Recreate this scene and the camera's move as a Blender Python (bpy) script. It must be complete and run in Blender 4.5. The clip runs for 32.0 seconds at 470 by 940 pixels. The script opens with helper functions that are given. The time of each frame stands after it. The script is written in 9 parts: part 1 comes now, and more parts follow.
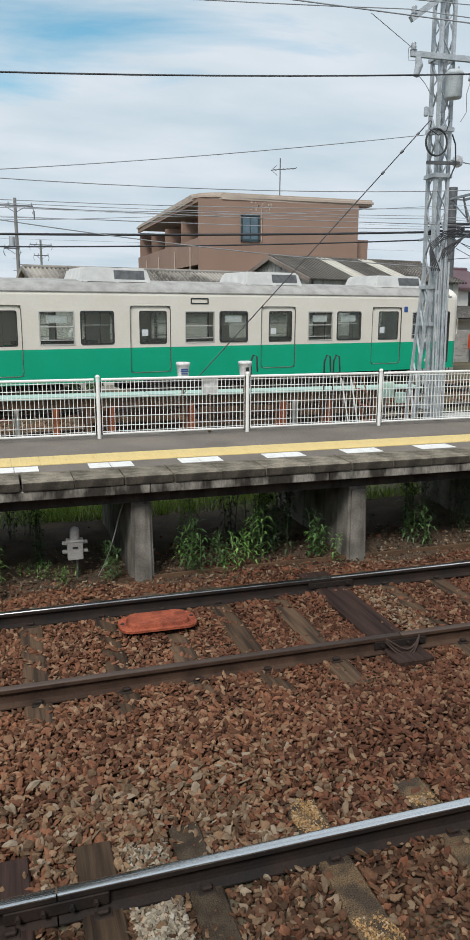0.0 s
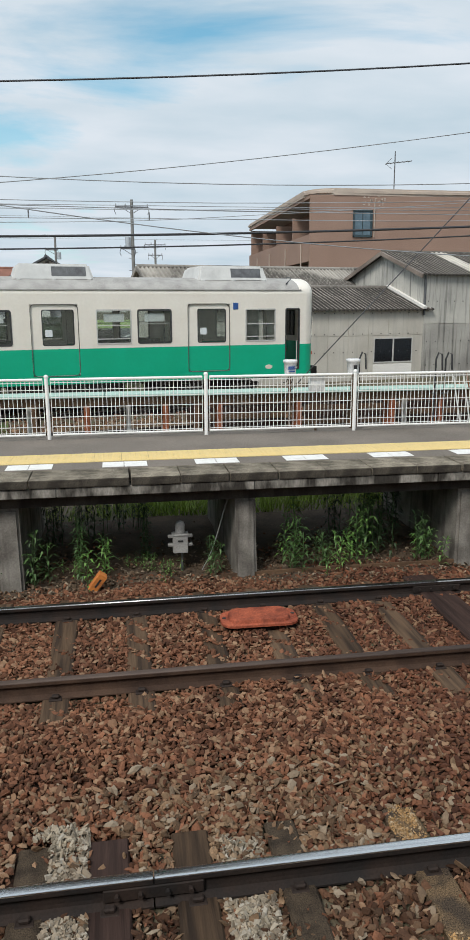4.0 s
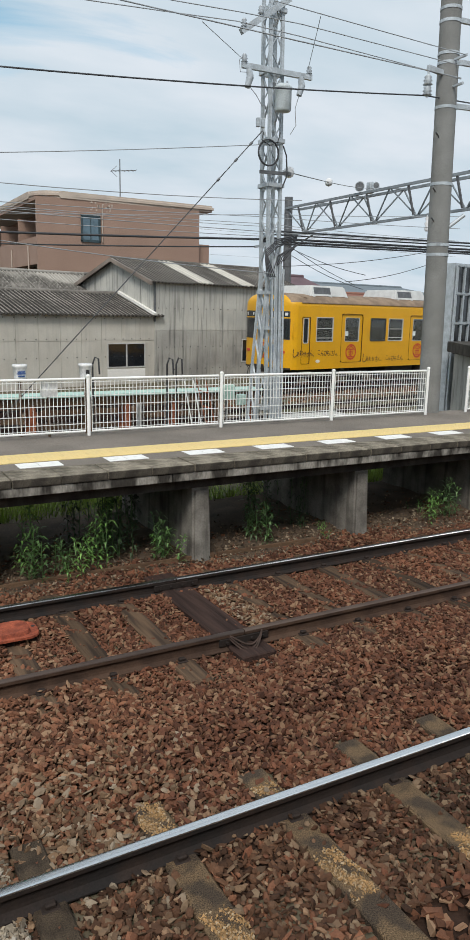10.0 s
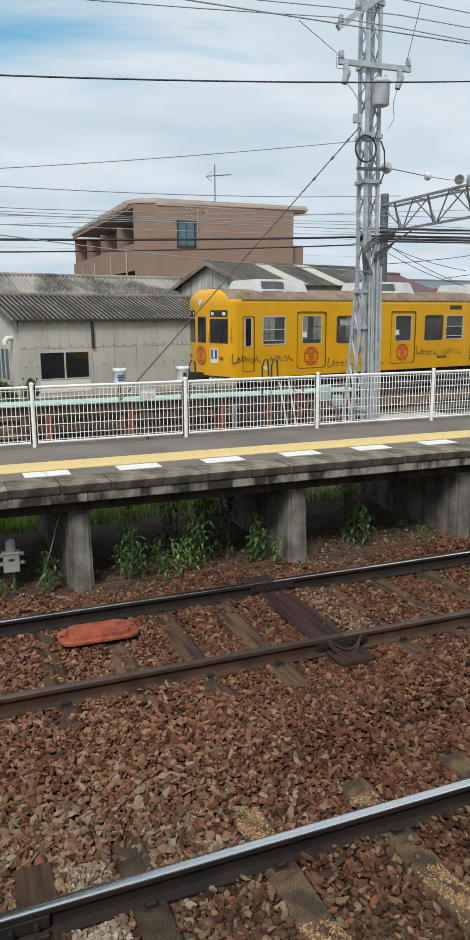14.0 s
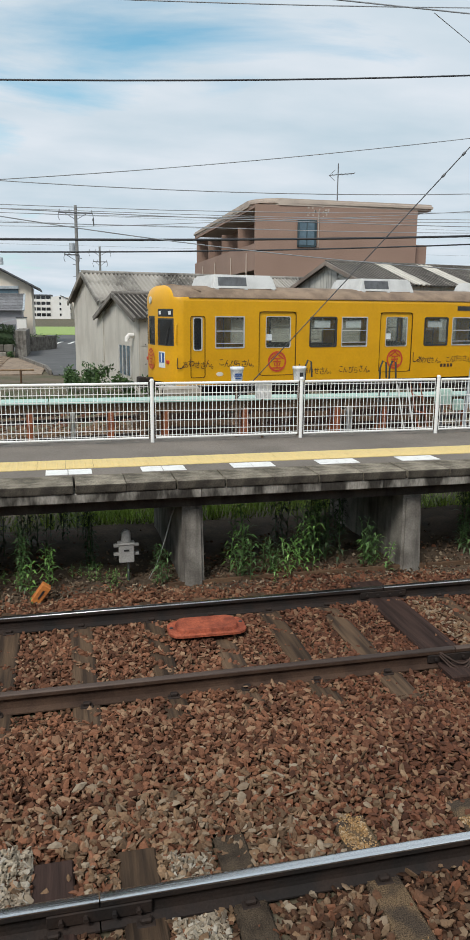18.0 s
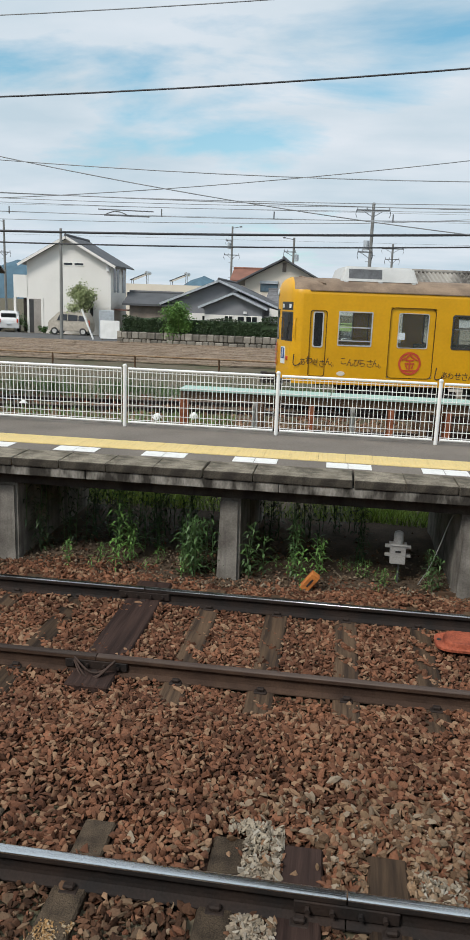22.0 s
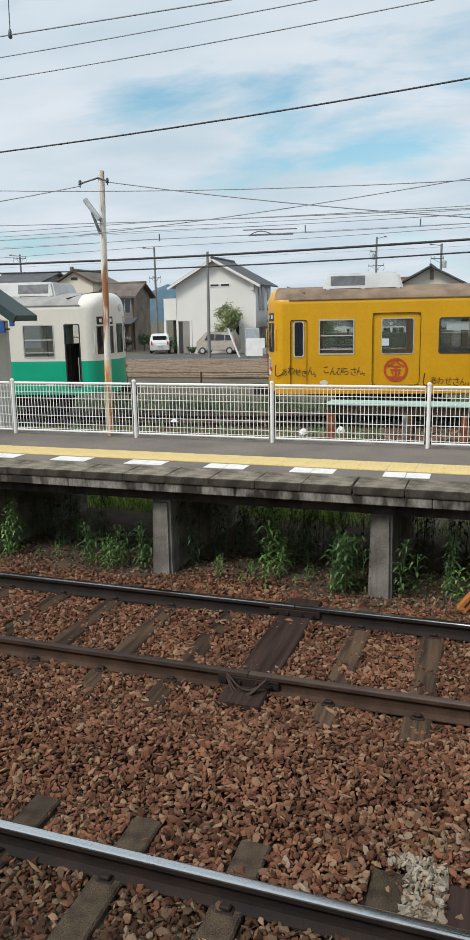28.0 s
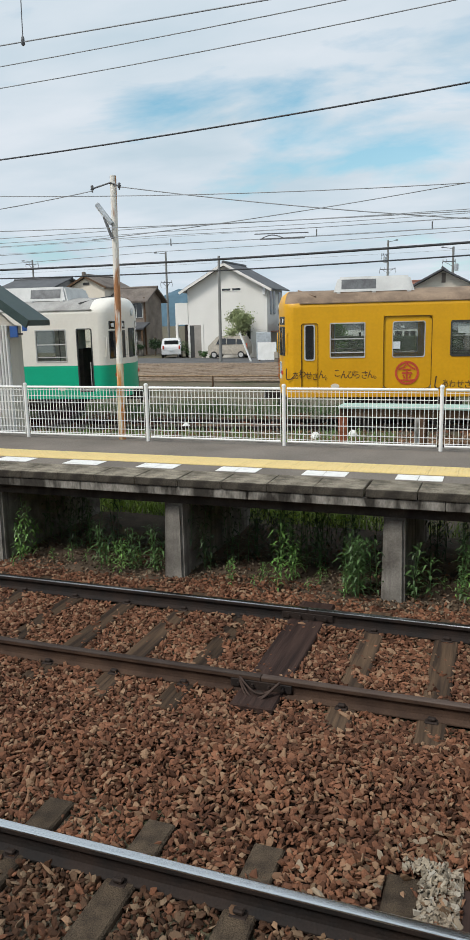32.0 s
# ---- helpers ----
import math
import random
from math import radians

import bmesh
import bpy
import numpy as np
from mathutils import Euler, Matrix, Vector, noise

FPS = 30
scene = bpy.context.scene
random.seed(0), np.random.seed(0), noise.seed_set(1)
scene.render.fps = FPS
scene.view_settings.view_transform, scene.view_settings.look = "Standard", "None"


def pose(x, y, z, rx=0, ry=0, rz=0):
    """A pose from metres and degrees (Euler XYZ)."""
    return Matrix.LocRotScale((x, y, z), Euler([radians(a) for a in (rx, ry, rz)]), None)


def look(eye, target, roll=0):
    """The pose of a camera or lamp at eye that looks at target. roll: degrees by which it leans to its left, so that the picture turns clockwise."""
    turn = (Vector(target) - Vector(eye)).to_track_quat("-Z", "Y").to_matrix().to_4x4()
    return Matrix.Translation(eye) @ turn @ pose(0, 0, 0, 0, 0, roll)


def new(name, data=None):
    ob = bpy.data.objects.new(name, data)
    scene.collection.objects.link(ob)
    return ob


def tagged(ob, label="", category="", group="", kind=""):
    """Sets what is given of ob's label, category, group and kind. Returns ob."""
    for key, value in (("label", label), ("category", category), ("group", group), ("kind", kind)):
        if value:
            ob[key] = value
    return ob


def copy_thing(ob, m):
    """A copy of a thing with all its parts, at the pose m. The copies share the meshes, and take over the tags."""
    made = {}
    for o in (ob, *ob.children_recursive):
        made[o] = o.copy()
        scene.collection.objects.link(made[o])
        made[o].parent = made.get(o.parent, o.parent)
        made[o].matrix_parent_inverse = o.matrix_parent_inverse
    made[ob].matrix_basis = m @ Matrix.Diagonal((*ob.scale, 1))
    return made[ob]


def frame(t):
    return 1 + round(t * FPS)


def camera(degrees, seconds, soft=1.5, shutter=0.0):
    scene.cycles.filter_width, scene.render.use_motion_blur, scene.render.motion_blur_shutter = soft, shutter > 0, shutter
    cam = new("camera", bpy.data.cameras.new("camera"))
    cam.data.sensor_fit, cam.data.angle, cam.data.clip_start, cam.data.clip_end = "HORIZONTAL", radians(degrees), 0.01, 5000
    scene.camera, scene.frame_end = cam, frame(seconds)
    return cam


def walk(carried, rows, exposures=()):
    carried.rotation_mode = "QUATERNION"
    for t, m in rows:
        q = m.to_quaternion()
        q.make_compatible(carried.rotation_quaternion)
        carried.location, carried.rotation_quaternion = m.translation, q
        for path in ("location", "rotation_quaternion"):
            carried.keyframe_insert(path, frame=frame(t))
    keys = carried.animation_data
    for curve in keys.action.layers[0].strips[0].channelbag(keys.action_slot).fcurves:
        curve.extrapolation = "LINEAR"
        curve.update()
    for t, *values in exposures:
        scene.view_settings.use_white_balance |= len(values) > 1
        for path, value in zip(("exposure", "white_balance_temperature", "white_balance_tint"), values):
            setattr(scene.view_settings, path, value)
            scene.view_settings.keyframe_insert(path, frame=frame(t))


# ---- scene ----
cam = camera(35.2, 32.0)
PATH = [
    (0, (-0.146, 0.024, 2.862), (0.438, 1.888, 2.432), 0.3),
    (0.5, (-0.13, 0.018, 2.855), (0.312, 1.92, 2.423), 0.2),
    (1, (-0.128, 0.024, 2.854), (0.205, 1.948, 2.422), 0.6),
    (1.5, (-0.125, 0.048, 2.841), (0.133, 1.983, 2.408), 0.9),
    (2, (-0.175, 0.046, 2.851), (0.047, 1.984, 2.413), 1.3),
    (2.5, (-0.143, 0.059, 2.84), (0.064, 2.0, 2.406), 0.8),
    (4.5, (-0.132, 0.004, 2.871), (0.264, 1.914, 2.431), -0.3),
    (5, (-0.146, 0.015, 2.858), (0.371, 1.897, 2.419), 0.5),
    (5.5, (-0.139, 0.029, 2.857), (0.412, 1.902, 2.423), 0.7),
    (6, (-0.125, 0.049, 2.86), (0.433, 1.92, 2.427), 0.8),
    (6.5, (-0.115, 0.0, 2.865), (0.671, 1.789, 2.438), 1.6),
    (7, (-0.1, -0.009, 2.857), (0.829, 1.712, 2.436), 1.9),
    (7.5, (-0.096, -0.013, 2.862), (0.852, 1.697, 2.441), 1.8),
    (8, (-0.093, -0.01, 2.856), (0.871, 1.692, 2.437), 1.5),
    (8.5, (-0.079, -0.01, 2.862), (0.887, 1.691, 2.443), 1.4),
    (9, (-0.071, -0.002, 2.858), (0.891, 1.7, 2.438), 1.3),
    (9.5, (-0.081, -0.002, 2.861), (0.88, 1.702, 2.443), 1.3),
    (10, (-0.083, -0.008, 2.859), (0.874, 1.698, 2.442), 1.3),
    (10.5, (-0.075, 0.009, 2.854), (0.878, 1.718, 2.437), 1.0),
    (11, (-0.093, -0.009, 2.869), (0.854, 1.702, 2.452), 1.0),
    (11.5, (-0.082, 0.005, 2.862), (0.847, 1.727, 2.446), 0.8),
    (12, (-0.082, 0.03, 2.847), (0.808, 1.772, 2.432), 0.5),
    (12.5, (-0.077, 0.026, 2.849), (0.787, 1.782, 2.435), 0.3),
    (13, (-0.089, 0.045, 2.845), (0.748, 1.813, 2.43), 0.2),
    (13.5, (-0.085, 0.049, 2.858), (0.699, 1.841, 2.442), 0.0),
    (14, (-0.091, 0.056, 2.847), (0.639, 1.871, 2.432), -0.2),
    (14.5, (-0.112, 0.044, 2.856), (0.578, 1.874, 2.441), 0.1),
    (16.5, (-0.122, 0.064, 2.847), (0.483, 1.925, 2.433), 0.5),
    (17, (-0.128, 0.066, 2.847), (0.412, 1.946, 2.433), 0.7),
    (17.5, (-0.114, 0.085, 2.846), (0.385, 1.976, 2.43), 0.5),
    (18, (-0.124, 0.084, 2.845), (0.324, 1.988, 2.429), 0.4),
    (18.5, (-0.137, 0.083, 2.849), (0.212, 2.008, 2.432), 0.2),
    (19, (-0.15, 0.096, 2.851), (0.081, 2.038, 2.432), 0.4),
    (19.5, (-0.179, 0.099, 2.857), (-0.034, 2.049, 2.437), 0.7),
    (20, (-0.191, 0.105, 2.866), (-0.177, 2.059, 2.441), 0.2),
    (20.5, (-0.23, 0.129, 2.852), (-0.307, 2.081, 2.421), 0.2),
    (21, (-0.28, 0.17, 2.829), (-0.43, 2.116, 2.395), 0.9),
    (21.5, (-0.307, 0.184, 2.827), (-0.511, 2.124, 2.387), 1.5),
    (22, (-0.249, 0.147, 2.819), (-0.511, 2.081, 2.382), 2.1),
    (22.5, (-0.19, 0.144, 2.804), (-0.474, 2.076, 2.372), 1.4),
    (23, (-0.202, 0.16, 2.811), (-0.494, 2.096, 2.401), 1.4),
    (23.5, (-0.227, 0.174, 2.816), (-0.526, 2.108, 2.404), 1.7),
    (24, (-0.218, 0.173, 2.822), (-0.536, 2.104, 2.409), 1.7),
    (24.5, (-0.237, 0.197, 2.809), (-0.603, 2.119, 2.394), 1.0),
    (25, (-0.25, 0.21, 2.813), (-0.694, 2.116, 2.397), 0.4),
    (25.5, (-0.255, 0.207, 2.808), (-0.73, 2.105, 2.394), 0.1),
    (26, (-0.258, 0.206, 2.823), (-0.759, 2.098, 2.409), -0.2),
    (26.5, (-0.268, 0.196, 2.822), (-0.82, 2.074, 2.409), -0.5),
    (28.5, (-0.29, 0.204, 2.829), (-0.945, 2.051, 2.429), -1.2),
    (29, (-0.295, 0.208, 2.816), (-0.952, 2.055, 2.419), -1.2),
    (29.5, (-0.301, 0.211, 2.815), (-0.959, 2.057, 2.419), -1.1),
    (30, (-0.301, 0.217, 2.813), (-0.963, 2.063, 2.416), -1.1),
    (30.5, (-0.297, 0.215, 2.809), (-0.962, 2.059, 2.415), -1.2),
    (31, (-0.303, 0.204, 2.817), (-0.97, 2.047, 2.423), -1.2),
    (31.5, (-0.306, 0.214, 2.806), (-0.977, 2.057, 2.414), -1.3),
    (32, (-0.293, 0.201, 2.817), (-0.969, 2.042, 2.426), -1.4),
]
walk(cam, [(t, look(eye, target, roll)) for t, eye, target, roll in PATH])

# ---- world, sun, exposure ----
def make_world():
    w = bpy.data.worlds.new("sky_world")
    scene.world = w
    w.use_nodes = True
    nt = w.node_tree
    nt.nodes.clear()
    N, L = nt.nodes.new, nt.links.new
    out, bg = N("ShaderNodeOutputWorld"), N("ShaderNodeBackground")
    sky = N("ShaderNodeTexSky")
    sky.sky_type, sky.sun_disc = "NISHITA", False
    sky.sun_elevation, sky.sun_rotation = radians(49), radians(217)
    sky.air_density, sky.dust_density, sky.ozone_density = 1.0, 1.5, 1.5
    co = N("ShaderNodeTexCoord")
    sep = N("ShaderNodeSeparateXYZ")
    L(co.outputs["Generated"], sep.inputs[0])
    # clouds on a flat sheet overhead: direction divided by its height
    zz = N("ShaderNodeMath"); zz.operation = "MAXIMUM"; zz.inputs[1].default_value = 0.0
    L(sep.outputs["Z"], zz.inputs[0])
    za = N("ShaderNodeMath"); za.operation = "ADD"; za.inputs[1].default_value = 0.16
    L(zz.outputs[0], za.inputs[0])
    dx = N("ShaderNodeMath"); dx.operation = "DIVIDE"; L(sep.outputs["X"], dx.inputs[0]); L(za.outputs[0], dx.inputs[1])
    dy = N("ShaderNodeMath"); dy.operation = "DIVIDE"; L(sep.outputs["Y"], dy.inputs[0]); L(za.outputs[0], dy.inputs[1])
    cb = N("ShaderNodeCombineXYZ"); L(dx.outputs[0], cb.inputs[0]); L(dy.outputs[0], cb.inputs[1])
    n1 = N("ShaderNodeTexNoise"); n1.inputs["Scale"].default_value = 1.45; n1.inputs["Detail"].default_value = 9; n1.inputs["Roughness"].default_value = 0.55
    n1.inputs["Distortion"].default_value = 0.35
    mp = N("ShaderNodeMapping"); mp.inputs["Scale"].default_value = (0.66, 1.05, 1.0); mp.inputs["Location"].default_value = CLOUD_SHIFT
    L(cb.outputs[0], mp.inputs[0]); L(mp.outputs[0], n1.inputs["Vector"])
    # less cloud towards the west end of the line
    gx = N("ShaderNodeMapRange"); gx.inputs["From Min"].default_value = -1.1; gx.inputs["From Max"].default_value = 0.9
    gx.inputs["To Min"].default_value = 0.165; gx.inputs["To Max"].default_value = 0.195
    L(dx.outputs[0], gx.inputs[0])
    # a thinner part of the cloud sheet
    ds = N("ShaderNodeVectorMath"); ds.operation = "DISTANCE"; ds.inputs[1].default_value = (-0.40, 2.35, 0.0)
    L(cb.outputs[0], ds.inputs[0])
    gd = N("ShaderNodeMapRange"); gd.interpolation_type = "SMOOTHSTEP"; gd.inputs["From Min"].default_value = 0.0; gd.inputs["From Max"].default_value = 1.35
    gd.inputs["To Min"].default_value = THIN; gd.inputs["To Max"].default_value = 0.03
    L(ds.outputs["Value"], gd.inputs[0])
    ad = N("ShaderNodeMath"); ad.operation = "ADD"; L(n1.outputs["Fac"], ad.inputs[0]); L(gx.outputs[0], ad.inputs[1])
    ad2 = N("ShaderNodeMath"); ad2.operation = "ADD"; L(ad.outputs[0], ad2.inputs[0]); L(gd.outputs[0], ad2.inputs[1])
    cr = N("ShaderNodeValToRGB")
    cr.color_ramp.elements[0].position, cr.color_ramp.elements[1].position = 0.40, 0.56
    cr.color_ramp.elements[0].color, cr.color_ramp.elements[1].color = (0.10, 0.10, 0.10, 1), (1, 1, 1, 1)
    L(ad2.outputs[0], cr.inputs[0])
    # haze fills the sky near the horizon
    hz = N("ShaderNodeMapRange"); hz.inputs["From Min"].default_value = 0.0; hz.inputs["From Max"].default_value = 0.30
    hz.inputs["To Min"].default_value = 0.92; hz.inputs["To Max"].default_value = 0.0
    L(zz.outputs[0], hz.inputs[0])
    mx = N("ShaderNodeMath"); mx.operation = "MAXIMUM"; L(cr.outputs[0], mx.inputs[0]); L(hz.outputs[0], mx.inputs[1])
    n2 = N("ShaderNodeTexNoise"); n2.inputs["Scale"].default_value = 2.2; n2.inputs["Detail"].default_value = 5
    L(mp.outputs[0], n2.inputs["Vector"])
    c2 = N("ShaderNodeMix"); c2.data_type = "RGBA"
    c2.inputs["A"].default_value, c2.inputs["B"].default_value = (CLOUD * 0.705, CLOUD * 0.865, CLOUD * 0.98, 1), (CLOUD * 0.95, CLOUD * 1.035, CLOUD * 1.125, 1)
    n2r = N("ShaderNodeMapRange"); n2r.inputs["From Min"].default_value, n2r.inputs["From Max"].default_value = 0.32, 0.66
    L(n2.outputs["Fac"], n2r.inputs[0]); L(n2r.outputs[0], c2.inputs["Factor"])
    sc = N("ShaderNodeVectorMath"); sc.operation = "MULTIPLY"; sc.inputs[1].default_value = (SKY * 0.66, SKY * 1.14, SKY * 1.06)
    L(sky.outputs[0], sc.inputs[0])
    mixc = N("ShaderNodeMix"); mixc.data_type = "RGBA"
    L(mx.outputs[0], mixc.inputs["Factor"]); L(sc.outputs[0], mixc.inputs["A"]); L(c2.outputs["Result"], mixc.inputs["B"])
    L(mixc.outputs["Result"], bg.inputs["Color"])
    bg.inputs["Strength"].default_value = 1.0
    L(bg.outputs[0], out.inputs["Surface"])


SKY, CLOUD, CLOUD_SHIFT, THIN = 0.15, 0.77, (1.3, 0.4, 0.0), -0.205
make_world()
sun = new("sun", bpy.data.lights.new("sun", "SUN"))
sun.data.energy, sun.data.angle, sun.data.color = 2.6, radians(16), (1.0, 0.96, 0.905)
sun.matrix_world = look((-22, -29, 42), (0, 0, 0))
scene.view_settings.exposure = 0.0


# ---- materials ----
MATS = {}


def mat(name, col, rough=0.6, metal=0.0, col2=None, scale=6.0, fine=60.0, bump=0.15, mix=0.5, per=None, streak=None, spec=None, fleck=None, grain=0.2, spread=0.42, edge=(0.35, 0.68), stretch=None):
    """A surface with two scales of variation: col and col2 mottled, fine grain and relief.
    per: 'island' or 'object' spreads the brightness from piece to piece. streak: dark colour that runs down in streaks."""
    if name in MATS:
        return MATS[name]
    m = bpy.data.materials.new(name)
    m.use_nodes = True
    nt = m.node_tree
    b = nt.nodes["Principled BSDF"]
    N, L = nt.nodes.new, nt.links.new
    co = N("ShaderNodeTexCoord")
    n1 = N("ShaderNodeTexNoise"); n1.inputs["Scale"].default_value = scale; n1.inputs["Detail"].default_value = 5
    n2 = N("ShaderNodeTexNoise"); n2.inputs["Scale"].default_value = fine; n2.inputs["Detail"].default_value = 3
    src_co = co.outputs["Object"]
    if stretch:
        ms0 = N("ShaderNodeMapping"); ms0.inputs["Scale"].default_value = stretch
        L(co.outputs["Object"], ms0.inputs[0])
        src_co = ms0.outputs[0]
    L(src_co, n1.inputs["Vector"]); L(src_co, n2.inputs["Vector"])
    c2 = col2 or tuple(c * 0.72 for c in col)
    r1 = N("ShaderNodeMapRange"); r1.inputs["From Min"].default_value, r1.inputs["From Max"].default_value = edge
    r1.inputs["To Max"].default_value = mix * 2 if mix < 0.5 else 1.0
    L(n1.outputs["Fac"], r1.inputs[0])
    mx = N("ShaderNodeMix"); mx.data_type = "RGBA"
    mx.inputs["A"].default_value, mx.inputs["B"].default_value = (*col, 1), (*c2, 1)
    L(r1.outputs[0], mx.inputs["Factor"])
    last = mx.outputs["Result"]
    r2 = N("ShaderNodeMapRange"); r2.inputs["From Min"].default_value, r2.inputs["From Max"].default_value = 0.25, 0.75
    r2.inputs["To Min"].default_value, r2.inputs["To Max"].default_value = 1 - grain, 1 + grain
    L(n2.outputs["Fac"], r2.inputs[0])
    ml = N("ShaderNodeVectorMath"); ml.operation = "SCALE"
    L(last, ml.inputs[0]); L(r2.outputs[0], ml.inputs["Scale"])
    last = ml.outputs[0]
    if per:
        if per == "island":
            src = N("ShaderNodeNewGeometry").outputs["Random Per Island"]
        else:
            src = N("ShaderNodeObjectInfo").outputs["Random"]
        rr = N("ShaderNodeMapRange"); rr.inputs["To Min"].default_value, rr.inputs["To Max"].default_value = 1 - spread, 1 + spread * 1.15
        L(src, rr.inputs[0])
        m2 = N("ShaderNodeVectorMath"); m2.operation = "SCALE"; L(last, m2.inputs[0]); L(rr.outputs[0], m2.inputs["Scale"])
        last = m2.outputs[0]
        if fleck:
            wn = N("ShaderNodeTexWhiteNoise"); wn.noise_dimensions = "1D"; L(src, wn.inputs["W"])
            fr = N("ShaderNodeMapRange"); fr.inputs["From Min"].default_value, fr.inputs["From Max"].default_value = 0.68, 0.98
            L(wn.outputs["Value"], fr.inputs[0])
            mf = N("ShaderNodeMix"); mf.data_type = "RGBA"; mf.inputs["B"].default_value = (*fleck, 1)
            L(fr.outputs[0], mf.inputs["Factor"]); L(last, mf.inputs["A"])
            last = mf.outputs["Result"]
    if streak:
        mp = N("ShaderNodeMapping"); mp.inputs["Scale"].default_value = (5.0, 5.0, 0.35)
        L(co.outputs["Object"], mp.inputs[0])
        n3 = N("ShaderNodeTexNoise"); n3.inputs["Scale"].default_value = 1.6; n3.inputs["Detail"].default_value = 5
        L(mp.outputs[0], n3.inputs["Vector"])
        r3 = N("ShaderNodeMapRange"); r3.inputs["From Min"].default_value, r3.inputs["From Max"].default_value = 0.5, 0.74
        r3.inputs["To Max"].default_value = 0.8
        L(n3.outputs["Fac"], r3.inputs[0])
        ms = N("ShaderNodeMix"); ms.data_type = "RGBA"; ms.inputs["B"].default_value = (*streak, 1)
        L(r3.outputs[0], ms.inputs["Factor"]); L(last, ms.inputs["A"])
        last = ms.outputs["Result"]
    L(last, b.inputs["Base Color"])
    b.inputs["Metallic"].default_value = metal
    b.inputs["Specular IOR Level"].default_value = spec if spec is not None else (0.5 if rough < 0.7 else 0.18)
    ro = N("ShaderNodeMapRange"); ro.inputs["To Min"].default_value, ro.inputs["To Max"].default_value = max(0.02, rough - 0.12), min(1, rough + 0.12)
    L(n2.outputs["Fac"], ro.inputs[0]); L(ro.outputs[0], b.inputs["Roughness"])
    if bump:
        bp = N("ShaderNodeBump"); bp.inputs["Strength"].default_value = bump; bp.inputs["Distance"].default_value = 0.01
        L(n2.outputs["Fac"], bp.inputs["Height"]); L(bp.outputs[0], b.inputs["Normal"])
    MATS[name] = m
    return m


def glass_mat(name, tint=(0.75, 0.8, 0.8), rough=0.02, veil=0.0):
    m = bpy.data.materials.new(name)
    m.use_nodes = True
    nt = m.node_tree
    nt.nodes.clear()
    N, L = nt.nodes.new, nt.links.new
    out, tr, gl, mix = N("ShaderNodeOutputMaterial"), N("ShaderNodeBsdfTransparent"), N("ShaderNodeBsdfGlossy"), N("ShaderNodeMixShader")
    tr.inputs[0].default_value = (*tint, 1)
    gl.inputs["Roughness"].default_value = rough
    fr = N("ShaderNodeFresnel"); fr.inputs["IOR"].default_value = 1.5
    L(fr.outputs[0], mix.inputs[0]); L(tr.outputs[0], mix.inputs[1]); L(gl.outputs[0], mix.inputs[2])
    # a grey veil lifts the dark panes in place of light inside
    film, veil_bsdf = N("ShaderNodeMixShader"), N("ShaderNodeBsdfDiffuse")
    film.inputs[0].default_value = veil
    veil_bsdf.inputs[0].default_value = (0.42, 0.42, 0.38, 1)
    L(mix.outputs[0], film.inputs[1]); L(veil_bsdf.outputs[0], film.inputs[2]); L(film.outputs[0], out.inputs[0])
    return m


M_ballast = mat("ballast_stone", (0.166, 0.074, 0.041), 0.9, col2=(0.098, 0.043, 0.025), scale=2.2, fine=90, bump=0.4, per="island", fleck=(0.285, 0.178, 0.108), spec=0.2, spread=0.55)
M_ballast_dark = mat("ballast_stone_darker", (0.124, 0.050, 0.027), 0.88, col2=(0.072, 0.030, 0.018), scale=2.2, fine=90, bump=0.4, per="island", fleck=(0.23, 0.137, 0.080), spec=0.25, spread=0.55)
M_ballast_inner = mat("ballast_stone_inner", (0.094, 0.047, 0.0265), 0.92, col2=(0.055, 0.028, 0.017), scale=2.2, fine=90, bump=0.4, per="island", fleck=(0.21, 0.145, 0.092), spec=0.2, spread=0.5)
M_pale = mat("pale_ballast_stone", (0.188, 0.120, 0.070), 0.9, col2=(0.118, 0.070, 0.041), scale=4.0, fine=90, bump=0.4, per="island", fleck=(0.29, 0.23, 0.165), spec=0.25)
M_bed = mat("ballast_bed", (0.045, 0.025, 0.017), 0.95, col2=(0.028, 0.016, 0.011), scale=9.0, fine=40, bump=1.0)
M_railside = mat("rail_rusty_side", (0.024, 0.021, 0.020), 0.7, 0.1, col2=(0.040, 0.028, 0.023), scale=5, fine=80, bump=0.3, spec=0.15)
M_railtop = mat("rail_bright_top", (0.76, 0.765, 0.77), 0.24, 1.0, col2=(0.62, 0.625, 0.63), scale=2, fine=9, bump=0, grain=0.05, stretch=(0.15, 22, 1))
M_railrust = mat("rail_brown_side", (0.085, 0.052, 0.036), 0.8, col2=(0.045, 0.028, 0.021), scale=4, fine=80, bump=0.3, spec=0.15)
M_bond = mat("bond_cable_rusty", (0.075, 0.048, 0.038), 0.8, col2=(0.035, 0.026, 0.022), scale=8, fine=60, bump=0)
M_shaded_soil = mat("shaded_soil", (0.105, 0.076, 0.053), 0.95, col2=(0.056, 0.041, 0.029), scale=3, fine=45, bump=0.7, grain=0.35)
M_railmid = mat("rail_worn_top", (0.68, 0.67, 0.66), 0.29, 1.0, col2=(0.19, 0.17, 0.16), scale=1.5, fine=120, bump=0.05)
M_raildull = mat("rail_dull_top", (0.10, 0.070, 0.055), 0.6, 0.2, col2=(0.07, 0.045, 0.035), scale=2, fine=100, bump=0.1)
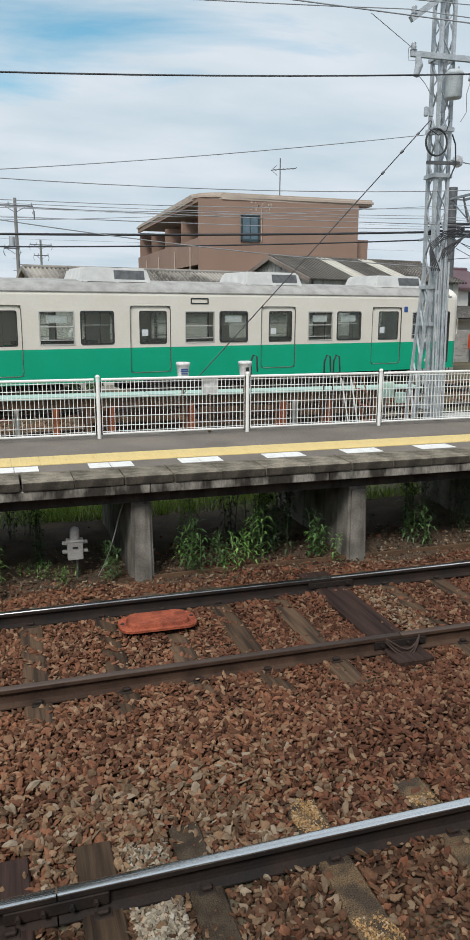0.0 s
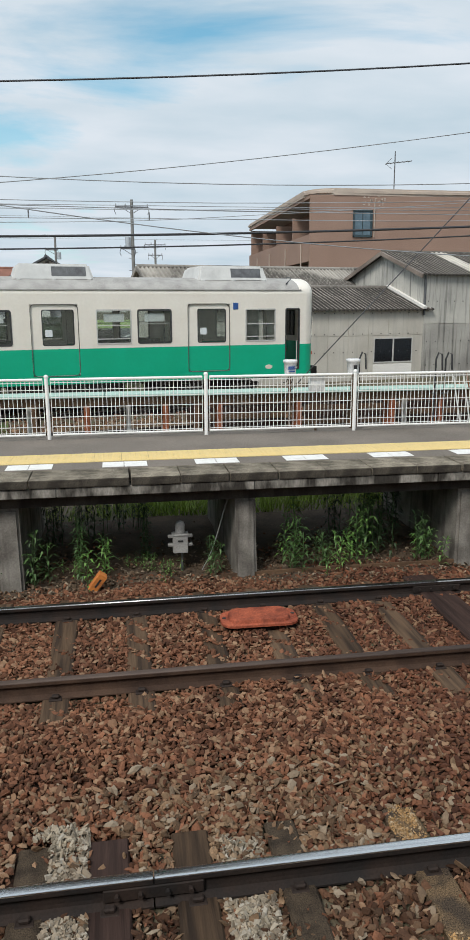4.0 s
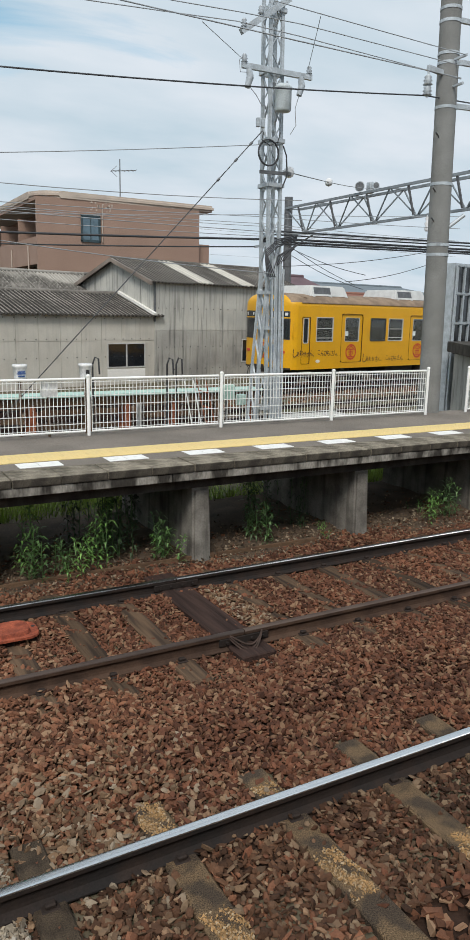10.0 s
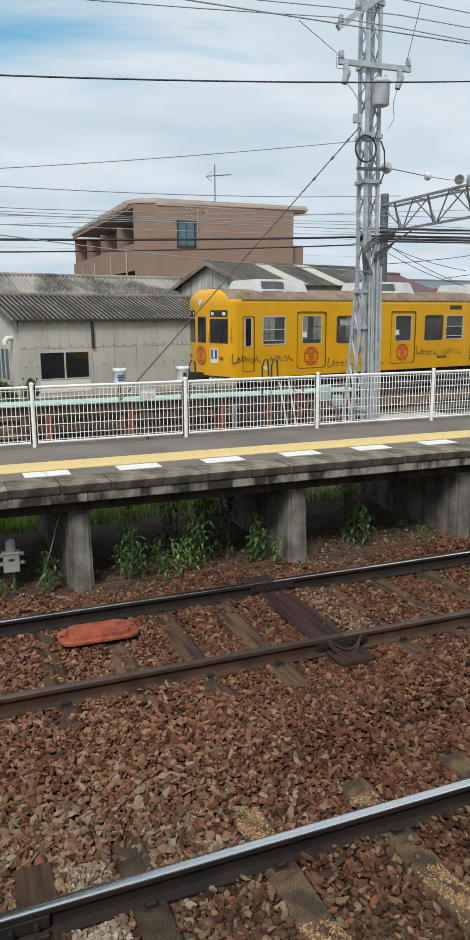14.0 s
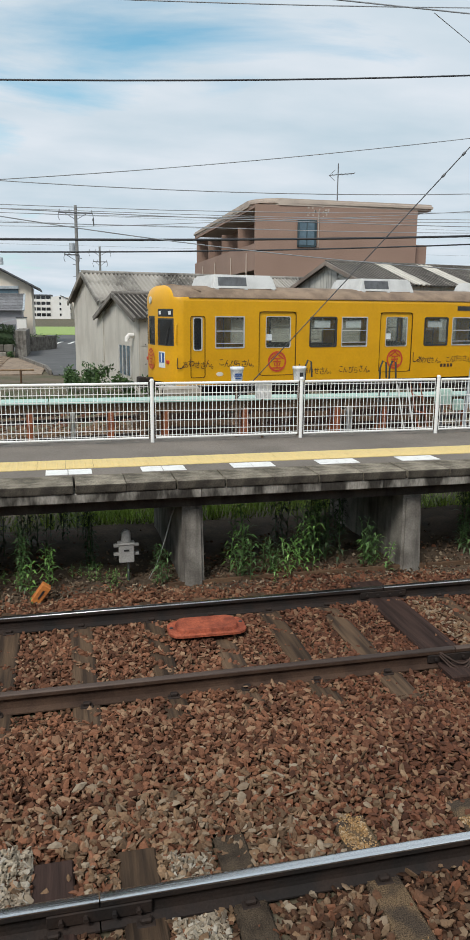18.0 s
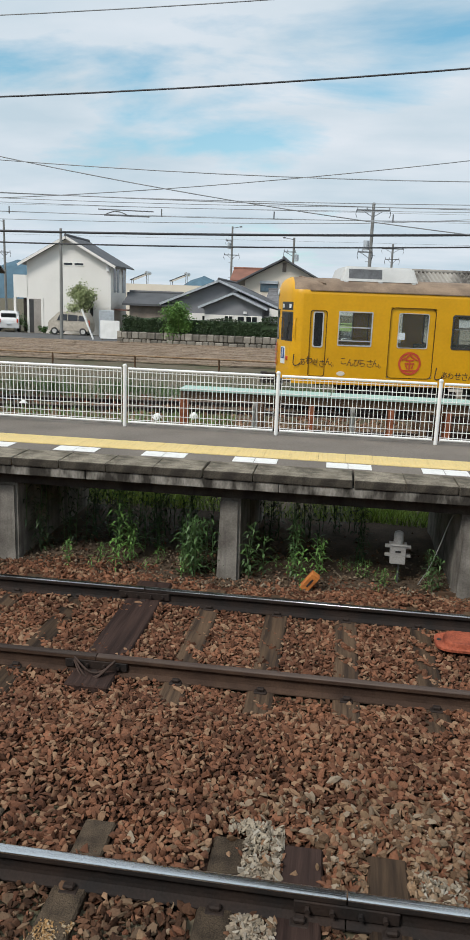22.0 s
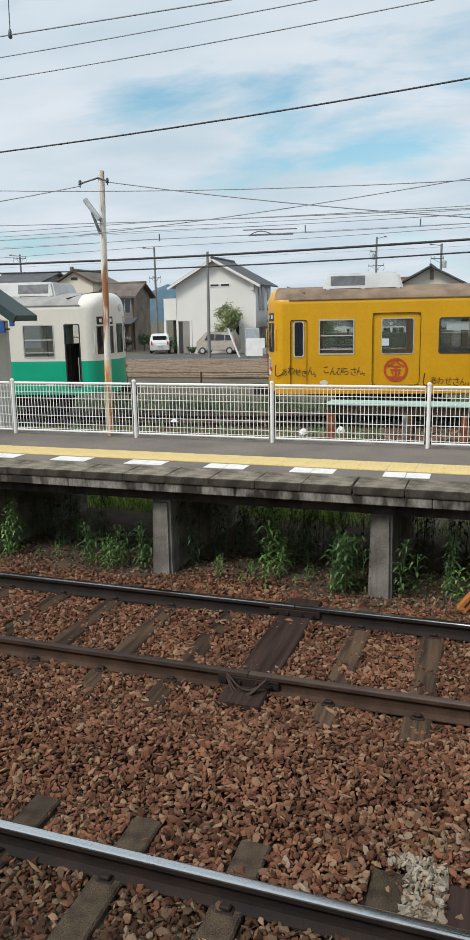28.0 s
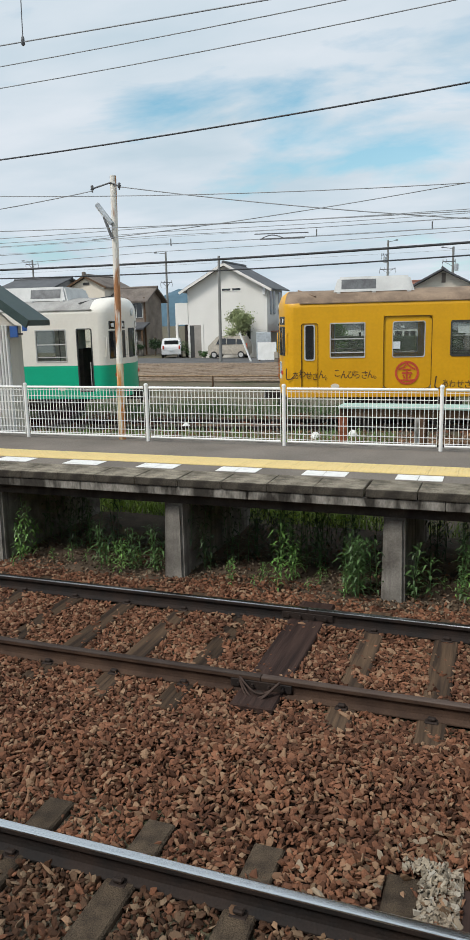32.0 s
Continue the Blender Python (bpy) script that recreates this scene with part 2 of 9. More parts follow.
M_sleeper = mat("sleeper_wood", (0.098, 0.062, 0.038), 0.95, col2=(0.036, 0.024, 0.017), scale=16, fine=60, bump=0.9, per="object", stretch=(1.0, 0.06, 1.0), edge=(0.42, 0.62))
M_sleeper_dark = mat("sleeper_creosote", (0.058, 0.034, 0.027), 0.85, col2=(0.021, 0.0125, 0.0105), scale=16, fine=60, bump=0.8, stretch=(1.0, 0.06, 1.0))
M_sleeper_grey = mat("sleeper_weathered_grey", (0.088, 0.064, 0.043), 0.95, col2=(0.038, 0.028, 0.020), scale=9, fine=120, bump=0.9, grain=0.6, per="object", spread=0.2)
M_sleeper_sand = mat("sleeper_concrete", (0.150, 0.100, 0.057), 0.95, col2=(0.066, 0.048, 0.034), scale=4, edge=(0.45, 0.55), fine=130, bump=1.0, grain=0.85)
M_conc = mat("concrete_weathered", (0.27, 0.252, 0.222), 0.92, col2=(0.12, 0.108, 0.094), scale=3.5, fine=55, bump=0.4, streak=(0.035, 0.030, 0.026))
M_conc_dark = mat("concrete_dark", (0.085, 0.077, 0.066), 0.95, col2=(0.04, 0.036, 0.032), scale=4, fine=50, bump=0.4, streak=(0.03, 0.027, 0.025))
M_beam = mat("edge_beam_stained", (0.30, 0.28, 0.245), 0.92, col2=(0.045, 0.040, 0.034), scale=6, fine=60, bump=0.5, edge=(0.40, 0.56), grain=0.35, stretch=(0.8, 0.8, 0.3))
M_copefront = mat("coping_front_dark", (0.092, 0.080, 0.064), 0.95, col2=(0.038, 0.033, 0.027), scale=7, fine=80, bump=0.6, grain=0.4)
M_coping = mat("coping_concrete", (0.275, 0.240, 0.185), 0.95, col2=(0.105, 0.090, 0.068), scale=7, fine=95, bump=0.9, per="object", grain=0.5, spread=0.12)
M_asphalt = mat("platform_asphalt", (0.215, 0.187, 0.160), 0.94, col2=(0.155, 0.136, 0.117), scale=1.2, fine=130, bump=0.4, grain=0.3)
M_yellow_tile = mat("tactile_yellow", (0.74, 0.56, 0.24), 0.75, col2=(0.60, 0.47, 0.23), scale=3, fine=60, bump=0.1, grain=0.1, per=None)
M_white_mark = mat("road_paint_white", (0.78, 0.77, 0.74), 0.7, col2=(0.60, 0.585, 0.55), scale=9, fine=90, bump=0.1, edge=(0.5, 0.8), grain=0.1)
M_white = mat("fence_white_paint", (0.90, 0.90, 0.88), 0.45, col2=(0.78, 0.78, 0.75), scale=2, fine=60, bump=0, grain=0.04)
M_galv = mat("galvanised_steel", (0.50, 0.54, 0.57), 0.55, 0.25, col2=(0.36, 0.39, 0.41), scale=6, fine=40, bump=0.1)
M_galv_dark = mat("steel_grey_dark", (0.16, 0.165, 0.17), 0.55, 0.4, col2=(0.10, 0.10, 0.105), scale=6, fine=40, bump=0.1)
M_pole = mat("pole_concrete", (0.25, 0.25, 0.24), 0.85, col2=(0.19, 0.19, 0.18), scale=2, fine=60, bump=0.2)
M_black = mat("black_rubber", (0.018, 0.018, 0.02), 0.6, col2=(0.03, 0.03, 0.03), scale=5, fine=50, bump=0.1)
M_wire = mat("cable_black", (0.03, 0.032, 0.036), 0.6, col2=(0.05, 0.05, 0.055), scale=1, fine=10, bump=0, grain=0.07)
M_wire_grey = mat("cable_grey", (0.30, 0.32, 0.34), 0.6, col2=(0.27, 0.28, 0.29), scale=1, fine=10, bump=0, grain=0.07)
M_porcelain = mat("porcelain_white", (0.78, 0.78, 0.78), 0.25, col2=(0.65, 0.65, 0.65), scale=8, fine=30, bump=0)
M_insul = mat("insulator_grey_glaze", (0.42, 0.46, 0.49), 0.3, col2=(0.32, 0.35, 0.38), scale=8, fine=30, bump=0)
M_gantry = mat("gantry_grey_paint", (0.24, 0.27, 0.29), 0.55, 0.1, col2=(0.17, 0.19, 0.205), scale=4, fine=40, bump=0.05, grain=0.1)
M_rust = mat("rust_orange", (0.30, 0.10, 0.045), 0.85, col2=(0.18, 0.062, 0.03), scale=8, fine=50, bump=0.4)
M_rust_plate = mat("rusty_red_plate", (0.40, 0.105, 0.055), 0.75, col2=(0.19, 0.050, 0.030), scale=9, fine=60, bump=0.5, grain=0.35)
M_orange = mat("orange_paint", (0.62, 0.22, 0.05), 0.6, col2=(0.45, 0.15, 0.04), scale=10, fine=50, bump=0.2)
M_cream = mat("train_cream_paint", (0.83, 0.785, 0.70), 0.35, col2=(0.79, 0.735, 0.645), scale=1.5, fine=14, bump=0, grain=0.03)
M_green = mat("train_green_paint", (0.0, 0.42, 0.235), 0.42, col2=(0.0, 0.39, 0.215), scale=1.5, fine=14, bump=0, grain=0.03)
M_yel = mat("train_yellow_paint", (0.74, 0.375, 0.003), 0.42, col2=(0.68, 0.342, 0.003), scale=1.6, fine=14, bump=0, grain=0.05)
M_roof_grey = mat("train_roof_grey", (0.42, 0.41, 0.39), 0.8, col2=(0.30, 0.29, 0.275), scale=3, fine=50, bump=0.15)
M_roof_brown = mat("train_roof_brown", (0.30, 0.22, 0.155), 0.85, col2=(0.18, 0.13, 0.095), scale=2.5, fine=40, bump=0.2)
M_ac = mat("aircon_white", (0.62, 0.62, 0.60), 0.55, col2=(0.50, 0.50, 0.485), scale=3, fine=40, bump=0.05, grain=0.07)
M_under = mat("underframe_black", (0.030, 0.027, 0.025), 0.8, col2=(0.055, 0.045, 0.038), scale=5, fine=40, bump=0.3)
M_alu = mat("window_aluminium", (0.58, 0.57, 0.54), 0.5, 0.1, col2=(0.48, 0.47, 0.45), scale=4, fine=40, bump=0, grain=0.07)
M_seal = mat("window_seal_dark", (0.035, 0.035, 0.035), 0.6, col2=(0.05, 0.05, 0.05), scale=4, fine=40, bump=0)
M_interior = mat("train_interior_panel", (0.78, 0.78, 0.73), 0.6, col2=(0.60, 0.59, 0.55), scale=3, fine=30, bump=0)
M_seat = mat("train_seat_cloth", (0.10, 0.16, 0.12), 0.9, col2=(0.08, 0.11, 0.1), scale=10, fine=80, bump=0.1)
M_red = mat("red_paint", (0.62, 0.075, 0.03), 0.5, col2=(0.5, 0.06, 0.03), scale=5, fine=40, bump=0)
M_ink = mat("brush_ink_brown", (0.045, 0.026, 0.02), 0.6, col2=(0.08, 0.045, 0.03), scale=20, fine=60, bump=0)
M_blue = mat("sign_blue", (0.03, 0.10, 0.32), 0.5, bump=0)
M_paper = mat("paper_white", (0.75, 0.77, 0.77), 0.7, col2=(0.6, 0.66, 0.68), scale=30, fine=60, bump=0)
M_slate = mat("corrugated_slate", (0.185, 0.168, 0.148), 0.9, col2=(0.10, 0.091, 0.081), scale=0.8, fine=30, bump=0.15, streak=(0.30, 0.28, 0.25), grain=0.1, per="object", spread=0.30)
M_slate_pale = mat("corrugated_slate_lichen", (0.30, 0.28, 0.25), 0.9, col2=(0.105, 0.096, 0.086), scale=0.55, fine=30, bump=0.15, streak=(0.34, 0.32, 0.285), grain=0.12, per="object", spread=0.25, edge=(0.42, 0.56))
M_groove_shade = mat("slate_groove_shade", (0.060, 0.055, 0.050), 0.95, col2=(0.035, 0.032, 0.029), scale=1, fine=30, bump=0.1)
M_clad = mat("slate_cladding", (0.57, 0.54, 0.48), 0.9, col2=(0.47, 0.44, 0.385), scale=0.9, fine=40, bump=0.15, streak=(0.42, 0.40, 0.355), grain=0.06)
M_clad2 = mat("slate_cladding_stained", (0.54, 0.525, 0.475), 0.9, col2=(0.40, 0.39, 0.36), scale=0.7, fine=40, bump=0.15, streak=(0.13, 0.128, 0.118), grain=0.1)
M_clad3 = mat("slate_cladding_sooty", (0.45, 0.435, 0.395), 0.9, col2=(0.28, 0.27, 0.25), scale=0.7, fine=40, bump=0.15, streak=(0.10, 0.098, 0.09), grain=0.12)
M_brown = mat("brown_tile_wall", (0.33, 0.222, 0.172), 0.75, col2=(0.285, 0.19, 0.146), scale=0.4, fine=18, bump=0.1, grain=0.14)
M_beige = mat("parapet_beige", (0.50, 0.42, 0.35), 0.8, col2=(0.4, 0.33, 0.28), scale=1, fine=30, bump=0.1, grain=0.07)
M_wall_white = mat("house_white_render", (0.80, 0.78, 0.735), 0.85, col2=(0.74, 0.72, 0.675), scale=0.5, fine=30, bump=0.1, grain=0.07)
M_wall_cream = mat("house_cream_render", (0.76, 0.69, 0.58), 0.85, col2=(0.70, 0.63, 0.53), scale=0.5, fine=30, bump=0.1, grain=0.07)
M_wall_grey = mat("house_grey_wall", (0.265, 0.27, 0.285), 0.85, col2=(0.21, 0.215, 0.23), scale=0.6, fine=30, bump=0.1, grain=0.07)
M_wall_old = mat("old_timber_wall", (0.27, 0.225, 0.19), 0.85, col2=(0.165, 0.137, 0.115), scale=1, fine=30, bump=0.2)
M_rooftile = mat("roof_tile_grey", (0.095, 0.098, 0.105), 0.65, col2=(0.065, 0.066, 0.07), scale=1, fine=20, bump=0.3)
M_roofred = mat("roof_tile_brown", (0.27, 0.13, 0.095), 0.75, col2=(0.2, 0.1, 0.075), scale=1, fine=20, bump=0.3)
# the sky's reflection is put into this glass as a pale blue
M_skyglass = mat("window_sky_glass", (0.10, 0.165, 0.205), 0.10, col2=(0.06, 0.10, 0.13), scale=0.9, fine=3, bump=0, spec=0.8)
M_teal = mat("frame_dark_teal", (0.028, 0.052, 0.062), 0.5, col2=(0.04, 0.066, 0.078), scale=4, fine=30, bump=0)
M_darkglass = mat("window_dark_glass", (0.012, 0.014, 0.017), 0.08, col2=(0.02, 0.022, 0.026), scale=0.6, fine=3, bump=0, spec=0.8)
M_soil = mat("field_soil", (0.30, 0.232, 0.172), 0.95, col2=(0.225, 0.170, 0.125), scale=0.9, fine=5, bump=1.0, grain=0.35)
M_ground = mat("yard_ground", (0.15, 0.12, 0.088), 0.95, col2=(0.085, 0.085, 0.045), scale=0.7, fine=9, bump=0.9)
M_road = mat("road_asphalt", (0.13, 0.13, 0.13), 0.9, col2=(0.10, 0.10, 0.10), scale=0.8, fine=30, bump=0.2)
M_leaf = mat("leaf_green", (0.065, 0.125, 0.034), 0.55, col2=(0.04, 0.085, 0.024), scale=2, fine=30, bump=0.1, per="island")
M_leaf_light = mat("leaf_light_green", (0.135, 0.26, 0.055), 0.55, col2=(0.080, 0.17, 0.036), scale=2, fine=30, bump=0.1, per="island")
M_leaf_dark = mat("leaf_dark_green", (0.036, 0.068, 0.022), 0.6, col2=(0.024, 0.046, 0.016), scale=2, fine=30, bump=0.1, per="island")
# grass lightened: sunlight on the strip behind the platform is in its colour
M_grassbright = mat("bright_grass", (0.34, 0.44, 0.085), 0.6, col2=(0.22, 0.33, 0.06), scale=2, fine=30, bump=0, per="island")
M_bark = mat("bark", (0.11, 0.08, 0.055), 0.9, col2=(0.07, 0.05, 0.035), scale=8, fine=40, bump=0.5)
M_timber = mat("timber_brown", (0.14, 0.085, 0.05), 0.85, col2=(0.085, 0.052, 0.033), scale=5, fine=40, bump=0.3)
M_palegreen = mat("pale_green_paint", (0.42, 0.60, 0.53), 0.6, col2=(0.36, 0.5, 0.45), scale=5, fine=40, bump=0.1)
M_hill = mat("far_hill_haze", (0.10, 0.17, 0.22), 0.95, col2=(0.085, 0.145, 0.19), scale=0.01, fine=0.1, bump=0)
M_stonewall = mat("stone_wall", (0.27, 0.25, 0.215), 0.9, col2=(0.17, 0.155, 0.13), scale=2, fine=25, bump=0.5, per="object")
M_silver = mat("car_beige_paint", (0.52, 0.46, 0.38), 0.35, 0.1, bump=0, grain=0.04)
M_carwhite = mat("car_white_paint", (0.78, 0.78, 0.77), 0.3, col2=(0.74, 0.74, 0.73), bump=0, grain=0.03)
G_pane = glass_mat("pane_glass", (0.90, 0.93, 0.92), veil=0.055)


# ---- mesh helpers ----
def box(bm, x0, x1, y0, y1, z0, z1, mi=0):
    v = [bm.verts.new(p) for p in ((x0, y0, z0), (x1, y0, z0), (x1, y1, z0), (x0, y1, z0), (x0, y0, z1), (x1, y0, z1), (x1, y1, z1), (x0, y1, z1))]
    for q in ((3, 2, 1, 0), (4, 5, 6, 7), (0, 1, 5, 4), (1, 2, 6, 5), (2, 3, 7, 6), (3, 0, 4, 7)):
        f = bm.faces.new([v[i] for i in q])
        f.material_index = mi
    return v


def rbox(bm, x0, x1, y0, y1, z0, z1, r=0.01, seg=2, mi=0):
    b2 = bmesh.new()
    box(b2, x0, x1, y0, y1, z0, z1, mi)
    bmesh.ops.bevel(b2, geom=list(b2.edges), offset=r, segments=seg, profile=0.6, affect="EDGES")
    me = bpy.data.meshes.new("t")
    b2.to_mesh(me)
    b2.free()
    bm.from_mesh(me)
    bpy.data.meshes.remove(me)


def tube(bm, a, b, r, r2=None, n=8, caps=True):
    """A round bar from a to b."""
    a, b = Vector(a), Vector(b)
    r2 = r if r2 is None else r2
    d = (b - a).normalized()
    s = d.cross(Vector((0, 0, 1)) if abs(d.z) < 0.95 else Vector((1, 0, 0))).normalized()
    u = s.cross(d)
    ra, rb = [], []
    for i in range(n):
        o = s * math.cos(2 * math.pi * i / n) + u * math.sin(2 * math.pi * i / n)
        ra.append(bm.verts.new(a + o * r))
        rb.append(bm.verts.new(b + o * r2))
    for i in range(n):
        bm.faces.new((ra[i], ra[(i + 1) % n], rb[(i + 1) % n], rb[i])).smooth = n > 6
    if caps:
        for f in (bm.faces.new(ra[::-1]), bm.faces.new(rb)):
            for e in f.edges:
                e.smooth = False


def chain(bm, pts, r, n=6):
    """One bent round bar through the points."""
    P = [Vector(p) for p in pts]
    rings, ref = [], None
    for k, p in enumerate(P):
        d = (P[min(k + 1, len(P) - 1)] - P[max(k - 1, 0)]).normalized()
        if ref is None:
            ref = Vector((0, 0, 1)) if abs(d.z) < 0.9 else Vector((1, 0, 0))
        s = d.cross(ref).normalized()
        u = s.cross(d)
        ref = u
        rings.append([bm.verts.new(p + (s * math.cos(2 * math.pi * i / n) + u * math.sin(2 * math.pi * i / n)) * r) for i in range(n)])
    for a, b in zip(rings, rings[1:]):
        for i in range(n):
            bm.faces.new((a[i], a[(i + 1) % n], b[(i + 1) % n], b[i])).smooth = True
    for f in (bm.faces.new(rings[0][::-1]), bm.faces.new(rings[-1])):
        for e in f.edges:
            e.smooth = False


def bar(bm, a, b, w, h):
    """A square bar from a to b."""
    a, b = Vector(a), Vector(b)
    d = (b - a).normalized()
    s = d.cross(Vector((0, 0, 1)) if abs(d.z) < 0.95 else Vector((1, 0, 0))).normalized()
    u = s.cross(d)
    va = [bm.verts.new(a + s * i * w / 2 + u * j * h / 2) for i, j in ((-1, -1), (1, -1), (1, 1), (-1, 1))]
    vb = [bm.verts.new(b + s * i * w / 2 + u * j * h / 2) for i, j in ((-1, -1), (1, -1), (1, 1), (-1, 1))]
    for i in range(4):
        bm.faces.new((va[i], va[(i + 1) % 4], vb[(i + 1) % 4], vb[i]))
    bm.faces.new(va[::-1])
    bm.faces.new(vb)


def poly(bm, pts, mi=0):
    f = bm.faces.new([bm.verts.new(p) for p in pts])
    f.material_index = mi
    return f


def extrude_profile(bm, prof, axis_pts, mi=0):
    """A closed profile of (y, z) swept from x0 to x1."""
    x0, x1 = axis_pts
    a = [bm.verts.new((x0, y, z)) for y, z in prof]
    b = [bm.verts.new((x1, y, z)) for y, z in prof]
    n = len(prof)
    for i in range(n):
        bm.faces.new((a[i], a[(i + 1) % n], b[(i + 1) % n], b[i])).material_index = mi
    bm.faces.new(a[::-1]).material_index = mi
    bm.faces.new(b).material_index = mi


def lathe(bm, prof, c=(0, 0, 0), n=16):
    """Profile of (radius, z) turned round the upright axis at c."""
    rings = [[bm.verts.new((c[0] + r * math.cos(2 * math.pi * i / n), c[1] + r * math.sin(2 * math.pi * i / n), c[2] + z)) for i in range(n)] for r, z in prof]
    for a, b in zip(rings, rings[1:]):
        for i in range(n):
            bm.faces.new((a[i], a[(i + 1) % n], b[(i + 1) % n], b[i])).smooth = True
    for f in (bm.faces.new(rings[0][::-1]), bm.faces.new(rings[-1])):
        for e in f.edges:
            e.smooth = False


def part(name, bm, material, parent=None, label="", fix=True, at=None):
    if fix:
        bmesh.ops.recalc_face_normals(bm, faces=list(bm.faces))
    me = bpy.data.meshes.new(name)
    bm.to_mesh(me)
    bm.free()
    for m in material if isinstance(material, (list, tuple)) else (material,):
        me.materials.append(m)
    ob = new(name, me)
    if parent:
        ob.parent = parent
    if at is not None:
        ob.matrix_basis = at
    if label:
        ob["label"] = label
    return ob


def piece(name, mesh, parent, m, label=""):
    """Another object on a shared mesh."""
    ob = new(name, mesh)
    ob.parent = parent
    ob.matrix_basis = m
    if label:
        ob["label"] = label
    return ob


def empty(name, m, label, category, group="", kind=""):
    e = new(name)
    e.empty_display_size = 0.3
    e.matrix_basis = m
    return tagged(e, label, category, group, kind)


# ---- ground ----
TURN = 10.0                       # the yard track leaves the main line by this angle
TR_O = Vector((0.0, 20.0, 0.0))   # a point of the near side of the yard trains
TD = Vector((math.cos(radians(TURN)), math.sin(radians(TURN)), 0))
TN = Vector((-math.sin(radians(TURN)), math.cos(radians(TURN)), 0))


def make_ground():
    bm = bmesh.new()
    xs = [-3000, -300, -120, -60, -40, -25, -12, 0, 12, 25, 40, 70, 150, 400, 3000]
    ys = [-60, -8, 0.6, 0.8, 8.2, 8.4, 11.2, 11.6, 16, 20, 30, 45, 60, 90, 160, 400, 3000]
    zs = [-0.17, -0.17, -0.17, -0.19, -0.19, -0.15, -0.15, -0.1, -0.12, -0.14, -0.12, -0.12, -0.12, -0.12, -0.12, -0.3, -0.5]
    g = [[bm.verts.new((x, y, z)) for x in xs] for y, z in zip(ys, zs)]
    for a, b in zip(g, g[1:]):
        for i in range(len(xs) - 1):
            bm.faces.new((a[i], a[i + 1], b[i + 1], b[i]))
    ob = part("ground", bm, M_ground)
    return tagged(ob, "earth and thin grass ground of the railway yard", "ground", kind="structure")


make_ground()


def ballast_field(name, n, seed, area, size, material, zbase, label, accept=None, flat=0.75, grid=0.0, lift=(-0.016, 0.024), shape="block"):
    """Thousands of broken stones, each a small uneven solid."""
    rng = np.random.default_rng(seed)
    if shape == "round":
        ph = (1 + 5 ** 0.5) / 2
        ico = np.array([(-1, ph, 0), (1, ph, 0), (-1, -ph, 0), (1, -ph, 0), (0, -1, ph), (0, 1, ph), (0, -1, -ph), (0, 1, -ph), (ph, 0, -1), (ph, 0, 1), (-ph, 0, -1), (-ph, 0, 1)], float) * 0.56
    else:
        ico = np.array([(x, y, z) for z in (-1, 1) for y in (-1, 1) for x in (-1, 1)], float) * 0.66
    quads = None if shape == "round" else ((0, 2, 3, 1), (4, 5, 7, 6), (0, 1, 5, 4), (1, 3, 7, 5), (3, 2, 6, 7), (2, 0, 4, 6))
    if quads:
        tri = np.array([t for q in quads for t in ((q[0], q[1], q[2]), (q[0], q[2], q[3]))])
    else:
        tri = np.array([(0, 11, 5), (0, 5, 1), (0, 1, 7), (0, 7, 10), (0, 10, 11), (1, 5, 9), (5, 11, 4), (11, 10, 2), (10, 7, 6), (7, 1, 8), (3, 9, 4), (3, 4, 2), (3, 2, 6), (3, 6, 8), (3, 8, 9), (4, 9, 5), (2, 4, 11), (6, 2, 10), (8, 6, 7), (9, 8, 1)])
    nv, nt = len(ico), len(tri)
    p = np.empty((0, 2))
    if grid:
        gx, gy = np.meshgrid(np.arange(area[0], area[1], grid), np.arange(area[2], area[3], grid))
        gx[::2] += grid / 2
        p = np.stack((gx.ravel(), gy.ravel()), 1) + rng.uniform(-0.36, 0.36, (gx.size, 2)) * grid
        p = p[accept(p[:, 0], p[:, 1])]
        n = len(p)
    while len(p) < n:
        q = rng.uniform((area[0], area[2]), (area[1], area[3]), (n, 2))
        q = q[accept(q[:, 0], q[:, 1])] if accept else q
        p = np.vstack((p, q))
    p = p[:n]
    sc = rng.uniform(0.55, 1.25, n) * size
    st = np.stack((rng.uniform(0.8, 1.75, n), rng.uniform(0.65, 1.1, n), rng.uniform(0.40, 0.85, n) * flat), 1) * sc[:, None]
    jit = np.clip(rng.normal(0, 0.27, (n, nv, 3)) * (0.9 if nv == 12 else 1.0), -0.6, 0.6) + 1
    v = ico[None] * jit * st[:, None, :]
    # random turn
    q = rng.normal(size=(n, 4)); q[:, 1:3] *= 0.36
    q /= np.linalg.norm(q, axis=1)[:, None]
    w, x, y, z = q.T
    z, w = w, z
    R = np.stack((1 - 2 * (y * y + z * z), 2 * (x * y - z * w), 2 * (x * z + y * w), 2 * (x * y + z * w), 1 - 2 * (x * x + z * z), 2 * (y * z - x * w), 2 * (x * z - y * w), 2 * (y * z + x * w), 1 - 2 * (x * x + y * y)), 1).reshape(n, 3, 3)
    v = np.einsum("nij,nkj->nki", R, v)
    h = zbase(p[:, 0], p[:, 1]) + rng.uniform(lift[0], lift[1], n)
    v += np.stack((p[:, 0], p[:, 1], h), 1)[:, None, :]
    me = bpy.data.meshes.new(name)
    me.vertices.add(n * nv); me.loops.add(n * nt * 3); me.polygons.add(n * nt)
    me.vertices.foreach_set("co", v.reshape(-1).astype(np.float32))
    f = (tri[None] + nv * np.arange(n)[:, None, None]).reshape(-1)
    me.loops.foreach_set("vertex_index", f.astype(np.int32))
